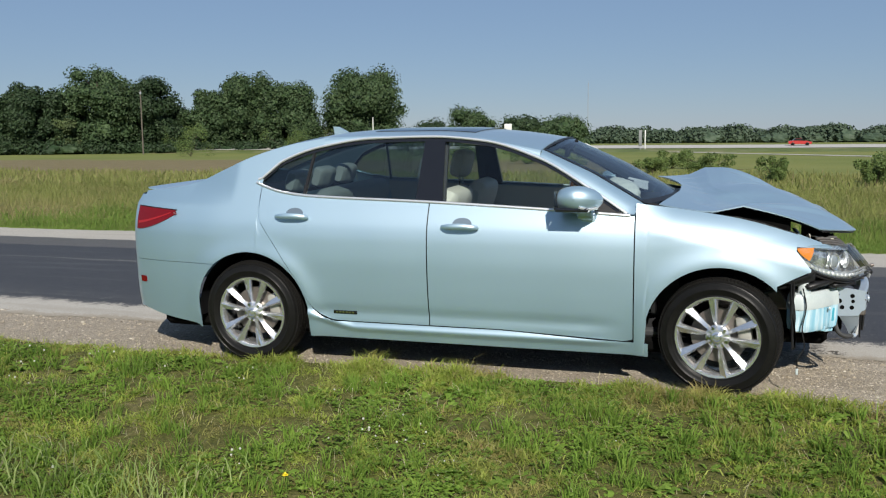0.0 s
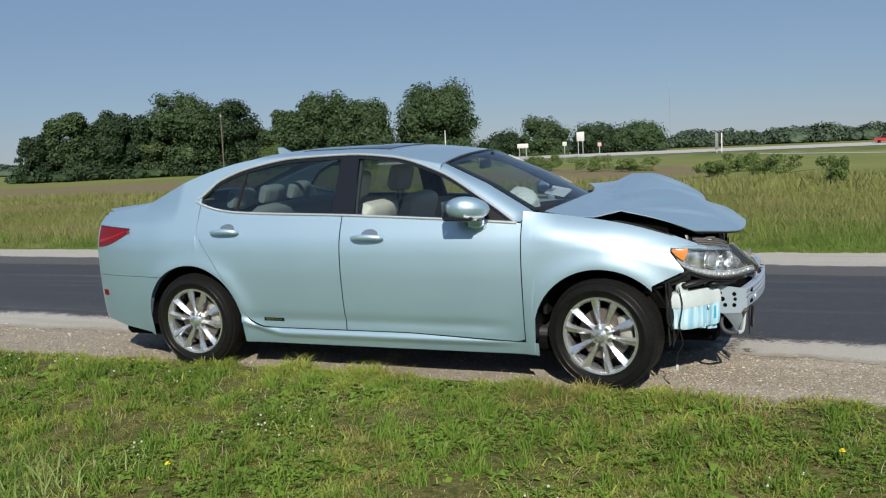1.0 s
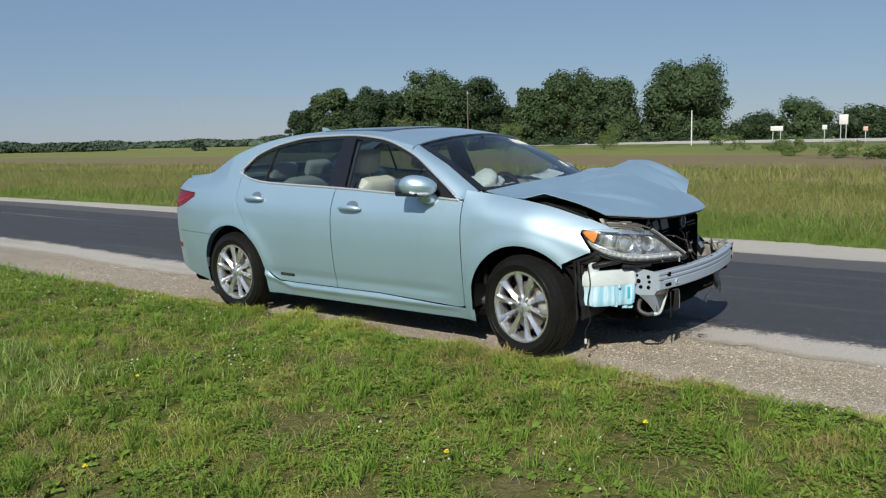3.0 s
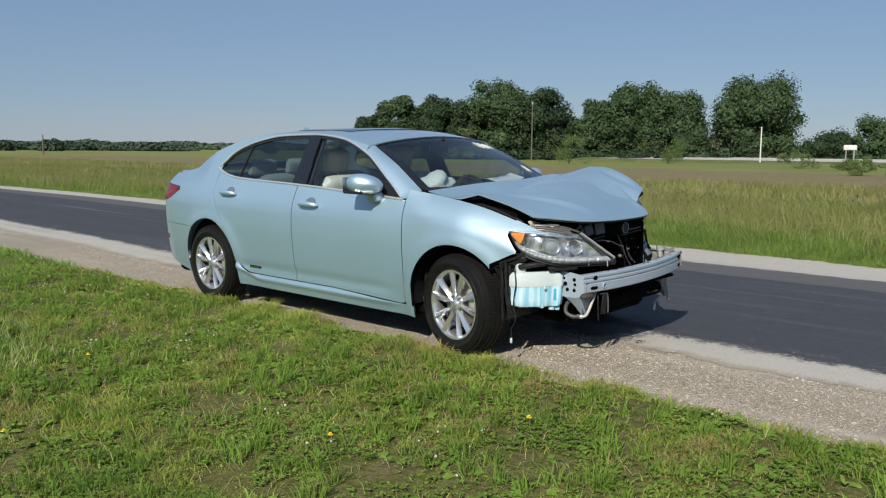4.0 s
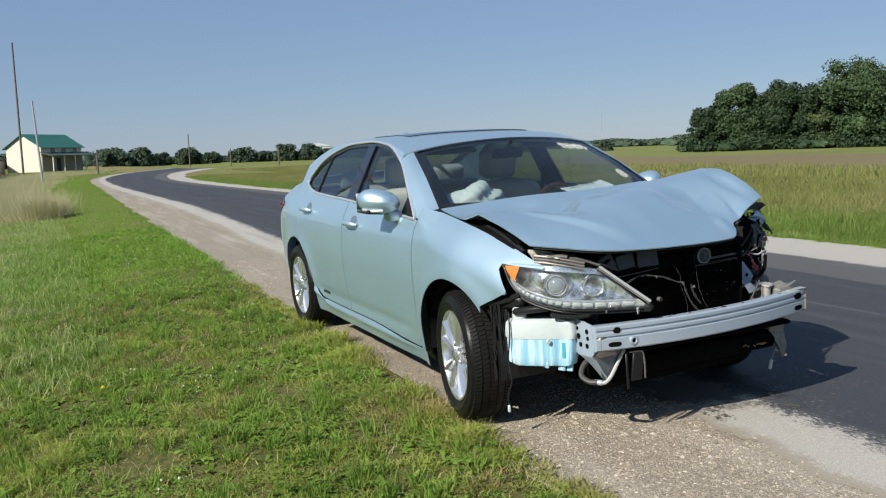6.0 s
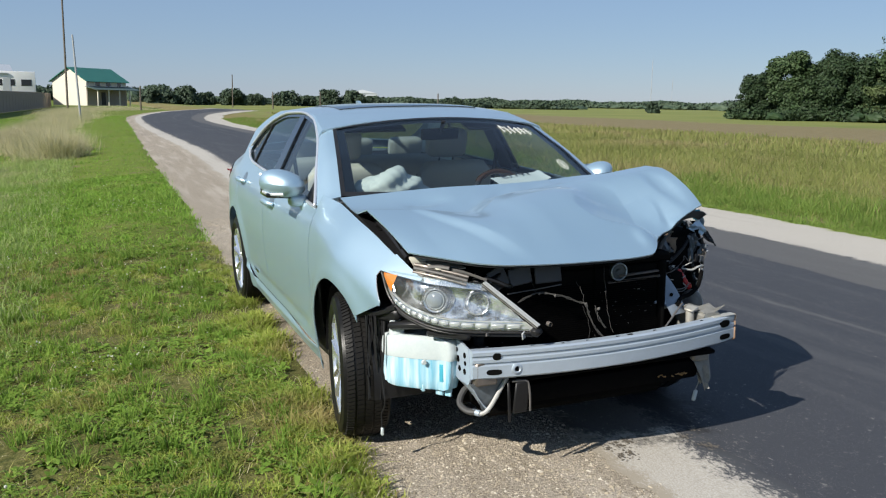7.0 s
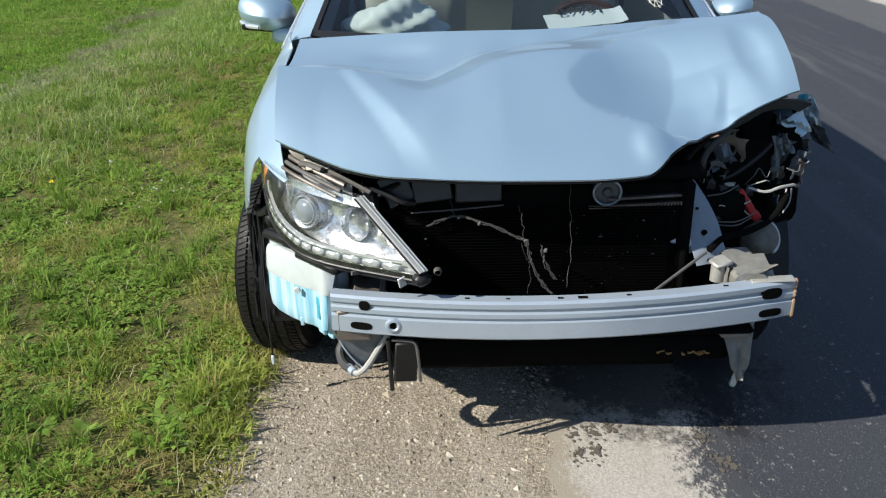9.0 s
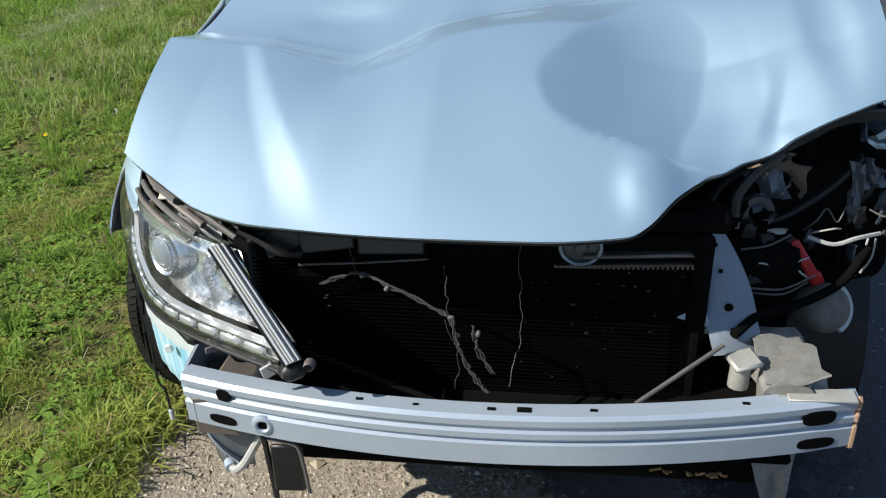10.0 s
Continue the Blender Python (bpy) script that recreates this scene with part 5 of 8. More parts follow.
part("lamp_foot", joined(block((2.212, -0.312, 0.617), (0.04, 0.045, 0.032), pose(0, 0, 0, 0, 0, 40), 0.010), tube([p + Vector((-0.01, 0.008, -0.014)) for p in LAMP_B[7:]], 0.008, 6)), BLACK, lamp)
part("lamp_tab", block((2.205, -0.36, 0.606), (0.006, 0.022, 0.026), pose(0, 0, 0, 12, 0, 40), 0.001), LAMP_GREY, lamp)
part("lamp_tab", block((2.15, -0.48, 0.610), (0.006, 0.024, 0.012), pose(0, 0, 0, -8, 0, 45), 0.001), WIRE_G, lamp)
part("lamp_bolt", moved(lathe([(0.008, 0.012), (0.010, 0.006), (0.010, -0.006)], 10, "x"), Matrix.Translation((2.236, -0.272, 0.650))), ALLOY_DARK, lamp)
part("lamp_mount", joined(tube(bent([(1.93, -0.63, 0.845), (1.96, -0.60, 0.850), (1.99, -0.565, 0.846)], 5), 0.009, 7), tube(bent([(1.93, -0.60, 0.838), (2.0, -0.53, 0.835), (2.05, -0.44, 0.80)], 5), 0.006, 6), block((1.97, -0.55, 0.83), (0.05, 0.05, 0.02), pose(0, 0, 0, 10, 5, 40), 0.004)), WIRE_G, lamp)
part("lamp_bracket", joined(block((2.02, -0.40, 0.80), (0.03, 0.07, 0.012), pose(0, 0, 0, 25, 10, 30), 0.003), tube(bent([(2.03, -0.44, 0.805), (2.04, -0.40, 0.79), (2.05, -0.36, 0.77), (2.03, -0.33, 0.76)], 5), 0.009, 6)), BLACK, car)
# ribbed clips above the lamp and the dark shield behind the lip
clip_line = bent([(1.885, -0.668, 0.852), (1.93, -0.630, 0.847), (1.985, -0.567, 0.832), (2.03, -0.505, 0.814)], 6)
for k in range(3):
    part("lamp_rail", tube([p + Vector((0.014 * k, -0.010 * k, -0.011 * k)) for p in clip_line], 0.0075 - 0.001 * k, 8), ALLOY_DARK if k != 1 else WIRE_G, car, "ribbed grey plastic rail")
SHIELD = mat("grey_shield", (0.045, 0.045, 0.047), (0.028, 0.028, 0.03), rough=0.4, scale=14, bumps=0.1)
for y0, wide, tall, tilt in ((-0.375, 0.075, 0.085, 24), (-0.285, 0.10, 0.07, 6), (-0.165, 0.12, 0.075, 0)):
    part("shield_plate", block((2.015, y0, 0.795), (0.008, wide, tall), pose(0, 0, 0, tilt, -12, 4), 0.004), SHIELD, car, "dark grey plastic shield plate")
part("wing_support", block((1.915, -0.555, 0.845), (0.10, 0.13, 0.006), pose(0, 0, 0, -4, 8, 12), 0.002), PRIMER, car, "cream primed plate")
# torn liner under the wing
ragged_p = [(1.66, -0.845, 0.615), (1.72, -0.83, 0.628), (1.78, -0.81, 0.640), (1.84, -0.785, 0.668), (1.88, -0.755, 0.682)]
for k, dz in enumerate((0.0, -0.020, -0.042)):
    pts = [(x - 0.01 * k, y + 0.02 * k, z + dz + 0.006 * math.sin(37 * x + 3 * k)) for x, y, z in ragged_p[: 5 - k + 1]]
    part("torn_liner", tube(bent(pts, 4), 0.013 - 0.002 * k, 6), BLACK, car)
part("liner_scrap", joined(block((1.80, -0.74, 0.645), (0.16, 0.10, 0.05), pose(0, 0, 0, 10, -12, 20), 0.012), block((1.90, -0.70, 0.615), (0.18, 0.08, 0.03), pose(0, 0, 0, 0, -8, 42), 0.01), block((2.03, -0.58, 0.595), (0.18, 0.06, 0.03), pose(0, 0, 0, 0, 0, 45), 0.01)), BLACK, car)


def tank_ring(z, grow, flute=0.0):
    base = [(1.79, -0.785), (1.845, -0.782), (1.90, -0.73), (1.95, -0.665), (1.985, -0.61), (2.02, -0.575), (1.98, -0.52), (1.88, -0.56), (1.78, -0.63), (1.755, -0.72)]
    line = bent([(x, y, z) for x, y in base] + [(*base[0], z)], 6)[:-1]
    c = Vector((1.89, -0.66, z))
    out = []
    for k, p in enumerate(line):
        d = (p - c)
        out.append(tuple(c + d * (1 + grow + flute * math.sin(k * 1.55))))
    return out


low = np.array([tank_ring(0.352, -0.16), tank_ring(0.360, -0.07, 0.03), tank_ring(0.395, -0.03, 0.036), tank_ring(0.44, -0.015, 0.024), tank_ring(0.478, 0.0, 0.012)])
v, fs = sheet(low, True)
tank = part("washer_tank", (v, fs + [tuple(range(59, -1, -1))]), BLUE_FLUID, car, "translucent white washer tank with blue fluid")
top = np.array([tank_ring(0.478, 0.03), tank_ring(0.484, 0.045), tank_ring(0.505, 0.035), tank_ring(0.545, 0.0), tank_ring(0.560, -0.08), tank_ring(0.568, -0.35)])
v, fs = sheet(top, True)
part("tank_shell", (v, fs + [tuple(range(len(v) - 60, len(v)))]), WHITE_PLASTIC, tank)
part("tank_neck", moved(lathe([(0.035, 0.0), (0.032, 0.05), (0.026, 0.075), (0.0, 0.08)], 20, "z"), Matrix.Translation((1.835, -0.735, 0.555))), WHITE_PLASTIC, tank)
part("fluid_window", joined(block((1.985, -0.592, 0.425), (0.03, 0.03, 0.085), pose(0, 0, 0, 0, 0, 35), 0.008), block((1.998, -0.56, 0.455), (0.02, 0.028, 0.035), pose(0, 0, 0, 0, 0, 35), 0.005)), BLUE_DEEP, tank)
part("tank_foot", joined(block((1.965, -0.60, 0.350), (0.035, 0.012, 0.05), pose(0, 0, 0, 8, 0, 35), 0.003)), BLUE_FLUID, tank)
part("tank_foot", block((1.985, -0.57, 0.352), (0.03, 0.010, 0.06), pose(0, 0, 0, -6, 0, 35), 0.003), BLUE_FLUID, tank)
part("tank_foot", block((1.93, -0.66, 0.357), (0.04, 0.014, 0.03), None, 0.003), BLUE_FLUID, tank)
part("tank_boss", moved(lathe([(0.0, 0.008), (0.009, 0.008), (0.011, 0.0)], 14, "x"), Matrix.Translation((1.965, -0.665, 0.47))), WHITE_PLASTIC, tank)
# end plate behind the beam, with its holes
plate = slab([(1.93, 0.60), (2.13, 0.575), (2.15, 0.46), (2.13, 0.43), (2.03, 0.425), (1.95, 0.45)], 0.006, Matrix.Translation((0, -0.548, -0.02)))
bracket = part("rail_bracket", plate, STEEL, car, "bent silver rail end plate")
for x, z, r in ((2.03, 0.49, 0.014), (2.045, 0.455, 0.012), (2.095, 0.52, 0.012), (2.10, 0.49, 0.010), (2.095, 0.455, 0.012), (2.02, 0.525, 0.009)):
    part("bracket_hole", moved(lathe([(0.0, -0.5495), (r, -0.5495), (r, -0.545)], 12), Matrix.Translation((x, 0, z))), DARK, bracket)
part("frame_rail", joined(block((1.75, -0.46, 0.47), (0.75, 0.09, 0.11), bevel=0.012), block((2.10, -0.49, 0.46), (0.14, 0.09, 0.10), bevel=0.008)), ALLOY_DARK, car)
tip = Vector((2.115, -0.468, 0.288))
# the web gets a darker steel, its shaded side put into the colour
for name, top, m in (("bracket_apron", ((2.03, -0.548, 0.405), (2.08, -0.551, 0.408), (2.135, -0.547, 0.412)), STEEL), ("bracket_web", ((2.137, -0.545, 0.412), (2.145, -0.475, 0.425), (2.148, -0.415, 0.435)), STEEL_DULL)):
    rows = [[Vector(p).lerp(tip + Vector((0.016 * (k - 1) * (name == "bracket_apron"), 0.012 * (k - 1) * (name == "bracket_web"), 0)), s) + Vector((0.006 * math.sin(3.1 * s), 0.004 * math.sin(5 * s + k), 0)) for k, p in enumerate(top)] for s in np.linspace(0, 1, 8)]
    part(name, panel(np.array([[tuple(p) for p in r] for r in rows]), 0.004), m, car)
part("cooler_pipe", tube(bent([(2.150, -0.400, 0.428), (2.148, -0.425, 0.385), (2.142, -0.462, 0.318), (2.133, -0.490, 0.288), (2.10, -0.515, 0.286)], 6), 0.0085, 8), WIRE_W, car, "bent bright metal pipe")
part("cooler_hose", tube(bent([(2.11, -0.51, 0.287), (2.075, -0.535, 0.288), (2.035, -0.545, 0.310), (2.02, -0.52, 0.352), (2.03, -0.48, 0.385)], 6), 0.0125, 9), mat("hose_rubber", (0.05, 0.05, 0.05), (0.03, 0.03, 0.03), rough=0.55, scale=40), car, "grey rubber hose")
part("pipe_collar", tube([(2.126, -0.499, 0.286), (2.098, -0.517, 0.287)], 0.0125, 10), STEEL, car)
hang = part("hanging_bracket", block((2.185, -0.358, 0.352), (0.012, 0.060, 0.128), pose(0, 0, 0, -3, 4, 6), 0.004), BLACK, car, "torn black bracket hanging down")
part("bracket_rim", tube(bent([(2.178, -0.392, 0.418), (2.186, -0.36, 0.420), (2.190, -0.333, 0.412), (2.192, -0.325, 0.36), (2.190, -0.322, 0.292)], 5), 0.0042, 6), WIRE_G, hang)
part("bracket_tongue", block((2.17, -0.400, 0.335), (0.008, 0.012, 0.17), pose(0, 0, 0, 2, 0, 0), 0.003), BLACK, hang)
part("torn_duct", joined(block((1.95, -0.43, 0.33), (0.12, 0.10, 0.10), pose(0, 0, 0, 12, 20, 0), 0.02), block((1.95, -0.36, 0.29), (0.10, 0.12, 0.08), pose(0, 0, 0, -10, 12, 0), 0.02)), DARK, car)
part("lower_crossmember", joined(block((2.03, 0.07, 0.315), (0.10, 0.92, 0.09), bevel=0.025, segs=2), block((1.60, 0.0, 0.27), (0.6, 1.0, 0.06), bevel=0.02)), DARK, car)
cable = bent([(1.83, -0.79, 0.60), (1.85, -0.80, 0.50), (1.835, -0.805, 0.38), (1.85, -0.80, 0.28), (1.82, -0.806, 0.22), (1.818, -0.804, 0.16)], 5)
lead = part("hanging_lead", tube(cable, 0.0035, 6), BLACK, car, "black lead hanging with a pale plug")
part("lead_plug", block((1.818, -0.804, 0.143), (0.014, 0.012, 0.034), None, 0.003), WHITE_PLASTIC, lead)

# ---- the car: crushed left corner ----
CREAM_METAL = mat("dusty_cream_metal", (0.30, 0.295, 0.265), (0.13, 0.126, 0.115), rough=0.6, metal=0.15, scale=22, bumps=0.3, bscale=60)
xs = spaced(0.962, 1.62, 40)
P = side(xs, np.where(xs < 1.02, 0.198, arch(xs, 1.41)), FTOP(xs), 26)
k = np.clip((P[..., 0] - 1.15) / 0.5, 0, 1) ** 1.5
P[..., 1] += k * (0.03 * np.sin(P[..., 2] * 38 + P[..., 0] * 21) + 0.05 * np.sin(P[..., 0] * 17 + P[..., 2] * 9)) + 0.04 * k
P[..., 0] -= 0.10 * k * (0.4 + np.sin(P[..., 2] * 11) ** 2)
part("front_fender", mirrored(panel(P)), PAINT, car, "crumpled torn fender")
plate = [(1.0, -0.045, 0), (1.0, 0.045, 0)]
rows = []
for s in np.linspace(0, 1, 12):
    c = Vector((1.885 + 0.125 * s, 0.408 + 0.055 * s, 0.765 - 0.205 * s))
    wid = 0.016 + 0.030 * math.sin(min(1, s * 1.25) * math.pi * 0.62)
    dent = 0.006 * math.sin(s * 9)
    rows.append([tuple(c + Vector((0.01 + dent, -wid, -0.2 * wid))), tuple(c + Vector((0.016 + dent, -wid * 0.4, 0))), tuple(c + Vector((0.012, wid * 0.4, 0))), tuple(c + Vector((-0.006, wid, 0.2 * wid)))])
# steel darkened for the shade this plate stands in
strut = part("lamp_support", panel(np.array(rows), 0.004), mat("shaded_scuffed_steel", (0.25, 0.29, 0.34), (0.17, 0.20, 0.23), rough=0.42, metal=0.4, scale=22, bumps=0.15), car, "bent grey lamp support plate")
for s, r in ((0.12, 0.005), (0.33, 0.004), (0.62, 0.008), (0.80, 0.005)):
    c = Vector((1.885 + 0.125 * s + 0.0175, 0.408 + 0.055 * s, 0.765 - 0.205 * s))
    part("support_hole", moved(lathe([(0.0, 0.004), (r, 0.004), (r, 0.0)], 12, "x"), Matrix.Translation(c)), DARK, strut)
part("support_tab", joined(block((1.972, 0.376, 0.640), (0.006, 0.050, 0.075), pose(0, 0, 0, -10, -18, -12), 0.002), block((1.965, 0.368, 0.672), (0.006, 0.03, 0.03), pose(0, 0, 0, 30, -10, 0), 0.002), block((1.99, 0.395, 0.612), (0.006, 0.025, 0.03), pose(0, 0, 0, 20, -10, 0), 0.002)), STEEL, strut)
U, V = np.meshgrid(np.linspace(0, 1, 15), np.linspace(0, 2 * math.pi, 29), indexing="ij")
sq = (np.abs(np.cos(V)) ** 8 + np.abs(np.sin(V)) ** 8) ** -0.125
crumple = 1 + 0.05 * np.sin(U * 17 + 2 * np.sin(V)) + 0.03 * np.sin(3 * V + U * 9)
box_p = np.stack([1.95 + 0.205 * U, 0.535 + 0.012 * np.sin(U * 5) + 0.044 * sq * crumple * np.cos(V), 0.522 + 0.012 * U + 0.052 * sq * crumple * np.sin(V)], -1)
v, fs = sheet(box_p)
box_end = part("crash_box", mesh("crash_box", v, fs + [tuple(range(len(v) - 29, len(v)))], False), CREAM_METAL, car, "crumpled cream-grey crash box")
part("box_flange", panel(np.array([[(2.00 + 0.15 * u, 0.485 + 0.10 * w, 0.584 + 0.010 * math.sin(9 * u + 5 * w) + 0.02 * u * w) for w in np.linspace(0, 1, 7)] for u in np.linspace(0, 1, 7)]), 0.004), CREAM_METAL, box_end)
part("box_flange", panel(np.array([[(2.10 + 0.06 * u, 0.505 + 0.09 * w, 0.566 + 0.008 * math.sin(7 * u + 8 * w)) for w in np.linspace(0, 1, 6)] for u in np.linspace(0, 1, 4)]), 0.012), STEEL_WORN, box_end)
part("crash_box_hole", joined(moved(lathe([(0.0, 0.0), (0.012, 0.0)], 12, "x"), Matrix.Translation((2.1555, 0.50, 0.545))), moved(lathe([(0.0, 0.0), (0.009, 0.0)], 12, "x"), Matrix.Translation((2.156, 0.525, 0.54)))), DARK, box_end)
part("bumper_stay", joined(tube([(2.10, 0.452, 0.60), (2.105, 0.45, 0.545)], 0.018, 10), block((2.10, 0.455, 0.60), (0.05, 0.05, 0.012), pose(0, 0, 0, 8, 6, 20), 0.004)), STEEL_WORN, car)
part("filter_body", moved(lathe([(0.0, 0.030), (0.024, 0.028), (0.044, 0.016), (0.052, 0.0), (0.044, -0.05), (0.0, -0.06)], 24, "x"), Matrix.Translation((1.86, 0.650, 0.568)) @ pose(0, 0, 0, 0, -30, 25)), CONE, car, "dusty pale filter body")
part("filter_lip", moved(tube([(0.006, 0.052 * math.cos(a), 0.052 * math.sin(a)) for a in np.linspace(-1.3, 0.9, 14)], 0.006, 6), Matrix.Translation((1.86, 0.650, 0.568)) @ pose(0, 0, 0, 0, -30, 25)), WHITE_PLASTIC, car)
part("brace_rod", tube([(2.19, 0.27, 0.560), (2.09, 0.42, 0.625)], 0.0042, 7), WIRE_G, car)
part("bent_hose", tube(bent([(2.02, 0.45, 0.60), (1.97, 0.50, 0.615), (1.92, 0.58, 0.612), (1.86, 0.67, 0.632), (1.82, 0.72, 0.69)], 6), 0.0095, 8), DARK, car)
part("red_cover", joined(block((1.85, 0.595, 0.672), (0.018, 0.022, 0.10), pose(0, 0, 0, 32, -6, 0), 0.005), block((1.855, 0.62, 0.635), (0.02, 0.026, 0.03), pose(0, 0, 0, 30, 0, 0), 0.005)), RED, car, "red plastic cover")
part("ring_boss", moved(lathe([(0.018, 0.0), (0.018, 0.012), (0.032, 0.014), (0.035, 0.004), (0.034, -0.02)], 22, "x"), Matrix.Translation((1.82, 0.50, 0.765)) @ pose(0, 0, 0, 0, -15, 10)), WIRE_G, car)
white_runs = [
    [(1.83, 0.60, 0.715), (1.84, 0.645, 0.705), (1.83, 0.69, 0.715), (1.80, 0.745, 0.712)],
    [(1.84, 0.575, 0.690), (1.86, 0.585, 0.655), (1.855, 0.615, 0.630)],
    [(1.80, 0.725, 0.70), (1.81, 0.715, 0.66), (1.81, 0.70, 0.62)],
    [(1.80, 0.74, 0.70), (1.82, 0.73, 0.665), (1.82, 0.715, 0.63)],
    [(1.92, 0.49, 0.645), (1.91, 0.55, 0.640), (1.88, 0.61, 0.655)],
    [(1.92, 0.49, 0.635), (1.91, 0.55, 0.628), (1.88, 0.60, 0.64)],
    [(1.88, 0.47, 0.71), (1.87, 0.52, 0.715), (1.86, 0.56, 0.735)],
]
for k, pts in enumerate(white_runs):
    part("loose_wire", tube(bent(pts, 5), 0.0045 if k == 0 else 0.0022, 6), WIRE_W if k < 4 else WIRE_G, car)
dark_runs = [[(1.86, 0.40, 0.76), (1.84, 0.42, 0.82), (1.84, 0.47, 0.87), (1.82, 0.54, 0.90)], [(1.80, 0.46, 0.72), (1.80, 0.55, 0.74), (1.78, 0.64, 0.80), (1.76, 0.70, 0.86)], [(1.88, 0.44, 0.69), (1.86, 0.51, 0.68), (1.84, 0.57, 0.72)], [(1.72, 0.66, 0.70), (1.76, 0.72, 0.78), (1.72, 0.76, 0.86)]]
for pts in dark_runs:
    part("loose_hose", tube(bent(pts, 5), 0.008, 7), BLACK, car)


def shard(rng, size):
    """A bent scrap of sheet metal or plastic."""
    a, b = size * rng.uniform(0.5, 1.3), size * rng.uniform(0.4, 0.9)
    fold, twist = rng.uniform(-0.5, 0.5), rng.uniform(-0.6, 0.6)
    rows = []
    for u in np.linspace(-1, 1, 6):
        r = []
        for w in np.linspace(-1, 1, 5):
            z = fold * abs(u) * a * 0.6 + twist * u * w * b * 0.5 + 0.1 * size * math.sin(5 * u + 3 * w + fold * 9)
            r.append((a * u * (1 - 0.2 * w * fold), b * w * (1 + 0.25 * math.sin(3 * u)), z))
        rows.append(r)
    return panel(np.array(rows), 0.004)


def crumpled(corners, x, amp, seed, lean=0.0, n=8, t=0.003):
    """A crumpled plate between four (y, z) corners at depth x, with ragged edges."""
    q = random.Random(seed)
    ph = [q.uniform(0, 6.28) for _ in range(6)]
    a, b, c, d = (np.array(v, float) for v in corners)
    rows = []
    for u in np.linspace(0, 1, n):
        r = []
        for w in np.linspace(0, 1, n):
            rag = 0.06 * math.sin(9 * u + 7 * w + ph[4])
            uu, ww = u + rag * (w in (0.0, 1.0)), w + rag * (u in (0.0, 1.0))
            y, z = (a * (1 - uu) + b * uu) * (1 - ww) + (d * (1 - uu) + c * uu) * ww
            dx = amp * (math.sin(7 * u + ph[0]) * math.sin(6 * w + ph[1]) + 0.6 * abs(math.sin(5 * u + 4 * w + ph[2])) + 0.3 * math.sin(13 * u - 9 * w + ph[3]))
            r.append((x + dx + lean * (w - 0.5), y, z))
        rows.append(r)
    return panel(np.array(rows), t)


part("wing_inner_plate", crumpled(((-0.690, 0.884), (-0.498, 0.842), (-0.492, 0.787), (-0.645, 0.810)), 1.85, 0.005, 31, 0.01), PRIMER, car, "cream primed inner plate")
q = random.Random(4)
for k, y in enumerate(np.linspace(-0.842, -0.690, 8)):
    low, wide = q.uniform(0.26, 0.44), q.uniform(0.010, 0.017)
    drift = q.uniform(-0.02, 0.02)
    part("liner_strip", crumpled(((y - wide, 0.63), (y + wide, 0.635), (y + drift + 0.4 * wide, low), (y + drift - 0.5 * wide, low + q.uniform(-0.03, 0.03))), 1.775 + 0.010 * (k % 2), 0.007, 40 + k, 0.02, 9), BLACK, car, "torn strip of black wheel arch liner")
FLANGE = mat("primed_flange", (0.055, 0.06, 0.058), (0.03, 0.033, 0.032), rough=0.6, scale=20, bumps=0.15)
part("fender_remnant", crumpled(((0.796, 0.945), (0.826, 0.952), (0.888, 0.848), (0.818, 0.868)), 1.66, 0.010, 1, -0.03), PAINT, car, "torn strip of painted fender")
part("corner_flap", crumpled(((0.812, 0.877), (0.874, 0.854), (0.903, 0.780), (0.833, 0.821)), 1.685, 0.010, 2, 0.03), BLACK, car, "torn black plastic flap")
part("corner_scrap", crumpled(((0.708, 0.884), (0.772, 0.926), (0.795, 0.866), (0.774, 0.846)), 1.735, 0.009, 3, 0.02), PAINT, car)
part("corner_scrap", crumpled(((0.765, 0.965), (0.795, 0.965), (0.79, 0.915), (0.765, 0.92)), 1.70, 0.006, 4), BLUE_DEEP, car)
part("corner_bracket", crumpled(((0.470, 0.850), (0.536, 0.880), (0.556, 0.800), (0.501, 0.757)), 1.79, 0.016, 5, 0.03), STEEL_DULL, car, "bent dull metal bracket")
part("corner_bracket", crumpled(((0.699, 0.846), (0.744, 0.839), (0.749, 0.802), (0.710, 0.796)), 1.76, 0.010, 6), STEEL_DULL, car)
part("corner_bracket", crumpled(((0.752, 0.806), (0.796, 0.806), (0.783, 0.747), (0.742, 0.732)), 1.75, 0.012, 7, -0.02), STEEL_DULL, car)
part("corner_bracket", crumpled(((0.672, 0.86), (0.700, 0.85), (0.712, 0.735), (0.690, 0.725)), 1.77, 0.010, 8), STEEL_DULL, car)
part("corner_bracket", crumpled(((0.530, 0.872), (0.560, 0.868), (0.566, 0.80), (0.540, 0.79)), 1.77, 0.008, 9), STEEL_DULL, car)
part("corner_bracket", crumpled(((0.480, 0.725), (0.560, 0.735), (0.552, 0.715), (0.484, 0.707)), 1.83, 0.006, 12), STEEL_WORN, car)
part("strut_tab", crumpled(((0.362, 0.664), (0.399, 0.668), (0.408, 0.622), (0.368, 0.618)), 1.966, 0.004, 10), STEEL, strut)
part("strut_tab", crumpled(((0.370, 0.618), (0.410, 0.622), (0.425, 0.580), (0.388, 0.570)), 1.972, 0.006, 11, 0.01), STEEL, strut)
edge_o = bent([(1.845, 0.50, 0.892), (1.83, 0.575, 0.940), (1.81, 0.633, 0.972), (1.79, 0.726, 0.972), (1.77, 0.775, 0.955)], 5)
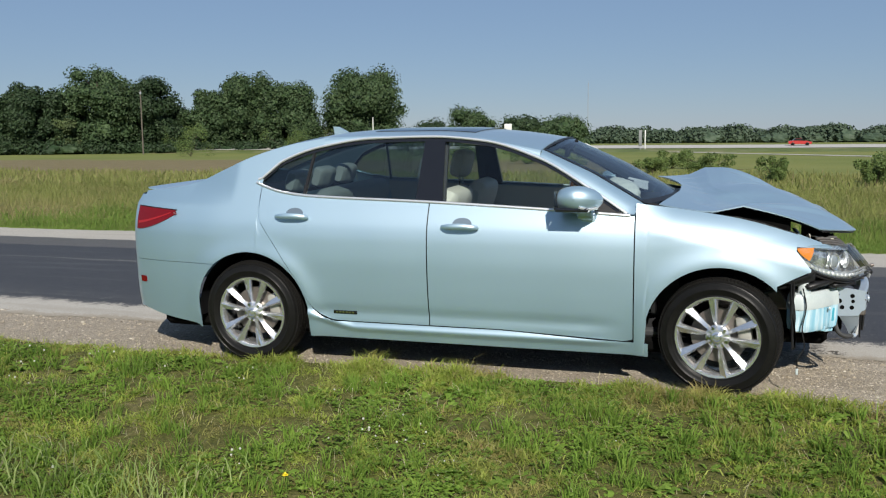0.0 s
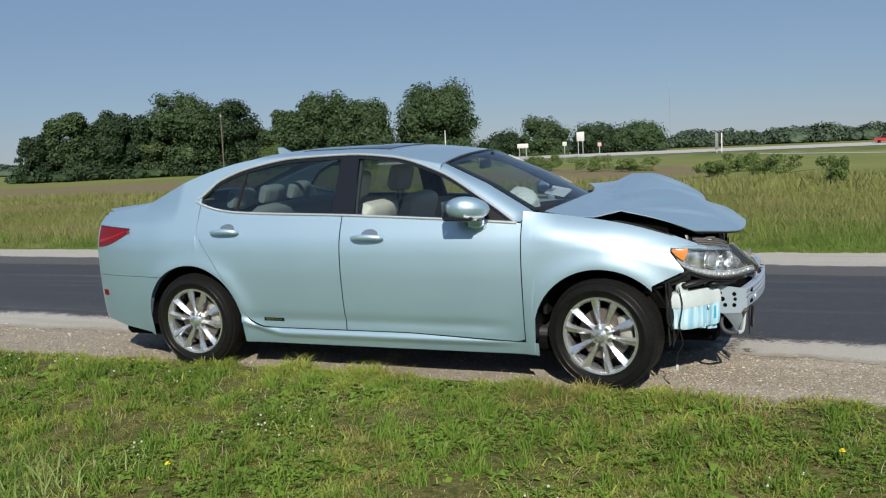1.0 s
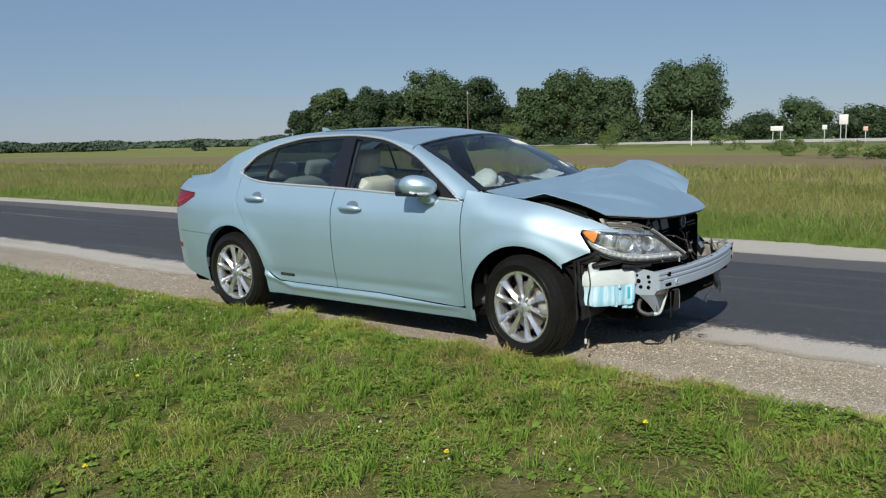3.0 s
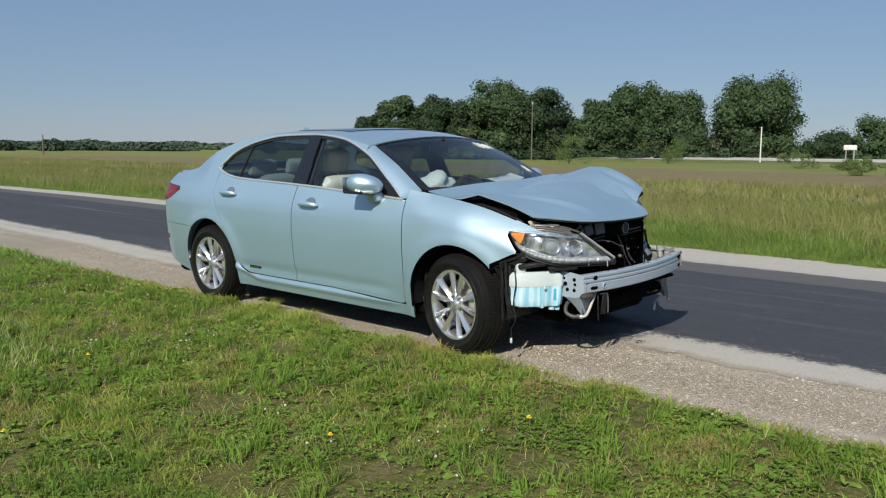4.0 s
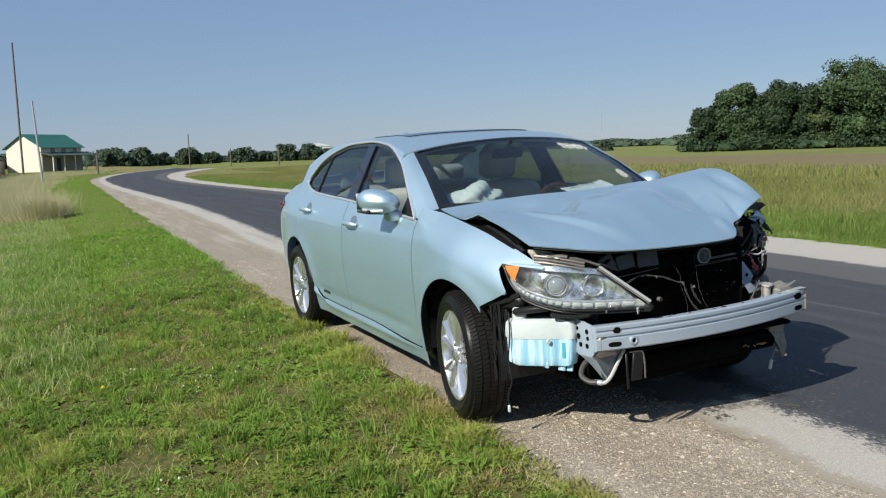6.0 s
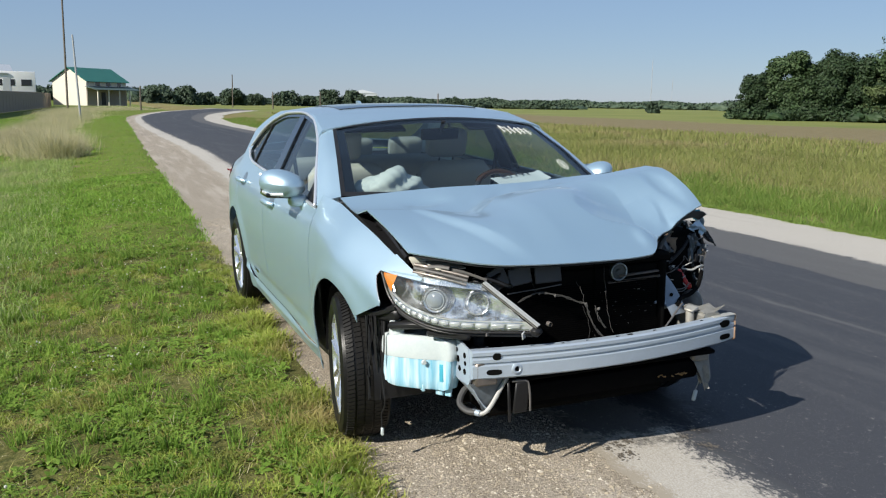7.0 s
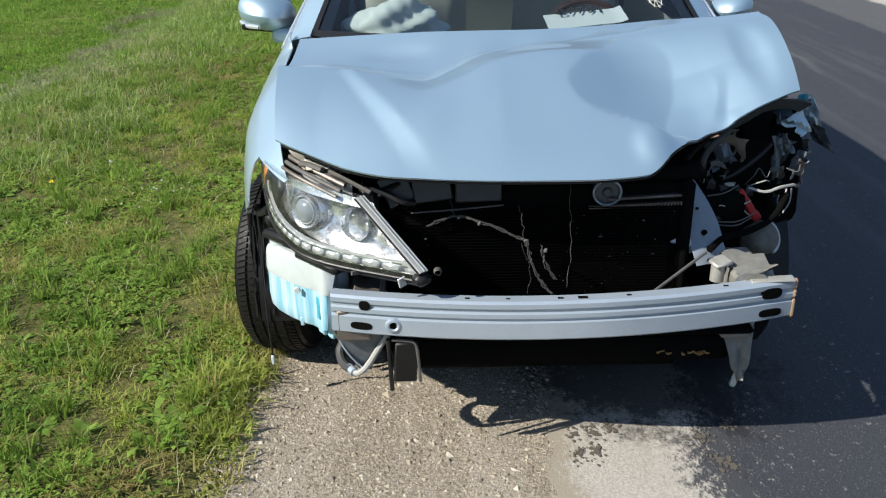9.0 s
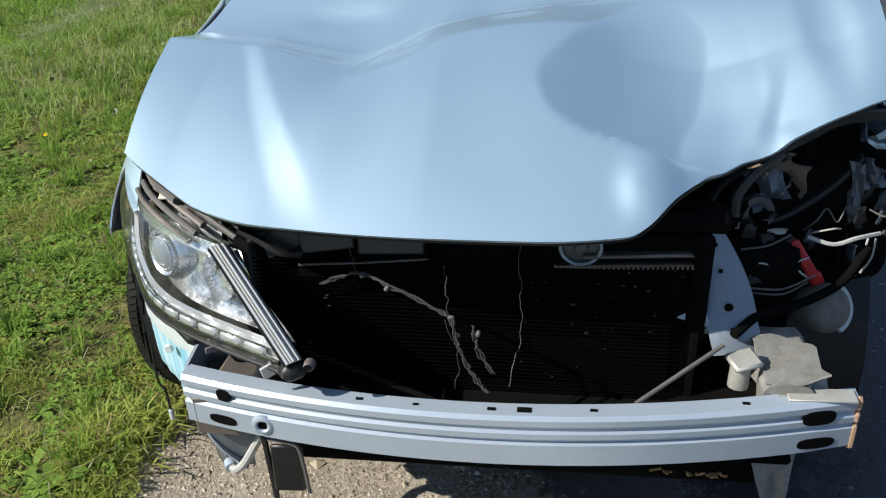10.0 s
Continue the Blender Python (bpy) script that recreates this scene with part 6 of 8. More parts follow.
edge_i = bent([(1.80, 0.535, 0.885), (1.79, 0.585, 0.912), (1.77, 0.640, 0.935), (1.755, 0.712, 0.940), (1.74, 0.755, 0.925)], 5)
part("bonnet_flange", panel(np.stack([np.array([tuple(p) for p in edge_o]), np.array([tuple(p) for p in edge_i])], 1), 0.006), FLANGE, hood, "dark bent inner flange of the bonnet")
part("corner_tube", tube(bent([(1.86, 0.455, 0.775), (1.86, 0.455, 0.82), (1.85, 0.485, 0.865), (1.83, 0.53, 0.895)], 5), 0.010, 8), FLANGE, car)
# dark plate added and sized to block sun passing behind the beam
part("air_guide", block((2.02, 0.08, 0.425), (0.28, 0.94, 0.02), pose(0, 0, 0, 0, 6, 0), 0.008), DARK, car)
for k, (y, z) in enumerate(((0.512, 0.845), (0.525, 0.815), (0.72, 0.82), (0.765, 0.78), (0.77, 0.698))):
    part("corner_bolt", moved(lathe([(0.0, 0.006), (0.004, 0.006), (0.006, 0.002), (0.006, -0.006)], 8, "x"), Matrix.Translation((1.808 if k < 2 else 1.77, y, z))), ALLOY_DARK, car)
for k, pts in enumerate(([(1.80, 0.60, 0.715), (1.82, 0.615, 0.75), (1.80, 0.635, 0.765), (1.81, 0.655, 0.74), (1.80, 0.67, 0.77)], [(1.82, 0.61, 0.72), (1.84, 0.64, 0.74), (1.82, 0.66, 0.73)], [(1.80, 0.715, 0.765), (1.82, 0.74, 0.76), (1.80, 0.755, 0.775)], [(1.86, 0.46, 0.655), (1.88, 0.51, 0.68), (1.87, 0.545, 0.665), (1.86, 0.60, 0.685)])):
    part("torn_wire", tube(bent(pts, 5), 0.0018, 5), (WIRE_G, WIRE_W, WIRE_G, LAMP_GREY)[k], car)

rng = random.Random(11)
SCRAPS = (ALLOY_DARK, BLACK, DARK, BLACK, BLACK, DARK, BLACK, DARK, STEEL_DULL, BLACK, ALLOY_DARK, STEEL_DULL, BLACK)
for k in range(90):
    y = rng.uniform(0.44, 0.80)
    z = rng.uniform(0.62, 0.90)
    x = 1.88 - 0.35 * max(0, y - 0.5) - 0.25 * max(0, z - 0.75) + rng.uniform(-0.08, 0.0)
    if 0.575 < y < 0.69 and 0.73 < z:
        continue
    m = Matrix.Translation((x, y, z)) @ pose(0, 0, 0, rng.uniform(0, 360), rng.uniform(50, 130), rng.uniform(-60, 60))
    part("metal_scrap", moved(shard(rng, rng.uniform(0.008, 0.030)), m), SCRAPS[k % len(SCRAPS)], car)
# unseen block added to keep sun from leaking through the bay
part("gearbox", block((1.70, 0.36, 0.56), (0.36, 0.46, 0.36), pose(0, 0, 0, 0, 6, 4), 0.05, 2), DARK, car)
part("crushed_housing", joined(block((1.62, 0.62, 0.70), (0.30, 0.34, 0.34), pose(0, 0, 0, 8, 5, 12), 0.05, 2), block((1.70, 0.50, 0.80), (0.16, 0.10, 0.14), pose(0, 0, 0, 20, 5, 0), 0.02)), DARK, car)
hang = part("hanging_stay", joined(block((2.085, 0.525, 0.385), (0.03, 0.085, 0.06), pose(0, 0, 0, -4, 0, 0), 0.008), crumpled(((0.485, 0.395), (0.585, 0.40), (0.558, 0.235), (0.535, 0.228)), 2.085, 0.010, 21, 0.05), crumpled(((0.50, 0.38), (0.575, 0.385), (0.556, 0.26), (0.53, 0.25)), 2.055, 0.010, 22, 0.06)), CREAM_METAL, car, "hanging cream stay")
part("stay_clip", block((1.995, 0.575, 0.155), (0.014, 0.018, 0.05), pose(0, 0, 0, -14, 0, 0), 0.004), WHITE_PLASTIC, hang)
part("stay_wire", tube([(2.05, 0.555, 0.25), (1.995, 0.575, 0.17)], 0.002, 5), WIRE_W, hang)
for k in range(7):
    part("dry_leaf", moved(shard(rng, rng.uniform(0.007, 0.015)), Matrix.Translation((2.085 + rng.uniform(-0.012, 0.004), 0.34 + 0.021 * k + rng.uniform(-0.012, 0.012), 0.302 + rng.uniform(0, 0.008))) @ pose(0, 0, 0, rng.uniform(-30, 30), rng.uniform(-30, 30), 30 * k)), LEAFY, car)

# ---- the car: cabin ----
part("cabin_floor", block((-0.2, 0, 0.30), (2.6, 1.5, 0.06), bevel=0.02), TRIM_DARK, car)
X, V = np.meshgrid(np.linspace(-1.05, 0.38, 14), np.linspace(-0.97, 0.97, 17), indexing="ij")
part("headliner", sheet((across(X, V, roof_edge, ROOF) - np.array([0, 0, 0.035]))[:, ::-1]), LINER, car)
rows = []
for x, z, drop in ((1.14, 0.985, 0.02), (1.0, 0.990, 0.02), (0.86, 0.985, 0.02), (0.74, 0.975, 0.03), (0.64, 0.94, 0.05), (0.60, 0.86, 0.05), (0.62, 0.70, 0.03), (0.66, 0.52, 0.0)):
    rows.append([(x - 0.02 * (1 - abs(v) ** 2), 0.76 * v, z - drop * abs(v) ** 4 + 0.02 * math.exp(-(((v - 0.48) / 0.22) ** 2)) * (z > 0.9)) for v in np.linspace(-1, 1, 31)])
part("dashboard", panel(np.array(rows)[:, ::-1], 0.02), TRIM_DARK, car)
part("centre_console", joined(block((0.45, 0, 0.62), (0.5, 0.26, 0.5), pose(0, 0, 0, 0, 12, 0), 0.05, 2), block((-0.05, 0, 0.52), (0.6, 0.22, 0.34), None, 0.05, 2)), TRIM_DARK, car)
rest = bent([(0.0, y, z) for y, z in ((-0.16, 0.0), (-0.12, 0.11), (0, 0.155), (0.12, 0.11), (0.16, 0.0), (0.12, -0.11), (0, -0.155), (-0.12, -0.11), (-0.16, 0.0))], 5)
WHEEL = Matrix.Translation((0.50, 0.37, 0.93)) @ pose(0, 0, 0, 0, -24, 0)
steer = part("steering_wheel", moved(tube(rest, 0.016, 8, False), WHEEL), TRIM_DARK, car)
part("steering_hub", moved(joined(block((0.02, 0, -0.01), (0.06, 0.16, 0.13), None, 0.03, 2), block((0.01, 0, 0), (0.02, 0.32, 0.035), None, 0.01)), WHEEL), TRIM_DARK, steer)
part("wheel_rim_trim", moved(tube([p for p in rest if p.z > 0.09], 0.0175, 8), WHEEL), mat("wood_trim", (0.10, 0.045, 0.02), (0.06, 0.028, 0.014), rough=0.25, coat=0.6, scale=20), steer)


def cushion(w, d, h, puff=0.02, n=11):
    """A stuffed block, soft at its edges, seams along its length."""
    U, A = np.meshgrid(np.linspace(-1, 1, n), np.linspace(0, 2 * math.pi, 33), indexing="ij")
    c, s = np.cos(A), np.sin(A)
    r = (np.abs(c) ** 4 + np.abs(s) ** 4) ** -0.25
    k = (1 - np.abs(U) ** 5) ** 0.3
    X, Z = d / 2 * r * c * (0.80 + 0.20 * k), h / 2 * r * s * (0.55 + 0.45 * k)
    Z = Z + puff * np.where(s > 0, 1, 0) * (np.cos(U * math.pi * 1.5) * 0.3)
    v, fs = sheet(np.stack([X, w / 2 * U, Z], -1))
    m = 33
    return v, fs + [tuple(range(m)), tuple(range(len(v) - 1, len(v) - m - 1, -1))]


def front_seat(y):
    base = part("front_seat", moved(cushion(0.52, 0.54, 0.18), Matrix.Translation((0.02, y, 0.50)) @ pose(0, 0, 0, 0, -10, 0)), CREAM, car, "cream leather front seat")
    part("backrest", moved(cushion(0.50, 0.62, 0.16), Matrix.Translation((-0.29, y, 0.80)) @ pose(0, 0, 0, 0, 112, 0)), CREAM, base)
    part("headrest", moved(cushion(0.27, 0.19, 0.12), Matrix.Translation((-0.355, y, 1.205)) @ pose(0, 0, 0, 0, 105, 0)), CREAM, base)
    for s in (-0.05, 0.05):
        part("headrest_post", tube([(-0.37, y + s, 1.05), (-0.36, y + s, 1.14)], 0.007, 7), CHROME, base)
    part("seat_shell", moved(cushion(0.48, 0.56, 0.05), Matrix.Translation((-0.365, y, 0.80)) @ pose(0, 0, 0, 0, 112, 0)), TRIM_DARK, base)


front_seat(-0.37)
front_seat(0.37)
bench = part("rear_bench", moved(cushion(1.34, 0.52, 0.20), Matrix.Translation((-0.86, 0, 0.50)) @ pose(0, 0, 0, 0, -8, 0)), CREAM, car, "cream leather rear bench")
part("bench_back", moved(cushion(1.32, 0.62, 0.16), Matrix.Translation((-1.15, 0, 0.80)) @ pose(0, 0, 0, 0, 116, 0)), CREAM, bench)
for y in (-0.40, 0, 0.40):
    part("rear_headrest", moved(cushion(0.26, 0.14, 0.10), Matrix.Translation((-1.28, y, 1.13)) @ pose(0, 0, 0, 0, 108, 0)), CREAM, bench)
part("parcel_shelf", block((-1.55, 0, 1.055), (0.5, 1.2, 0.03), bevel=0.01), TRIM_DARK, car)
for f in (lambda p: p, mirrored):
    xs = np.linspace(-1.05, 0.85, 20)
    part("door_card", f(sheet(side(xs, np.full_like(xs, 0.35), BELT(xs) - 0.01, 8, -0.10)[::-1])), CREAM if f is mirrored else TRIM_DARK, car)
    part("pillar_trim", f(pane_band(-0.33, -0.15, -0.32, -0.18, -0.045, 0.02)), TRIM_DARK, car)
part("inside_mirror", joined(block((0.46, 0.0, 1.30), (0.03, 0.24, 0.065), pose(0, 0, 0, 0, 12, 6), 0.014, 2), tube([(0.52, 0, 1.375), (0.47, 0, 1.31)], 0.012, 8)), BLACK, car)
for y in (-0.37, 0.37):
    part("sun_visor", block((0.36, y, 1.345), (0.15, 0.36, 0.02), pose(0, 0, 0, 0, 16, 0), 0.008), TRIM_DARK, car)
belt = [(-0.24, -0.70, 1.22), (-0.26, -0.66, 0.9), (-0.22, -0.64, 0.5)]
part("seat_belt", tube(belt, 0.014, 4), TRIM_DARK, car)
part("shoulder_belt", tube([(-0.24, 0.70, 1.22), (-0.26, 0.66, 0.9), (-0.22, 0.64, 0.5)], 0.014, 4), TRIM_DARK, car)


def airbag(w, d, h, seed):
    """A burst airbag, slack and creased."""
    U, A = np.meshgrid(np.linspace(0.001, math.pi - 0.001, 44), np.linspace(0, 2 * math.pi, 65), indexing="ij")
    X, Y, Z = np.sin(U) * np.cos(A), np.cos(U), np.sin(U) * np.sin(A)
    r = 1 + 0.10 * np.sin(5 * Y + 3 * X + seed) + 0.07 * np.sin(9 * Z - 6 * Y + seed) + 0.045 * np.abs(np.sin(9 * X + 8 * Y + 3 * np.sin(4 * Z))) + 0.02 * np.sin(21 * Y + 9 * Z)
    Z = np.where(Z < 0, Z * 0.4, Z) + 0.0
    return sheet(np.stack([X * d * r, Y * w * r, Z * h * r], -1))


part("passenger_airbag", moved(airbag(0.185, 0.12, 0.112, 1.0), Matrix.Translation((0.83, -0.42, 1.03)) @ pose(0, 0, 0, 0, 0, 8)), AIRBAG, car, "deflated white airbag lying on the dashboard")
part("driver_airbag", moved(airbag(0.16, 0.10, 0.06, 2.6), Matrix.Translation((0.44, 0.37, 0.90)) @ pose(0, 0, 0, 0, -60, 0)), AIRBAG, steer, "deflated white airbag")

# marks on the windscreen
def on_screen(r, v, out=0.005):
    i, j = r * (SCREEN.shape[0] - 1), (v + 1) / 2 * (SCREEN.shape[1] - 1)
    a, b = min(int(i), SCREEN.shape[0] - 2), min(int(j), SCREEN.shape[1] - 2)
    p = SCREEN[a, b] + (i - a) * (SCREEN[a + 1, b] - SCREEN[a, b]) + (j - b) * (SCREEN[a, b + 1] - SCREEN[a, b])
    return tuple(p + np.array([0.6, 0, 0.8]) * out)


for k in range(6):
    v0 = 0.53 + 0.055 * k
    r0 = 0.12 + 0.015 * (k % 2)
    strokes = ((0, 0, 0.115, 0.008), (0.04 * (k % 3), 0, 0.04, 0.040), (0.11, 0, 0.07, 0.037))
    part("marker_bar", joined(*[tube([on_screen(r0 + q[0], v0 + q[1]), on_screen(r0 + q[2], v0 + q[3])], 0.0026, 4) for q in strokes]), CHALK, glass)
for k in range(9):
    a = 2 * math.pi * k / 9
    part("star_crack", tube([on_screen(0.72, 0.80), on_screen(0.72 + 0.075 * math.sin(a), 0.80 + 0.045 * math.cos(a))], 0.0012, 4), CHALK, glass)
part("crack_ring", tube([on_screen(0.72 + 0.06 * math.sin(a), 0.80 + 0.036 * math.cos(a)) for a in np.linspace(0, 6.28, 20)], 0.0014, 4), CHALK, glass)

def screen_band(r0, r1, v0, v1, n, m):
    return sheet(np.array([[on_screen(r, v, -0.004) for v in np.linspace(v0, v1, m)] for r in np.linspace(r0, r1, n)]))


for band in ((0.0, 1.0, -1.0, -0.905, 24, 2), (0.0, 1.0, 0.905, 1.0, 24, 2), (0.0, 0.07, -0.905, 0.905, 2, 24)):
    part("dark_border", screen_band(*band), BLACK_GLOSS, glass, "black printed border of the windscreen")

# the blow has shifted and spread the whole nose a little
def smooth(v, a, b):
    k = np.clip((v - a) / (b - a), 0, 1)
    return k * k * (3 - 2 * k)


for ob in car.children_recursive:
    root = ob
    while root.parent is not car:
        root = root.parent
    if ob.type != "MESH" or root.name.startswith("wheel") or ob.data.name.startswith("radiator_fin"):
        continue
    co = np.empty(3 * len(ob.data.vertices), np.float32)
    ob.data.vertices.foreach_get("co", co)
    co = co.reshape(-1, 3)
    w = smooth(co[:, 0], 1.25, 1.88) * smooth(co[:, 1], -0.92, -0.58)
    if w.max() > 0:
        across = np.clip(co[:, 1] + 0.45, -0.2, 1.1)
        co[:, 0] += w * (0.022 - 0.012 * across)
        co[:, 1] += w * (0.062 * across - 0.007)
        co[:, 2] += 0.005 * w
        ob.data.vertices.foreach_set("co", co.ravel())
        ob.data.update()

# ---- a sheet of paper on the dashboard ----
note = empty("paper_sheet", CAR @ Matrix.Translation((0.89, 0.30, 1.070)) @ pose(0, 0, 0, 2, 13, 4), "white paper sheet with printed marks on the dashboard", "paper")
rows = [[(x, y, 0.006 * math.sin(9 * y) + 0.010 * (y > 0.12) * (y - 0.12) / 0.03) for y in np.linspace(-0.15, 0.15, 14)] for x in np.linspace(-0.07, 0.07, 5)]
part("leaf", panel(np.array(rows), 0.0012), PAPER, note)
letters = bpy.data.curves.new("print", "FONT")
letters.body, letters.size, letters.extrude = "B7791", 0.075, 0.0006
tmp = new("print", letters)
bpy.context.view_layer.update()
deps = bpy.context.evaluated_depsgraph_get()
print_mesh = bpy.data.meshes.new_from_object(tmp.evaluated_get(deps))
bpy.data.objects.remove(tmp)
print_mesh.transform(Matrix.Translation((-0.028, -0.105, 0.010)) @ pose(0, 0, 0, 0, 0, 90))
print_mesh.materials.clear()
part("printing", print_mesh, INK, note)

# ---- trees, bushes and woods ----
def leaf_mat(name, a, b, c):
    m, nodes, links, bs = node_mat(name)
    geo, vec = nodes.new("ShaderNodeNewGeometry"), coords(nodes, links)
    col = ramp(nodes, links, geo.outputs["Random Per Island"], [(0.0, a), (0.55, b), (1.0, c)])
    col = mix(nodes, links, mathn(nodes, links, "MULTIPLY", noise_tex(nodes, links, vec, 0.35, 3), 0.5), col, a)
    # noise patches paint the dark between leaf clumps into the colour
    col = mix(nodes, links, ramp(nodes, links, noise_tex(nodes, links, vec, 0.7, 5), [(0.40, (0.6,) * 3), (0.60, (0, 0, 0))]), col, tuple(0.6 * v for v in a))
    links.new(col, bs.inputs["Base Color"])
    bs.inputs["Roughness"].default_value, bs.inputs["Specular IOR Level"].default_value = 0.6, 0.25
    return m


LEAF = leaf_mat("leaves", (0.030, 0.057, 0.021), (0.055, 0.094, 0.034), (0.102, 0.142, 0.064))
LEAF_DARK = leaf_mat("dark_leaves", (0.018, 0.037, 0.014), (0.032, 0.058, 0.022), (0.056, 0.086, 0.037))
LEAF_PALE = leaf_mat("pale_leaves", (0.060, 0.085, 0.030), (0.090, 0.125, 0.045), (0.14, 0.17, 0.075))
# distance haze is put into these two leaf colours, paler and bluer
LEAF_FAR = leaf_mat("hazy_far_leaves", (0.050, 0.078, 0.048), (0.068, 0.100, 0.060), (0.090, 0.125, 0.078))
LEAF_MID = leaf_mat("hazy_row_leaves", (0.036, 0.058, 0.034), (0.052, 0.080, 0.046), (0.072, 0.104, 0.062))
LEAF_BUSH = leaf_mat("bush_leaves", (0.075, 0.125, 0.030), (0.125, 0.175, 0.048), (0.19, 0.225, 0.078))
BARK = mat("bark", (0.10, 0.075, 0.055), (0.055, 0.042, 0.032), rough=0.9, scale=3, bumps=0.6, bscale=12)
POLE_WOOD = mat("pole_wood", (0.13, 0.11, 0.09), (0.09, 0.075, 0.06), rough=0.85, scale=4, bumps=0.3, bscale=30)


def leaf_cloud(rng, blobs, count, size, name="crown"):
    """Small leaf sprays scattered through overlapping clumps; gaps stay between them."""
    w = np.array([b[3] * b[4] * b[5] for b in blobs]) ** 0.67
    pick = rng.choice(len(blobs), count, p=w / w.sum())
    B = np.array(blobs)[pick]
    d = rng.normal(size=(count, 3))
    d /= np.linalg.norm(d, axis=1, keepdims=True)
    c = B[:, :3] + d * B[:, 3:6] * rng.uniform(0.55, 1.30, (count, 1)) ** 0.8
    n = d + np.array([0, 0, 0.30]) + rng.normal(scale=0.55, size=(count, 3))
    n /= np.linalg.norm(n, axis=1, keepdims=True)
    a = np.cross(n, rng.normal(size=(count, 3)))
    a /= np.linalg.norm(a, axis=1, keepdims=True)
    b = np.cross(n, a)
    s = size * rng.uniform(0.5, 1.35, (count, 1))
    corners = [c + a * s, c + b * s * 0.62 + n * s * 0.25, c - a * s, c - b * s * 0.62 + n * s * 0.2]
    v = np.stack(corners, 1).reshape(-1, 3)
    return quick_mesh(name, v, np.arange(4 * count), np.full(count, 4))


def lumps(rng, blobs, scale, n=11, m=8):
    """Lumpy solid cores of the leaf clumps: vertices and quads."""
    A, U = np.meshgrid(np.linspace(0, 2 * math.pi, n, endpoint=False), np.linspace(0.04, math.pi - 0.04, m), indexing="ij")
    vs, fs = [], []
    for bx, by, bz, rx, ry, rz in blobs:
        ph = rng.uniform(0, 6.28, 4)
        k = scale * (1 + 0.17 * np.sin(3 * A + ph[0]) * np.sin(3 * U + ph[1]) + 0.12 * np.sin(5 * A + ph[2] + 4 * U) + 0.08 * np.sin(7 * U + ph[3]))
        g = np.stack([bx + rx * k * np.sin(U) * np.cos(A), by + ry * k * np.sin(U) * np.sin(A), bz + rz * k * np.cos(U)], -1)
        v, q = sheet(g.transpose(1, 0, 2), True)
        fs += [tuple(i + len(vs) for i in f) for f in q]
        vs += v
    return np.array(vs), np.array(fs)


def crown_mesh(rng, blobs, count, leaf, name="crown", core=0.57):
    cloud = leaf_cloud(rng, blobs, count, leaf, name)
    co = np.empty(3 * len(cloud.vertices))
    cloud.vertices.foreach_get("co", co)
    bpy.data.meshes.remove(cloud)
    co = co.reshape(-1, 3)
    vs, fs = lumps(rng, blobs, core)
    return quick_mesh(name, np.r_[vs, co], np.r_[fs.ravel(), len(vs) + np.arange(len(co))], np.full(len(fs) + len(co) // 4, 4), False)


def tree(x, y, r, top, seed, leaves, label, low=0.12, count=2600, leaf=0.34, name="tree", group="field trees"):
    rng = np.random.default_rng(seed)
    z0 = float(ground_z(x, y)) - 0.05
    h = top - z0
    t = empty(name, Matrix.Translation((x, y, z0)), label, "tree", group)
    lean = rng.normal(scale=0.03 * h, size=2)
    trunk = bent([(0, 0, 0), (lean[0] * 0.3, lean[1] * 0.3, h * 0.25), (lean[0], lean[1], h * 0.55), (lean[0] * 1.1, lean[1] * 1.1, h * 0.85)], 4)
    pieces = [tube(trunk, [0.035 * h * (1 - 0.9 * k / (len(trunk) - 1)) + 0.02 for k in range(len(trunk))], 8)]
    blobs = []
    for k in range(int(26 + r * 5)):
        u = rng.uniform(0, 1)
        z = h * (low + (0.92 - low) * u)
        spread = r * (0.42 + 0.58 * math.sin(math.pi * min(1, 0.22 + 0.70 * u))) * rng.uniform(0.85, 1.1)
        a = rng.uniform(0, 2 * math.pi)
        q = spread * math.sqrt(rng.uniform(0.0, 1)) * 0.82
        br = r * rng.uniform(0.18, 0.36)
        bx, by = lean[0] * u + q * math.cos(a), lean[1] * u + q * math.sin(a)
        blobs.append((bx, by, min(z, h - 0.55 * br), br, br, br * rng.uniform(0.7, 1.1)))
        if k % 4 == 0:
            j = min(len(trunk) - 2, int(u * 0.8 * len(trunk)))
            p = trunk[j]
            pieces.append(tube([p, p.lerp(Vector((bx, by, z)), 0.5) + Vector((0, 0, 0.04 * h)), (bx, by, z)], [0.010 * h + 0.01, 0.006 * h + 0.008, 0.01], 5))
    part("trunk", joined(*pieces), BARK, t)
    part("crown", crown_mesh(rng, blobs, count, leaf) if count > 600 else leaf_cloud(rng, blobs, count, leaf), leaves, t)
    return t


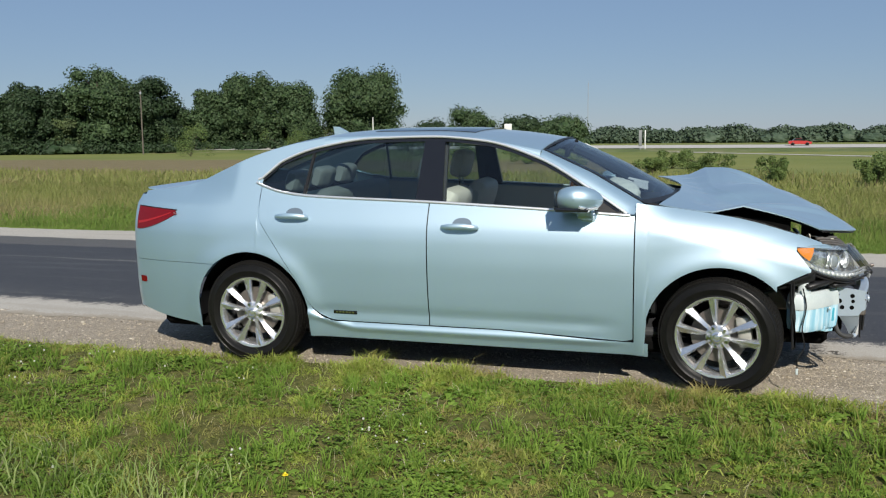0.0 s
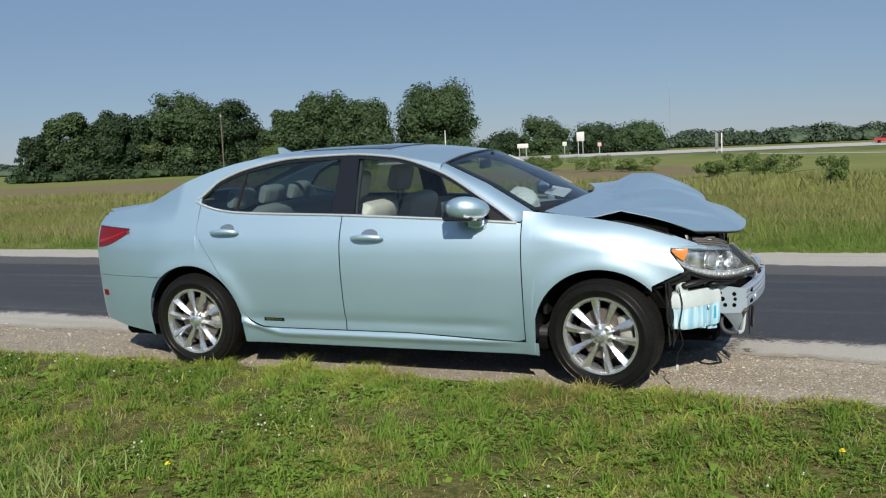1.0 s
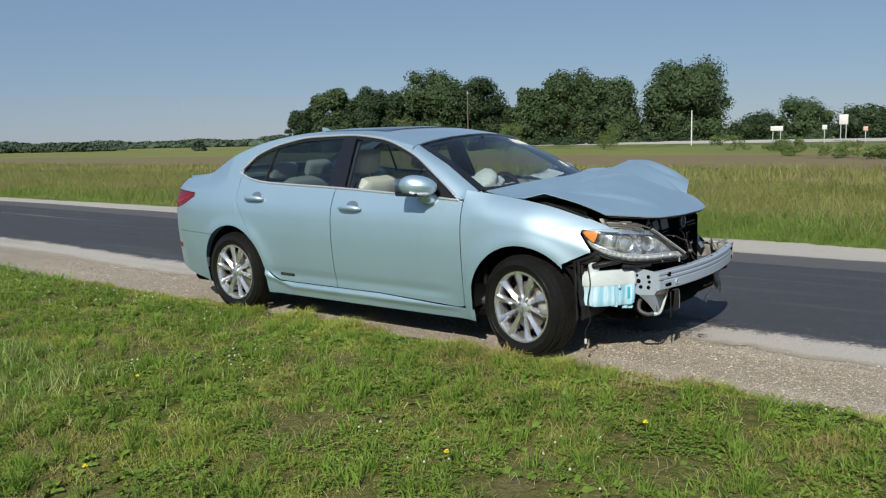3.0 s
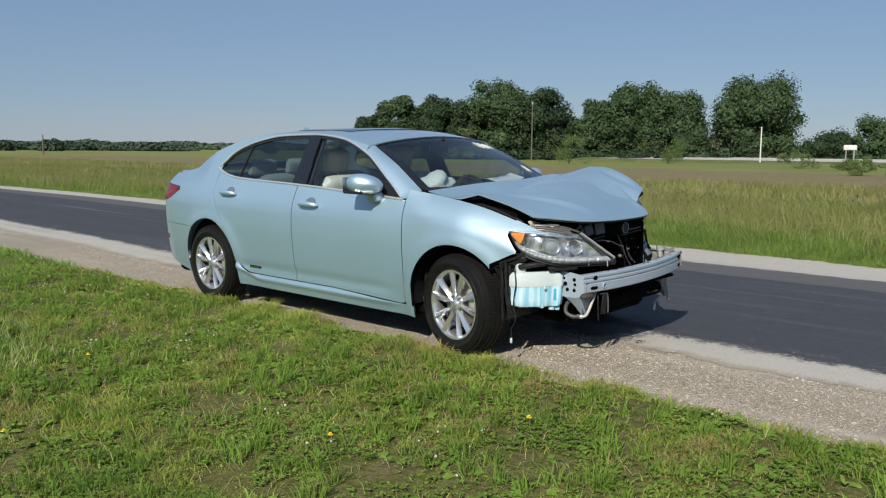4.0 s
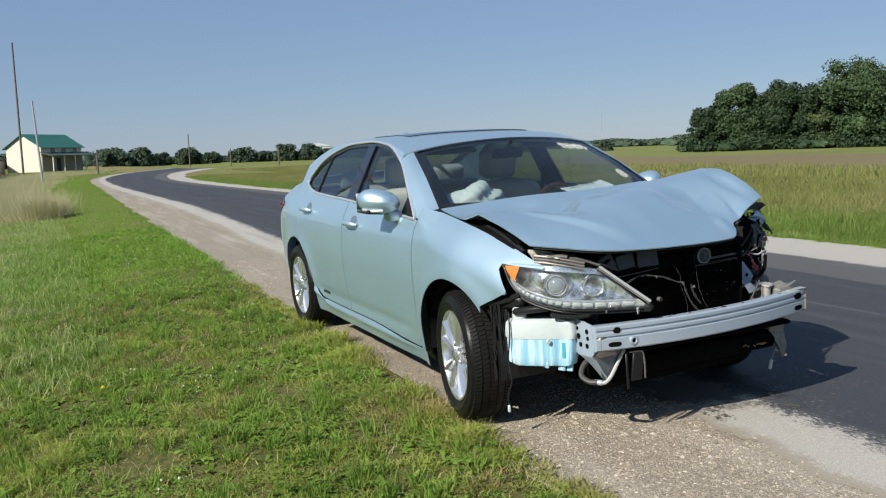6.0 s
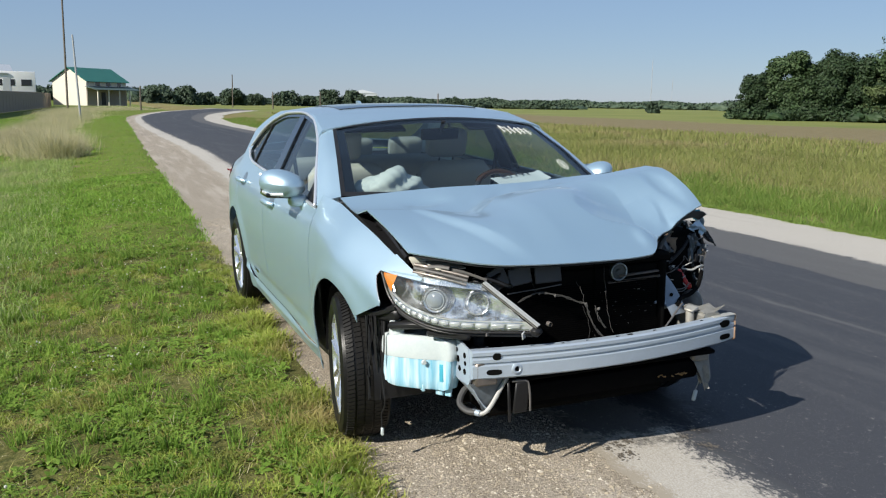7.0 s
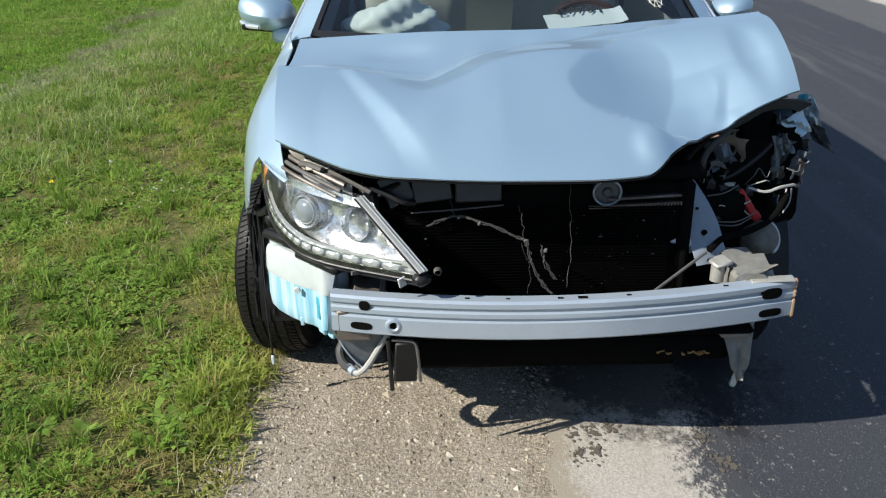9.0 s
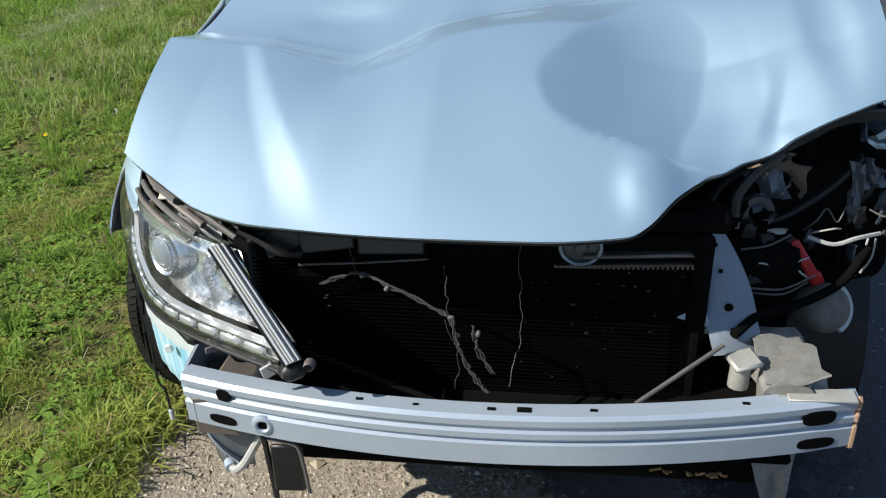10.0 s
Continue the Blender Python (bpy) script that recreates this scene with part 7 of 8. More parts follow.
TREES = [
    (-98.6, 90.0, 2.3, 6.6, LEAF_DARK, 0.03), (-95.2, 93.4, 3.3, 9.6, LEAF, 0.05), (-92.0, 96.5, 3.4, 9.9, LEAF_DARK, 0.05), (-88.2, 100.0, 3.0, 9.1, LEAF_DARK, 0.06),
    (-84.6, 103.9, 5.6, 12.2, LEAF, 0.08), (-77.8, 109.0, 4.4, 11.0, LEAF_DARK, 0.08), (-71.0, 113.6, 3.8, 9.3, LEAF, 0.05), (-66.2, 117.0, 4.6, 11.1, LEAF, 0.08),
    (-60.8, 120.0, 4.9, 10.2, LEAF, 0.05), (-50.2, 124.6, 5.6, 12.1, LEAF, 0.16), (-34.8, 130.5, 3.9, 6.2, LEAF, 0.0), (-26.5, 134.0, 4.2, 4.9, LEAF_DARK, 0.0), (-20.0, 135.0, 4.6, 4.8, LEAF, 0.0), (-41.0, 130.0, 3.6, 4.2, LEAF_DARK, 0.0),
    (-86.0, 99.0, 2.0, 5.6, LEAF_PALE, 0.0), (-57.0, 117.0, 2.4, 4.6, LEAF, 0.0),
]
for k, (x, y, r, top, m, low) in enumerate(TREES):
    r *= 1.28
    big = top > 8
    tree(x, y, r, top, 40 + k, m, "broad green tree with an uneven leafy crown at the field edge" if big else "low rounded green tree at the field edge", low, 27000 if big else 10000, 0.20 if big else 0.18)
tree(-98.0, 92.0, 1.9, 8.2, 91, LEAF_PALE, "thin half-bare grey tree among the green ones", 0.35, 320, 0.26)
tree(-54.9, 121.5, 1.0, 3.9, 92, LEAF_PALE, "thin half-bare grey tree among the green ones", 0.3, 160, 0.22)


def bush(x, y, r, h, seed, leaves=None):
    rng = np.random.default_rng(seed)
    z0 = float(ground_z(x, y))
    blobs = [(rng.normal(scale=0.45 * r), rng.normal(scale=0.35 * r), h * rng.uniform(0.15, 0.85), r * rng.uniform(0.14, 0.30), r * rng.uniform(0.14, 0.30), h * rng.uniform(0.12, 0.26)) for _ in range(15)]
    b = empty("bush", Matrix.Translation((x, y, z0)), "wild green bush standing in the meadow", "bush", "meadow bushes")
    stems = [tube([(0, 0, 0), (q[0] * 0.5, q[1] * 0.5, q[2] * 0.6), q[:3]], [0.02, 0.014, 0.006], 5) for q in blobs[::2]]
    part("stems", joined(*stems), BARK, b)
    part("foliage", leaf_cloud(rng, blobs, 4200, 0.030 * (1 + 0.3 * r), "foliage"), leaves or LEAF_BUSH, b)


for k, (x, y, r, h) in enumerate(((-14.3, 56.9, 1.2, 1.3), (-27.4, 80.6, 1.7, 1.6), (-45.9, 89.5, 2.6, 3.4), (-6.5, 49.7, 1.6, 0.8), (-0.3, 42.9, 1.2, 1.0), (3.9, 27.8, 0.6, 1.0), (-0.9, 36.4, 1.1, 0.75), (6.8, 25.9, 0.6, 0.9), (-53.4, 79.8, 2.4, 3.6), (1.8, 38.0, 1.4, 0.9), (-10.0, 52.0, 1.4, 1.0), (-20, 74, 1.8, 1.0), (8.0, 29, 1.2, 1.1))):
    bush(x, y, r, h, 200 + k)


def far_woods(name, a0, a1, dist, top, seed, leaves, label, step=0.7):
    """A far belt of trees, too small to tell apart, along an arc."""
    rng = np.random.default_rng(seed)
    blobs = []
    for a in np.arange(a0, a1, step * 120 / dist):
        d = dist * rng.uniform(0.97, 1.06)
        h = top * (0.72 + 0.3 * rng.random() + 0.22 * math.sin(a * 1.7 + seed) * math.sin(a * 0.6))
        x, y = d * math.cos(radians(a)), d * math.sin(radians(a))
        s = dist / 100
        blobs.append((x, y, h * 0.45 - 0.2, s * 1.3, s * 1.3, h * 0.55))
    # lumpy crowns, with loose leaf sprays along their outline
    A, U = np.meshgrid(np.linspace(0, 2 * math.pi, 12, endpoint=False), np.linspace(0.05, math.pi * 0.62, 7), indexing="ij")
    vs, fs = [], []
    for bx, by, bz, rx, ry, rz in blobs:
        for _ in range(2):
            ph, sc = rng.uniform(0, 6.28, 3), rng.uniform(0.35, 0.75)
            bump_r = sc * (1 + 0.16 * np.sin(3 * A + ph[0]) * np.sin(3 * U + ph[1]) + 0.10 * np.sin(5 * A + ph[2] + 4 * U))
            ox, oy = rng.normal(scale=0.6 * rx, size=2)
            g = np.stack([bx + ox + 1.25 * rx * bump_r * np.sin(U) * np.cos(A), by + oy + ry * bump_r * np.sin(U) * np.sin(A), bz * 0.5 + 1.25 * rz * bump_r * np.cos(U)], -1)
            v, q = sheet(g.transpose(1, 0, 2), True)
            fs += [tuple(i + len(vs) for i in f) for f in q]
            vs += v
    n0 = len(vs)
    cloud = leaf_cloud(rng, blobs, len(blobs) * 520, 0.0019 * dist, name)
    co = np.empty(3 * len(cloud.vertices))
    cloud.vertices.foreach_get("co", co)
    bpy.data.meshes.remove(cloud)
    co = co.reshape(-1, 3)
    loops = np.r_[np.array(fs).ravel(), n0 + np.arange(len(co))]
    ob = part(name, quick_mesh(name, np.r_[np.array(vs), co], loops, np.full(len(fs) + len(co) // 4, 4), False), leaves)
    return tagged(ob, label, "woods", kind="stuff")


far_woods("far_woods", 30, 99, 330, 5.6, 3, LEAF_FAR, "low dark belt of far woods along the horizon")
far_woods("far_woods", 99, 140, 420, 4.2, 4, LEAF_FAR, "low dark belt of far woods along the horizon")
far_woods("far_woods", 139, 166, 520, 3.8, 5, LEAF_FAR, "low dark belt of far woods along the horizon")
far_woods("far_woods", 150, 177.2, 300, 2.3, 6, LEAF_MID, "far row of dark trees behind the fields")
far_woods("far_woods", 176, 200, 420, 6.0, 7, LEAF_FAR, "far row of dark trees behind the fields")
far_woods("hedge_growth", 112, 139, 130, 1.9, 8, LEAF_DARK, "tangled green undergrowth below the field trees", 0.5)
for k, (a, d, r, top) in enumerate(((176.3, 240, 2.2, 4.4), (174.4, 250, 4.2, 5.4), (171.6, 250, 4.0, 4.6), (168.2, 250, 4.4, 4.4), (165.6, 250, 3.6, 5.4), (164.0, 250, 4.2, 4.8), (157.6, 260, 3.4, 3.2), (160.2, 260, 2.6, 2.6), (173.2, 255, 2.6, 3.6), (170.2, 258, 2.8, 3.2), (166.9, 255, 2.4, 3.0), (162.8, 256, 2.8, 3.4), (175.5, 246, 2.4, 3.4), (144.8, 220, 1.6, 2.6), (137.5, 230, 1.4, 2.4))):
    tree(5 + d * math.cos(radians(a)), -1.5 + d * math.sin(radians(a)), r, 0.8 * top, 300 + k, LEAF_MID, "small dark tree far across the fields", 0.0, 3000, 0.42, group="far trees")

# ---- the highway on its bank ----
CONCRETE = mat("bleached_concrete", (0.46, 0.44, 0.40), (0.38, 0.36, 0.33), rough=0.85, scale=0.6)
BANK = grassy_mat("bank_grass", ((0.09, 0.13, 0.03), (0.14, 0.16, 0.05), (0.1, 0.15, 0.04)), (0.22, 0.20, 0.10), 0.52, 0.15, 0)
xs = np.linspace(-105, 260, 60)
prof = [(-10, -0.22), (-4, 0.20), (4, 0.53), (10, -0.22)]
P = np.array([[(x, 113 + 0.012 * x + dy, z) for dy, z in prof] for x in xs])
tagged(part("highway_bank", sheet(P), BANK), "grassy bank that carries the highway", "bank", kind="structure")
P = np.array([[(x, 113 + 0.012 * x + dy, z) for dy, z in ((-4.2, 0.225), (4.2, 0.55))] for x in xs])
tagged(part("highway", sheet(P), CONCRETE), "pale concrete highway across the fields", "highway", kind="structure")
P = np.array([[(-2.4 + 24 * t - 1.3, 104 - 40.5 * t, -0.165), (-2.4 + 24 * t + 1.3, 104 - 40.5 * t, -0.165)] for t in np.linspace(0, 1, 14)])
tagged(part("ramp", sheet(P[:, ::-1]), CONCRETE), "pale side road that joins the highway", "road", kind="structure")

WHITE_BOARD = mat("sign_white", (0.60, 0.60, 0.57), (0.50, 0.50, 0.48), rough=0.5, scale=2)
GREY_METAL = mat("galvanised", (0.42, 0.43, 0.44), (0.34, 0.35, 0.36), rough=0.5, metal=0.5, scale=3)


def road_sign(x, y, w, h, top, legs, board, label, yaw=15):
    z0 = float(ground_z(x, y))
    s = empty("road_sign", Matrix.Translation((x, y, z0)) @ pose(0, 0, 0, 0, 0, yaw), label, "sign", "highway signs")
    t = top - z0
    for k in range(legs):
        px = (k - (legs - 1) / 2) * w * 0.6
        part("post", block((px, 0.05, (t - 0.2) / 2), (0.10, 0.08, t - 0.2), None, 0.01), GREY_METAL, s)
    part("board", block((0, 0, t - h / 2), (w, 0.06, h), None, 0.03, 2), board, s)


road_sign(-31.3, 108.0, 1.5, 0.6, 2.3, 2, WHITE_BOARD, "white rectangular road sign on two posts")
road_sign(-23.4, 108.0, 1.0, 1.2, 3.5, 2, WHITE_BOARD, "tall white road sign on two posts")
road_sign(-25.3, 107.0, 0.55, 0.55, 2.3, 1, WHITE_BOARD, "small white road sign on one post")
road_sign(-20.8, 107.5, 0.5, 0.5, 2.0, 1, mat("sign_red", (0.62, 0.40, 0.36), (0.5, 0.3, 0.28), rough=0.5), "small reddish road sign on one post")
road_sign(-6.2, 107.0, 0.4, 2.0, 2.5, 1, mat("sign_back", (0.12, 0.14, 0.14), (0.2, 0.2, 0.2), rough=0.6), "dark narrow road marker seen from behind")
road_sign(-5.6, 107.0, 0.16, 2.3, 2.5, 1, WHITE_BOARD, "white narrow road marker post")


def utility_pole(x, y, top, label, arm=True, lean=0.0, r=0.13, z0=None, shaft=None):
    z0 = float(ground_z(x, y)) - 0.1 if z0 is None else z0
    p = empty("utility_pole", Matrix.Translation((x, y, z0)) @ pose(0, 0, 0, lean, 0, 0), label, "pole", "poles")
    part("shaft", tube([(0, 0, 0), (0, 0, (top - z0) / 2), (0, 0, top - z0)], [r, r * 0.88, r * 0.75], 10), shaft or POLE_WOOD, p)
    if arm:
        part("crossarm", block((0, 0, top - z0 - 0.3), (0.12, 1.8, 0.12), None, 0.02), POLE_WOOD, p)
        for y in (-0.8, 0.0, 0.8):
            part("insulator", moved(lathe([(0.06, 0), (0.05, 0.1), (0.03, 0.16), (0, 0.17)], 8, "z"), Matrix.Translation((0, y, top - z0 - 0.24))), GREY_METAL, p)


utility_pole(-70.4, 95.1, 8.3, "tall weathered wooden pole before the trees", False, r=0.10)
part("lamp_head", block((0, 0, 8.2), (0.2, 0.2, 0.35), None, 0.05, 2), GREY_METAL, bpy.data.objects["utility_pole"])
utility_pole(-41.7, 106.0, 4.6, "thin pale post at the field edge", False, r=0.10, shaft=WHITE_BOARD)
utility_pole(-29.5, -6.85, 9.5, "weathered wooden utility pole leaning beside the fence", True, 6.0, 0.125, shaft=mat("bleached_pole", (0.34, 0.28, 0.22), (0.24, 0.195, 0.15), rough=0.85, scale=4, bumps=0.3, bscale=30))
utility_pole(-65, -2.5, 5.9, "slim grey pole leaning beside the road", False, 2.6, 0.085, shaft=GREY_METAL)
utility_pole(-130, -4.7, 18.0, "tall dark mast behind the building", False, 0.0, 0.15)
for a, d, top in ((177.0, 140, 3.2), (158.4, 150, 3.0), (171.5, 190, 6.5), (166.0, 160, 3.0), (169.0, 170, 3.0)):
    utility_pole(5 + d * math.cos(radians(a)), -2 + d * math.sin(radians(a)), top, "small pole far along the field road", False, r=0.13)


def mast(x, y, top, w, label):
    t = empty("radio_mast", Matrix.Translation((x, y, -2)), label, "mast", "masts")
    part("shaft", tube([(0, 0, 0), (0, 0, top + 2)], [w, w * 0.8], 6), GREY_METAL, t)
    part("top_spike", tube([(0, 0, top + 2), (0, 0, top + 2 + 0.06 * top)], [w * 0.4, w * 0.2], 5), GREY_METAL, t)


mast(-187, 1500, 96, 0.55, "thin grey radio mast on the horizon")
mast(-1000, 705, 62, 0.4, "thin grey radio mast on the horizon")
mast(-985, 728, 38, 0.25, "thin grey radio mast on the horizon")


# ---- fence, yard and building behind the car ----
FENCE = mat("fence_slats", (0.32, 0.262, 0.215), (0.26, 0.212, 0.172), rough=0.8, scale=1.5, bumps=0.3, bscale=14)
A, B = Vector((-14.0, -14.5, 0)), Vector((-160.0, -7.9, 0))
bays = 55
fence = empty("fence", Matrix.Translation((A.x, A.y, -0.47)), "long brown slatted privacy fence round a yard", "fence")
way = (B - A) / bays
turn = math.degrees(math.atan2(way.y, way.x))
post_mesh = mesh("post", *block((0, 0, 1.23), (0.07, 0.07, 2.46), None, 0.01))
ribs = np.linspace(0.03, 2.62, 61)
bay_mesh = mesh("bay", *panel(np.array([[(u, 0.012 * math.sin(k * math.pi / 2), 0.05), (u, 0.012 * math.sin(k * math.pi / 2), 2.42)] for k, u in enumerate(ribs)]), 0.02), False)
post_mesh.materials.append(FENCE)
bay_mesh.materials.append(FENCE)
for k in range(bays):
    for n, me in (("post", post_mesh), ("bay", bay_mesh)):
        o = part(n, me, None, fence)
        o.location, o.rotation_euler = way * k, (0, 0, radians(turn))
SHEET_WHITE = mat("trailer_white", (0.78, 0.78, 0.76), (0.68, 0.68, 0.66), rough=0.4, scale=1.2)
ROOF_GREEN = mat("green_roof", (0.020, 0.12, 0.09), (0.03, 0.16, 0.12), rough=0.45, scale=0.8)
CREAM_WALL = mat("cream_cladding", (0.66, 0.62, 0.52), (0.58, 0.54, 0.45), rough=0.7, scale=0.8)
STONE_WALL = mat("stone_base", (0.26, 0.22, 0.18), (0.36, 0.32, 0.27), rough=0.85, scale=3)


def trailer(x, y, length, yaw, size):
    t = empty("camper_trailer", Matrix.Translation((x, y, -0.46)) @ pose(0, 0, 0, 0, 0, yaw) @ Matrix.Scale(size, 4), "white camper trailer parked behind the fence", "trailer", "campers")
    part("body", block((0, 0, 2.15), (length, 2.5, 2.7), None, 0.05, 2), SHEET_WHITE, t)
    for k in range(4):
        part("window", block((-length * 0.38 + k * length * 0.25, 1.26, 2.45), (0.9 + 0.4 * (k % 2), 0.03, 0.6), None, 0.01), BLACK_GLOSS, t)
    part("roof_unit", block((length * 0.15, 0, 3.45), (1.0, 0.8, 0.3), None, 0.08, 2), SHEET_WHITE, t)
    part("front_cap", block((length * 0.5 + 0.12, 0, 2.3), (0.3, 2.35, 2.0), pose(0, 0, 0, 0, -8, 0), 0.10, 2), SHEET_WHITE, t)
    part("end_window", block((length * 0.5 + 0.28, 0, 2.55), (0.05, 1.4, 0.6), pose(0, 0, 0, 0, -8, 0), 0.02), BLACK_GLOSS, t)
    part("door", block((-length * 0.12, 1.265, 1.95), (0.7, 0.03, 1.9), None, 0.01), LAMP_GREY, t)
    part("awning", block((length * 0.1, 1.33, 3.28), (length * 0.5, 0.14, 0.14), None, 0.04, 2), LAMP_GREY, t)
    part("stripe", block((0, 1.255, 1.6), (length * 0.96, 0.02, 0.12), None, 0), LAMP_GREY, t)
    for s in (-0.5, 0.5):
        part("wheel", moved(lathe([(0.0, -0.12), (0.3, -0.12), (0.38, -0.06), (0.38, 0.06), (0.0, 0.12)], 16), Matrix.Translation((s, 1.1, 0.38))), RUBBER, t)


trailer(-90.0, -25.2, 6.2, -97, 1.3)
trailer(-92.5, -17.2, 5.6, -88, 1.28)
trailer(-141.0, -14.4, 6.6, -84, 1.55)
trailer(-150.0, -24.0, 7.5, -92, 1.5)
shed = empty("storage_shed", Matrix.Translation((-168, -32, -0.46)) @ pose(0, 0, 0, 0, 0, 8), "long low grey metal shed beyond the yard", "building")
part("wall", block((0, 0, 2.9), (14, 34, 5.8), None, 0.05), GREY_METAL, shed)
part("roof", joined(slab([(-7.6, 5.8), (0, 7.3), (7.6, 5.8)], 35, Matrix.Translation((0, -17.5, 0)))), LAMP_GREY, shed)


def roadside_building():
    b = empty("roadside_building", Matrix.Translation((-156, -1.6, 0.0)) @ pose(0, 0, 0, 0, 0, -42), "cream building with a green metal roof and a porch", "building")
    # local x: along the gable wall's normal; local y: along the ridge
    W, L, E, R = 7.0, 9.5, 4.1, 6.1
    part("wall", joined(block((0, 0, E / 2), (L, W, E), None, 0.02), slab([(-W / 2, E), (W / 2, E), (0, R)], 0.12, Matrix.Translation((L / 2, 0, 0)) @ pose(0, 0, 0, 0, 0, 90))), CREAM_WALL, b)
    for s in (-1, 1):
        P = np.array([[(x, s * (W / 2 + 0.45), E - 0.25), (x, 0, R + 0.05)] for x in (-L / 2 - 0.4, 0, L / 2 + 0.4)])
        part("roof", panel(P if s > 0 else P[:, ::-1], 0.08 * s), ROOF_GREEN, b)
    part("base_wall", block((0, W / 2 + 0.06, 1.3), (L - 0.1, 0.12, 2.6), None, 0.02), STONE_WALL, b)
    P = np.array([[(x, W / 2 + 2.4, 2.55), (x, W / 2, 3.1)] for x in (-L / 2 - 1.0, L / 2 + 0.4)])
    part("porch_roof", panel(P, 0.08), mat("porch_roof", (0.045, 0.075, 0.070), (0.06, 0.095, 0.09), rough=0.6, scale=0.8), b)
    for k in range(5):
        part("porch_post", block((-L / 2 - 0.8 + k * 2.55, W / 2 + 2.2, 1.3), (0.16, 0.16, 2.6), None, 0.02), CREAM_WALL, b)
    for k in range(3):
        w = part("window", block((-3.0 + 2.6 * k, W / 2 + 0.02, 3.55), (1.0, 0.1, 0.7), None, 0.01), BLACK_GLOSS, b)
        part("window_frame", block((-3.0 + 2.6 * k, W / 2 + 0.0, 3.55), (1.2, 0.08, 0.9), None, 0.01), SHEET_WHITE, w)
    part("door", block((1.0, W / 2 + 0.13, 1.15), (1.0, 0.06, 2.1), None, 0.01), BLACK, b)


roadside_building()

hall = empty("far_hall", Matrix.Translation((-570, 170, -0.5)) @ pose(0, 0, 0, 0, 0, -15), "white metal hall far away behind the trees", "building")
# white greyed towards blue, the haze of distance put into the paint
HAZY = mat("hazy_white", (0.55, 0.58, 0.62), (0.48, 0.51, 0.55), rough=0.6, scale=0.3)
part("wall", block((0, 0, 3.6), (12, 20, 7.2), None, 0.05), HAZY, hall)
part("roof", moved(slab([(-10.5, 7.2), (0, 9.6), (10.5, 7.2)], 13), pose(6.5, 0, 0, 0, 0, 90)), HAZY, hall)

# ---- a red car out on the highway ----
red = empty("highway_car", Matrix.Translation((13.2, 114.2, 0.45)) @ Matrix.Scale(0.62, 4), "small red sedan out on the highway", "car")
RED_PAINT = mat("red_paint", (0.35, 0.02, 0.02), (0.42, 0.03, 0.03), rough=0.3, coat=0.8)
part("body", joined(slab([(-2.2, 0.3), (2.2, 0.3), (2.25, 0.7), (1.2, 0.92), (-1.7, 0.98), (-2.25, 0.85)], 1.7, Matrix.Translation((0, -0.85, 0)))), RED_PAINT, red)
part("cabin", slab([(-1.5, 0.95), (0.95, 0.92), (0.3, 1.42), (-0.9, 1.42)], 1.45, Matrix.Translation((0, -0.72, 0))), BLACK_GLOSS, red)
part("roof", block((-0.3, 0, 1.43), (1.2, 1.4, 0.04), None, 0.015), RED_PAINT, red)
for x in (-1.4, 1.4):
    for y in (-0.8, 0.8):
        part("wheel", moved(lathe([(0.0, -0.1), (0.22, -0.1), (0.32, -0.06), (0.32, 0.06), (0.0, 0.1)], 16), Matrix.Translation((x, y, 0.32))), RUBBER, red)

# ---- grass, weeds and stones ----
GRASS = grassy_mat("lawn_blades", ((0.172, 0.254, 0.028), (0.325, 0.408, 0.054), (0.52, 0.54, 0.16)), (0.38, 0.275, 0.14), 0.50, 1.1, 0.36)
TALL = grassy_mat("meadow_blades", ((0.200, 0.236, 0.062), (0.265, 0.285, 0.088), (0.325, 0.312, 0.128)), (0.34, 0.285, 0.145), 0.50, 0.16, 0.14)
LAWN = grassy_mat("greener_lawn_blades", ((0.140, 0.290, 0.030), (0.232, 0.405, 0.052), (0.37, 0.49, 0.115)), (0.26, 0.29, 0.09), 0.56, 0.8, 0.24)
STRAW = grassy_mat("straw_blades", ((0.33, 0.345, 0.15), (0.47, 0.455, 0.25), (0.58, 0.535, 0.34)), (0.53, 0.475, 0.30), 0.4, 0.3, 0.3)
CLOVER = grassy_mat("clover_leaves", ((0.116, 0.220, 0.026), (0.200, 0.325, 0.045), (0.32, 0.435, 0.086)), (0.22, 0.21, 0.06), 0.62, 0.9, 0.30)
BARE = ((0.83, -2.36, 0.16), (0.67, -3.48, 0.30), (1.19, -3.41, 0.22), (1.54, -2.09, 0.14), (1.97, -2.36, 0.10), (-0.40, -2.46, 0.15), (2.55, -1.80, 0.10), (-1.6, -2.9, 0.2), (0.1, -1.7, 0.12), (-3.4, -2.6, 0.3), (-5.5, -1.9, 0.3), (3.3, -2.7, 0.14))


def value_noise(x, y, step, seed):
    """Smooth random values between 0 and 1, one knot every step metres."""
    grid = np.random.default_rng(seed).uniform(0, 1, (256, 256))
    u, v = np.asarray(x) / step + 1000.3, np.asarray(y) / step + 1000.7
    i, j = np.floor(u).astype(int), np.floor(v).astype(int)
    a, b = u - i, v - j
    a, b = a * a * (3 - 2 * a), b * b * (3 - 2 * b)
    at = lambda p, q: grid[p % 256, q % 256]
    return (at(i, j) * (1 - a) + at(i + 1, j) * a) * (1 - b) + (at(i, j + 1) * (1 - a) + at(i + 1, j + 1) * a) * b


def clumps(x, y):
    return 0.5 * value_noise(x, y, 0.11, 1) + 0.3 * value_noise(x, y, 0.28, 2) + 0.2 * value_noise(x, y, 0.9, 3)


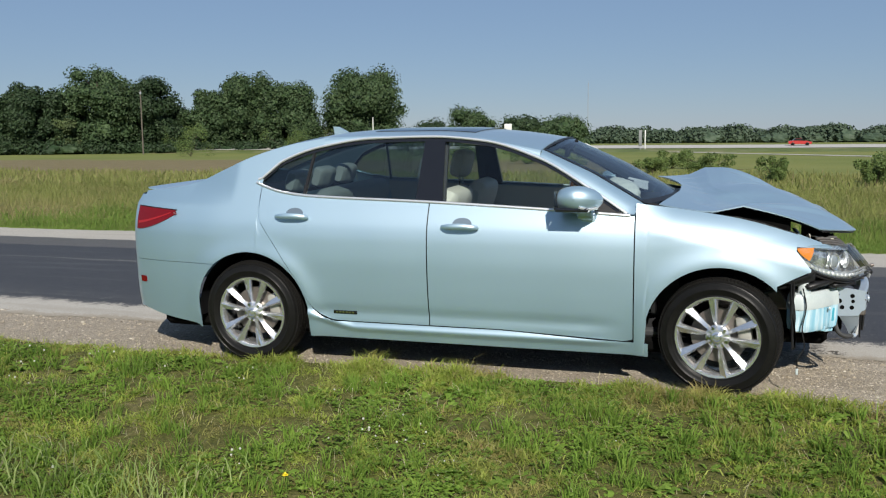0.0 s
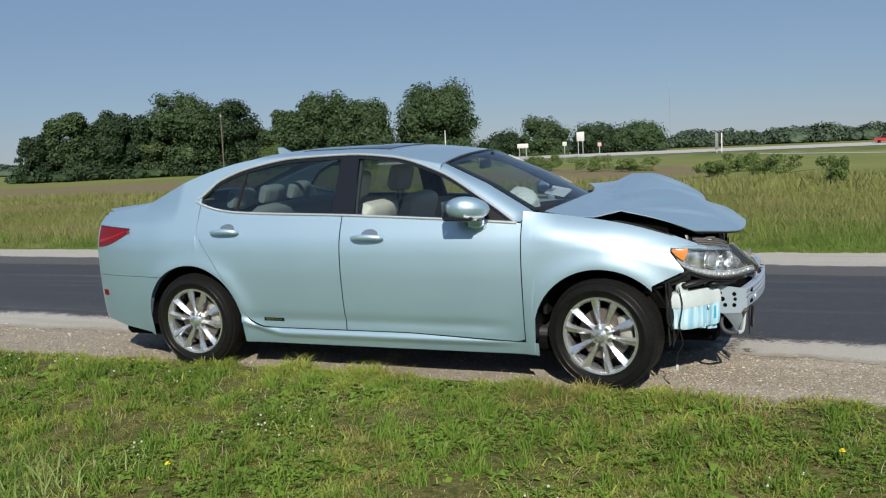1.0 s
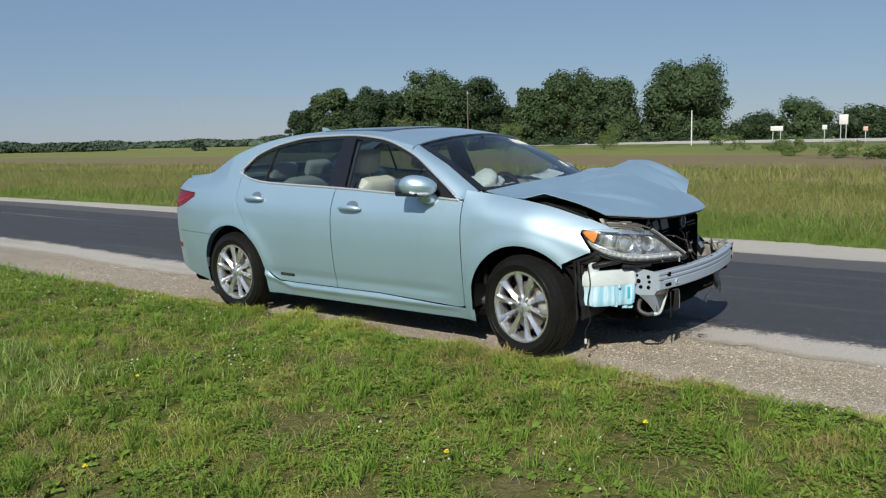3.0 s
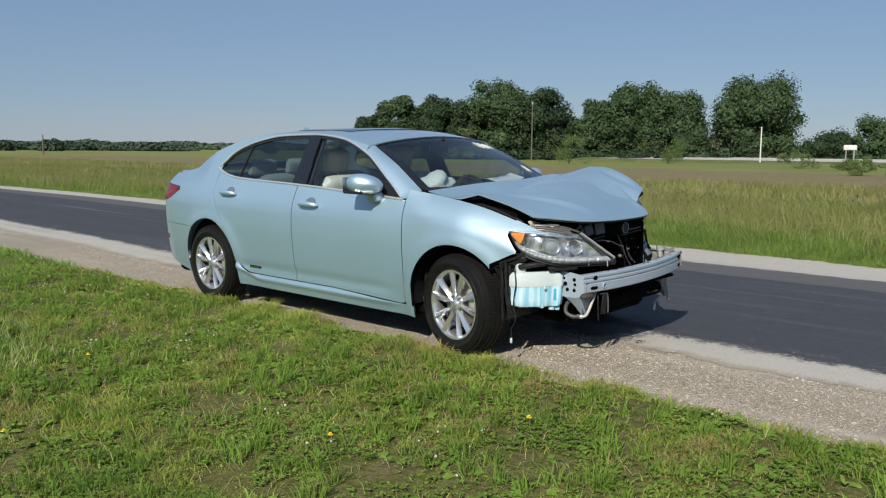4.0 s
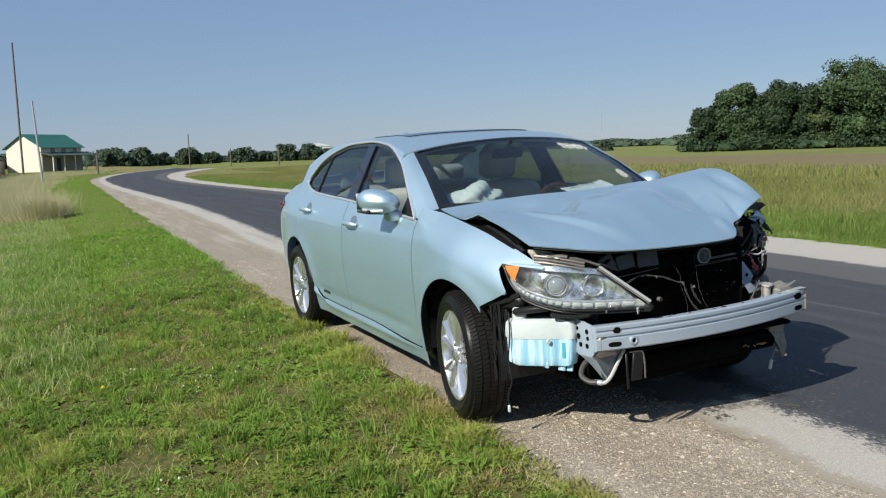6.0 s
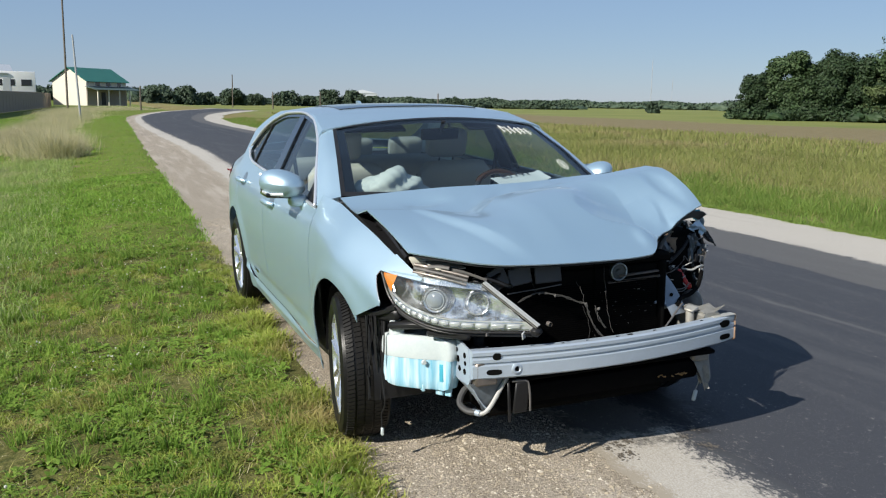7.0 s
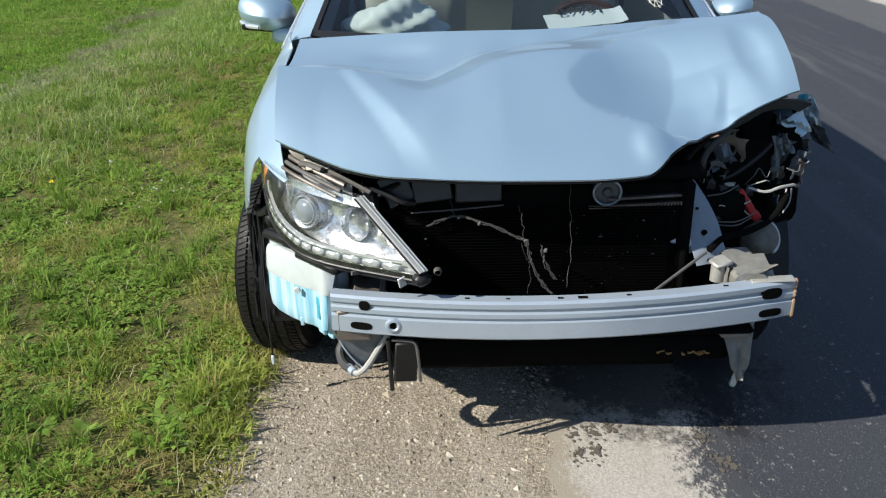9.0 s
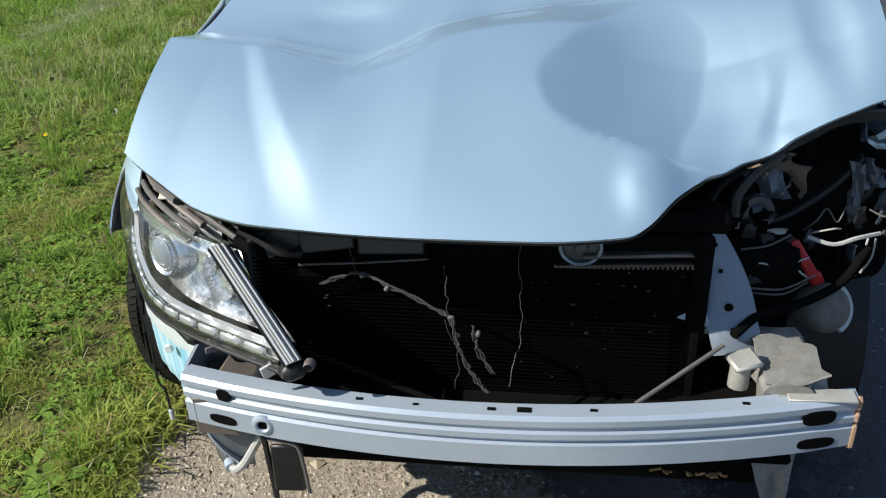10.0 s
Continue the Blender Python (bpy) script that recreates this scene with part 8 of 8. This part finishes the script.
def patch_noise(x, y):
    return 0.5 + 0.25 * np.sin(x * 1.9 + 2.1 * np.sin(y * 1.3)) * np.sin(y * 2.4 + 1.7 * np.sin(x * 0.9)) + 0.25 * np.sin(x * 5.3 + np.sin(y * 4.1)) * np.sin(y * 4.7 - x * 1.1)


def brown(x, y):
    """Worn brown spots in the lawn, from 0 to 1."""
    return smooth(0.6 * value_noise(x, y, 0.17, 31) + 0.4 * value_noise(x, y, 0.5, 32), 0.52, 0.66)


def blades(name, rng, x, y, h, w, lean, mat_, base_z=None, joints=2):
    """Single blades: narrow strips that bend over to a point."""
    n = len(x)
    z = ground_z(x, y) - 0.01 if base_z is None else base_z
    a, b = rng.uniform(0, 2 * math.pi, n), rng.uniform(0, 2 * math.pi, n)
    dx, dy = np.cos(a) * w, np.sin(a) * w
    lx, ly = np.cos(b) * lean * h, np.sin(b) * lean * h
    base = np.stack([x, y, z], -1)
    side_v = np.stack([dx, dy, 0 * dx], -1)
    mid = base + np.stack([lx * 0.35, ly * 0.35, h * 0.62], -1)
    tip = base + np.stack([lx, ly, h * (1 - 0.25 * np.minimum(lean, 1.6))], -1)
    if joints == 1:
        v = np.stack([base - side_v, base + side_v, tip], 1).reshape(-1, 3)
        return part(name, quick_mesh(name, v, np.arange(3 * n), np.full(n, 3)), mat_)
    v = np.stack([base - side_v, base + side_v, mid + side_v * 0.75, mid - side_v * 0.75, tip], 1).reshape(-1, 3)
    k = np.arange(n)[:, None] * 5
    loops = (k + np.array([0, 1, 2, 3, 3, 2, 4])).ravel()
    return part(name, quick_mesh(name, v, loops, np.tile([4, 3], n)), mat_)


rng = np.random.default_rng(7)


def scatter(n, x0, x1, y0, y1, power=1.0):
    return rng.uniform(x0, x1, n), y1 - (y1 - y0) * rng.uniform(0, 1, n) ** power


def on_verge(x, y, thin=0.6):
    """Keep what grows on the verge; thin it on bare ground."""
    e = EDGE(x) + ragged(x, 1.0, 0.05)
    keep = y < e + 0.03 * rng.normal(size=len(x))
    bare = np.zeros(len(x))
    for bx, by, br in BARE:
        bare = np.maximum(bare, np.exp(-(((x - bx) / br) ** 2 + ((y - by) / (0.7 * br)) ** 2)))
    return keep & (rng.uniform(size=len(x)) > 0.93 * bare) & (rng.uniform(size=len(x)) < thin + (1 - thin) * patch_noise(x, y))


x, y = scatter(560000, -4.2, 4.6, -4.4, -0.75)
k = on_verge(x, y, 0.8) & (rng.uniform(size=len(x)) < (0.40 + 1.1 * clumps(x, y)) * (1 - 0.66 * brown(x, y) * (y < EDGE(x) - 0.35)))
x, y = x[k], y[k]
edge = np.exp(-(((EDGE(x) - y) / 0.25) ** 2))
h = rng.uniform(0.020, 0.058, len(x)) * (0.28 + 3.3 * np.clip(clumps(x, y) - 0.25, 0, 1) ** 1.4) * (1 + 0.35 * edge) * (1 - 0.4 * brown(x, y)) + 0.05 * (rng.uniform(size=len(x)) > 0.985)
tagged(blades("lawn_grass", rng, x, y, h, rng.uniform(0.0018, 0.0048, len(x)), rng.uniform(0.25, 1.5, len(x)), GRASS), "short mown green grass with dry brown patches", "grass", kind="stuff")
x, y = scatter(170000, -13, 0, -8.5, -0.5)
k = on_verge(x, y) & ~((x > -4.2) & (y > -4.4))
x, y = x[k], y[k]
tagged(blades("lawn_grass", rng, x, y, rng.uniform(0.025, 0.075, len(x)) * (0.4 + 1.8 * clumps(x * 0.6, y * 0.6)), rng.uniform(0.003, 0.007, len(x)), rng.uniform(0.25, 1.4, len(x)), LAWN), "short mown green grass with dry brown patches", "grass", kind="stuff")
x, y = scatter(110000, -75, -11, -12, 0.6)
k = on_verge(x, y)
x, y = x[k], y[k]
tagged(blades("lawn_grass", rng, x, y, rng.uniform(0.035, 0.09, len(x)), rng.uniform(0.008, 0.018, len(x)), rng.uniform(0.3, 1.2, len(x)), LAWN, None, 1), "short mown green grass along the road", "grass", kind="stuff")
x, y = scatter(120000, -13, 14, -11, -0.6)
k = on_verge(x, y) & ~((x > -13) & (x < 4.6) & (y > -4.4)) & ~((x < 0) & (y > -8.5))
x, y = x[k], y[k]
tagged(blades("lawn_grass", rng, x, y, rng.uniform(0.04, 0.09, len(x)), rng.uniform(0.008, 0.016, len(x)), rng.uniform(0.3, 1.3, len(x)), LAWN, None, 1), "short mown green grass behind the path", "grass", kind="stuff")
# unmown pale grass down the slope to the ditch
SEEDY = grassy_mat("seeding_blades", ((0.24, 0.36, 0.085), (0.33, 0.43, 0.13), (0.44, 0.49, 0.21)), (0.42, 0.38, 0.22), 0.52, 0.7, 0.3)
x, y = scatter(85000, -24, -0.6, -4.3, -2.3)
k = on_verge(x, y) & (rng.uniform(size=len(x)) < 0.25 + 0.9 * value_noise(x, y, 0.6, 71) * smooth(-y, 2.3, 3.4))
x, y = x[k], y[k]
tagged(blades("slope_grass", rng, x, y, rng.uniform(0.05, 0.17, len(x)) * (0.5 + 0.9 * value_noise(x, y, 0.4, 72)), rng.uniform(0.0025, 0.005, len(x)), rng.uniform(0.2, 1.2, len(x)), SEEDY), "pale unmown grass on the slope to the ditch", "grass", kind="stuff")
# dry straw stems among the green
x, y = scatter(9000, -4.2, 4.6, -4.4, -0.78)
k = on_verge(x, y, 0.3)
x, y = x[k], y[k]
tagged(blades("dry_stems", rng, x, y, rng.uniform(0.04, 0.12, len(x)), rng.uniform(0.001, 0.002, len(x)), rng.uniform(0.3, 1.8, len(x)), STRAW), "dry straw stems in the lawn", "grass", kind="stuff")
# tall tufts in the lawn and at the shoulder
tx, ty = scatter(720, -4.0, 4.4, -4.2, -1.05, 1.15)
n = 34
x = np.repeat(tx, n) + rng.normal(scale=0.022, size=720 * n)
y = np.repeat(ty, n) + rng.normal(scale=0.022, size=720 * n)
tagged(blades("grass_tufts", rng, x, y, rng.uniform(0.06, 0.15, len(x)), rng.uniform(0.002, 0.0042, len(x)), rng.uniform(0.2, 1.1, len(x)), CLOVER), "taller tufts of fresh green grass", "grass", kind="stuff")


def clover(name, count, x0, x1, y0, y1, size):
    x, y = scatter(count, x0, x1, y0, y1)
    k = on_verge(x, y, 0.05) & (0.7 * value_noise(x, y, 0.30, 41) + 0.3 * value_noise(x, y, 0.12, 42) > 0.50)
    x, y = x[k], y[k]
    n = len(x)
    z = ground_z(x, y) + rng.uniform(0.012, 0.045, n)
    vs, a0 = [], rng.uniform(0, 2 * math.pi, n)
    s = size * rng.uniform(0.6, 1.3, n)
    for j in range(3):
        a = a0 + j * 2.094
        c, d = np.cos(a), np.sin(a)
        up = rng.normal(scale=0.35, size=n) * s
        vs.append(np.stack([np.stack([x, y, z], -1), np.stack([x + s * (c - 0.6 * d), y + s * (d + 0.6 * c), z + 0.4 * s + up * 0.5], -1), np.stack([x + 1.5 * s * c, y + 1.5 * s * d, z + 0.3 * s + up], -1), np.stack([x + s * (c + 0.6 * d), y + s * (d - 0.6 * c), z + 0.4 * s + up * 0.5], -1)], 1))
    v = np.concatenate(vs).reshape(-1, 3)
    return tagged(part(name, quick_mesh(name, v, np.arange(len(v)), np.full(len(v) // 4, 4)), CLOVER), "low clover and broad weeds in the lawn", "weeds", kind="stuff")


clover("clover", 110000, -4.2, 4.6, -4.4, -0.95, 0.0125)
clover("clover", 26000, -13, -3, -7, -0.9, 0.020)

def rosettes(name, count, x0, x1, y0, y1, size):
    """Broad-leaved weeds: rings of arched leaves, each leaf a bent strip of quads."""
    x, y = scatter(count, x0, x1, y0, y1)
    k = on_verge(x, y, 0.2) & (value_noise(x, y, 0.7, 9) > 0.42)
    x, y = np.repeat(x[k], 9), np.repeat(y[k], 9)
    n = len(x)
    a, s = rng.uniform(0, 2 * math.pi, n), size * rng.uniform(0.45, 1.3, n)
    z, up = ground_z(x, y) + 0.006, rng.uniform(0.25, 1.0, n)
    c, d = np.cos(a), np.sin(a)
    rows = []
    for t, wid, lift in ((0.05, 0.05, 0.0), (0.35, 0.15, 0.32), (0.7, 0.20, 0.50), (1.0, 0.03, 0.42)):
        for q in (-1, 1):
            rows.append(np.stack([x + s * (t * c - q * wid * d), y + s * (t * d + q * wid * c), z + s * (lift * up + 0.04 * q)], -1))
    v = np.stack(rows, 1).reshape(-1, 3)
    loops = (np.arange(n)[:, None] * 8 + np.array([0, 1, 3, 2, 2, 3, 5, 4, 4, 5, 7, 6])).ravel()
    return tagged(part(name, quick_mesh(name, v, loops, np.full(3 * n, 4)), CLOVER), "leafy dandelion and plantain weeds in the lawn", "weeds", kind="stuff")


rosettes("broad_weeds", 3600, -4.2, 4.6, -4.4, -0.95, 0.060)
rosettes("broad_weeds", 700, -12, -3.8, -7.5, -0.9, 0.075)

# small white clover heads, dandelions and litter
FLOWER_W = mat("clover_white", (0.50, 0.50, 0.42), (0.42, 0.44, 0.34), rough=0.8, scale=40)
FLOWER_Y = mat("dandelion_yellow", (0.85, 0.70, 0.03), (0.80, 0.60, 0.02), rough=0.7, scale=60)
rows_v, rows_f = [], []
x, y = scatter(1500, -11, 4.2, -4.4, -1.0)
for px, py in zip(x, y):
    if 0.6 * value_noise(px, py, 1.3, 51) + 0.4 * value_noise(px, py, 0.3, 41) < 0.53 + 0.05 * max(0.0, px + 2.0):
        continue
    r, z = rng.uniform(0.0035, 0.0075), float(ground_z(px, py)) + rng.uniform(0.04, 0.08)
    v, fs = lathe([(0.0, -r), (r * 0.8, -r * 0.5), (r, 0.1 * r), (r * 0.6, 0.8 * r), (0.0, r)], 6, "z")
    n = len(rows_v)
    rows_v += [(a + px, b + py, c + z) for a, b, c in v]
    rows_f += [tuple(i + n for i in f) for f in fs]
tagged(part("clover_heads", mesh("clover_heads", rows_v, rows_f), FLOWER_W), "small white clover flowers in the lawn", "flowers", kind="stuff")


def dandelion(x, y, big):
    z = float(ground_z(x, y))
    d = empty("dandelion", Matrix.Translation((x, y, z)), "yellow dandelion in the lawn", "flower", "dandelions")
    part("stem", tube([(0, 0, 0), (0.006, 0, 0.05), (0.004, 0.004, 0.085)], 0.002, 5), CLOVER, d)
    v, fs = [], []
    for ring, (r, z1, n) in enumerate(((big, 0.088, 16), (big * 0.7, 0.095, 12), (big * 0.4, 0.099, 8))):
        for k in range(n):
            a = 2 * math.pi * (k + 0.3 * ring) / n
            c, s, i = math.cos(a), math.sin(a), len(v)
            v += [(0, 0, 0.084), (r * c - 0.2 * r * s, r * s + 0.2 * r * c, z1), (1.1 * r * c, 1.1 * r * s, z1 + 0.001), (r * c + 0.2 * r * s, r * s - 0.2 * r * c, z1)]
            fs.append((i, i + 1, i + 2, i + 3))
    part("flower", mesh("flower", v, fs, False), FLOWER_Y, d)


for px, py in ((1.99, -2.40), (2.63, -1.69), (-0.40, -2.46), (0.55, -3.35), (3.4, -2.2)):
    dandelion(px, py, 0.013)
scrap = empty("paper_scrap", Matrix.Translation((2.46, -1.84, float(ground_z(2.46, -1.84)) + 0.035)), "small scrap of white paper in the grass", "litter")
part("leaf", panel(np.array([[(u, w, 0.006 * math.sin(60 * u + 40 * w)) for w in np.linspace(-0.012, 0.012, 4)] for u in np.linspace(-0.018, 0.018, 5)]), 0.001), PAPER, scrap)

# grey dead growth along the ditch
x = rng.uniform(-22, -2.5, 26000)
y = -4.32 + 0.12 * np.sin(0.9 * x) + rng.normal(scale=0.20, size=len(x))
k = value_noise(x, y, 0.35, 21) > 0.5
x, y = x[k], y[k]
DEAD = grassy_mat("dead_growth", ((0.22, 0.29, 0.10), (0.32, 0.36, 0.17), (0.40, 0.42, 0.25)), (0.30, 0.26, 0.18), 0.5, 0.5, 0.3)
tagged(blades("dead_growth", rng, x, y, rng.uniform(0.05, 0.14, len(x)), rng.uniform(0.003, 0.008, len(x)), rng.uniform(0.4, 1.5, len(x)), DEAD), "grey dead growth along the shallow ditch", "grass", kind="stuff")
# tall meadow beyond the road, straw clumps by the fence
x, y = scatter(270000, -75, 40, 6.6, 21, 1.5)
far_edge = ROAD_SHIFT(x) + FAR_TO(x) + ragged(x, 5.3, 0.10)
y = y + ROAD_SHIFT(x) * (x < -8)
k = (y > far_edge + 0.02) & (rng.uniform(size=len(x)) < np.where(x > 12, 0.5, 1.0))
x, y = x[k], y[k]
off = y - far_edge[k]
tall = 0.45 * value_noise(x, y, 1.7, 81) + 0.35 * value_noise(x, y, 0.5, 82) + 0.2 * value_noise(x, y, 5.0, 83)
h = rng.uniform(0.12, 0.42, len(x)) * np.clip(off / 2.0, 0.20, 1) * (0.45 + 1.1 * tall)
lush = rng.uniform(size=len(x)) > smooth(off + 3.5 * (value_noise(x, y, 2.3, 84) - 0.5), 0.5, 5.0)
MEADOW = grassy_mat("lush_meadow_blades", ((0.120, 0.215, 0.034), (0.185, 0.285, 0.052), (0.26, 0.335, 0.085)), (0.26, 0.27, 0.09), 0.56, 0.5, 0.30)
for k, m, text in ((lush, MEADOW, "lush green tall grass along the far road edge"), (~lush, TALL, "tall yellowish green meadow grass beyond the road")):
    n = int(k.sum())
    tagged(blades("meadow_grass", rng, x[k], y[k], h[k], rng.uniform(0.004, 0.010, n), rng.uniform(0.3, 1.2, n), m, None, 2), text, "grass", kind="stuff")
x, y = scatter(130000, -13, 9, 7.3, 12.5, 1.3)
far_edge = ROAD_SHIFT(x) + FAR_TO(x) + ragged(x, 5.3, 0.10)
k = y > far_edge
x, y, off = x[k], y[k], (y - far_edge)[k]
h = rng.uniform(0.06, 0.24, len(x)) * (0.35 + 1.2 * value_noise(x, y, 0.45, 87)) * np.clip(off / 1.0, 0.35, 1.2)
tagged(blades("verge_grass", rng, x, y, h, rng.uniform(0.002, 0.006, len(x)), rng.uniform(0.4, 1.6, len(x)), MEADOW, None, 1), "lush green grass along the far road edge", "grass", kind="stuff")
x, y = scatter(70000, -110, 60, 20, 34)
tall = 0.6 * value_noise(x, y, 2.6, 85) + 0.4 * value_noise(x, y, 0.8, 86)
tagged(blades("meadow_grass", rng, x, y, rng.uniform(0.15, 0.40, len(x)) * (0.5 + tall), rng.uniform(0.02, 0.05, len(x)), rng.uniform(0.15, 0.8, len(x)), TALL, None, 1), "tall yellowish green meadow grass beyond the road", "grass", kind="stuff")
SEEDS = grassy_mat("seed_straw", ((0.30, 0.27, 0.11), (0.35, 0.31, 0.14), (0.40, 0.345, 0.18)), (0.40, 0.32, 0.18), 0.45, 0.2, 0.25)
seeds_x, seeds_y = scatter(36000, -75, 34, 10.5, 30, 1.0)
tagged(blades("seed_heads", rng, seeds_x, seeds_y, rng.uniform(0.22, 0.48, len(seeds_x)), rng.uniform(0.0020, 0.0040, len(seeds_x)), rng.uniform(0.2, 0.9, len(seeds_x)), SEEDS, None, 1), "pale seed heads of the meadow grass", "grass", kind="stuff")
tx, ty, tr = zip(*[(-21.2, -2.75, 0.65), (-24.0, -3.0, 1.0), (-28.0, -3.6, 1.2), (-32.0, -4.6, 1.2), (-36.0, -4.4, 1.3), (-41.0, -4.2, 1.4), (-47.0, -4.0, 1.6), (-55.0, -3.8, 1.8), (-66.0, -3.5, 2.0), (-80.0, -3.6, 2.6), (-95.0, -4.4, 3.0), (-112.0, -3.4, 3.6), (-130.0, -1.2, 4.5), (-140.0, 3.0, 5.0)])
x = np.concatenate([rng.normal(a, r * 0.60, 4200) for a, r in zip(tx, tr)])
y = np.concatenate([rng.normal(a, r * 0.42, 4200) for a, r in zip(ty, tr)])
tagged(blades("straw_clumps", rng, x, y, rng.uniform(0.3, 0.95, len(x)), rng.uniform(0.0035, 0.009, len(x)), rng.uniform(0.2, 0.9, len(x)), STRAW, None, 1), "pale dry clumps of tall grass on the verge", "grass", kind="stuff")


# gravel
def stones(name, count, x0, x1, y0, y1, size, mats, label):
    x, y = scatter(count, x0, x1, y0, y1)
    k = (y > EDGE(x) - 0.08 + 0.05 * rng.normal(size=count)) & (y < ROAD_SHIFT(x) + PALE_FROM(x) + 0.03 + 0.10 * rng.normal(size=count) + 0.10 * (value_noise(x, y, 0.35, 61) - 0.5))
    x, y = x[k], y[k]
    n = len(x)
    s = size * rng.lognormal(0, 0.4, n)
    c = np.stack([x, y, ground_z(x, y) - 0.005 + 0.15 * s], -1)
    octa = np.array([(1, 0, 0), (0, 1, 0), (-1, 0, 0), (0, -1, 0), (0, 0, 1), (0.3, 0.2, -1)], float)
    v = c[:, None] + (octa[None] * rng.uniform(0.6, 1.25, (n, 6, 1)) + rng.normal(scale=0.16, size=(n, 6, 3))) * s[:, None, None] * np.array([1, 0.85, 0.48])
    a = rng.uniform(0, 6.28, n)
    d = v - c[:, None]
    v[..., 0], v[..., 1] = c[:, None, 0] + d[..., 0] * np.cos(a)[:, None] - d[..., 1] * np.sin(a)[:, None], c[:, None, 1] + d[..., 0] * np.sin(a)[:, None] + d[..., 1] * np.cos(a)[:, None]
    tri = np.array([(0, 1, 4), (1, 2, 4), (2, 3, 4), (3, 0, 4)])
    loops = (np.arange(n)[:, None, None] * 6 + tri[None]).ravel()
    return tagged(part(name, quick_mesh(name, v.reshape(-1, 3), loops, np.full(n * 4, 3)), mats), label, "gravel", kind="stuff")


m, nodes, links, b = node_mat("gravel_stones")
geo = nodes.new("ShaderNodeNewGeometry")
links.new(ramp(nodes, links, geo.outputs["Random Per Island"], [(0.0, (0.13, 0.108, 0.078)), (0.4, (0.29, 0.244, 0.175)), (0.8, (0.37, 0.322, 0.245)), (1.0, (0.49, 0.445, 0.365))]), b.inputs["Base Color"])
b.inputs["Roughness"].default_value = 0.85
STONES = m
stones("gravel_stones", 80000, 1.2, 3.9, -1.05, 0.65, 0.0045, STONES, "loose tan and grey gravel stones")
stones("gravel_stones", 60000, -6.0, 1.2, -1.0, 0.9, 0.0054, STONES, "loose tan and grey gravel stones")

# ---- fluid lost from the car ----
STAIN = mat("spilled_fluid", (0.145, 0.125, 0.10), (0.085, 0.075, 0.06), rough=0.6, scale=60)


def stain(v, fs, x, y, r, seed):
    """A stain broken into ragged flecks by the coarse surface."""
    q = random.Random(seed)
    for j in range(int(12 + 1500 * r)):
        a, d = q.uniform(0, 6.28), r * min(2.2, abs(q.gauss(0, 1.0)))
        cx, cy, s = x + 1.6 * d * math.cos(a), y + d * math.sin(a), q.uniform(0.0025, 0.0065)
        n = len(v)
        for i in range(7):
            b, e = 0.9 * i + q.uniform(-0.3, 0.3), s * q.uniform(0.5, 1.25)
            px, py = cx + 1.4 * e * math.cos(b), cy + e * math.sin(b)
            v.append((px, py, float(ground_z(px, py)) + 0.0025 + 0.00003 * j))
        fs.append(tuple(range(n, n + 7)))


spill_v, spill_f = [], []
for k, (px, py, r) in enumerate(((2.065, 0.135, 0.012), (2.055, 0.20, 0.016), (2.165, 0.14, 0.017), (2.15, 0.195, 0.020), (2.03, 0.25, 0.022), (2.08, 0.52, 0.020), (2.20, 0.55, 0.024), (2.23, 0.58, 0.014), (2.02, 0.62, 0.012))):
    stain(spill_v, spill_f, px, py, r, 60 + k)
tagged(part("fluid_stains", mesh("fluid_stains", spill_v, spill_f), STAIN), "dark flecked stains of fluid on the pale road edge", "stains", kind="stuff")
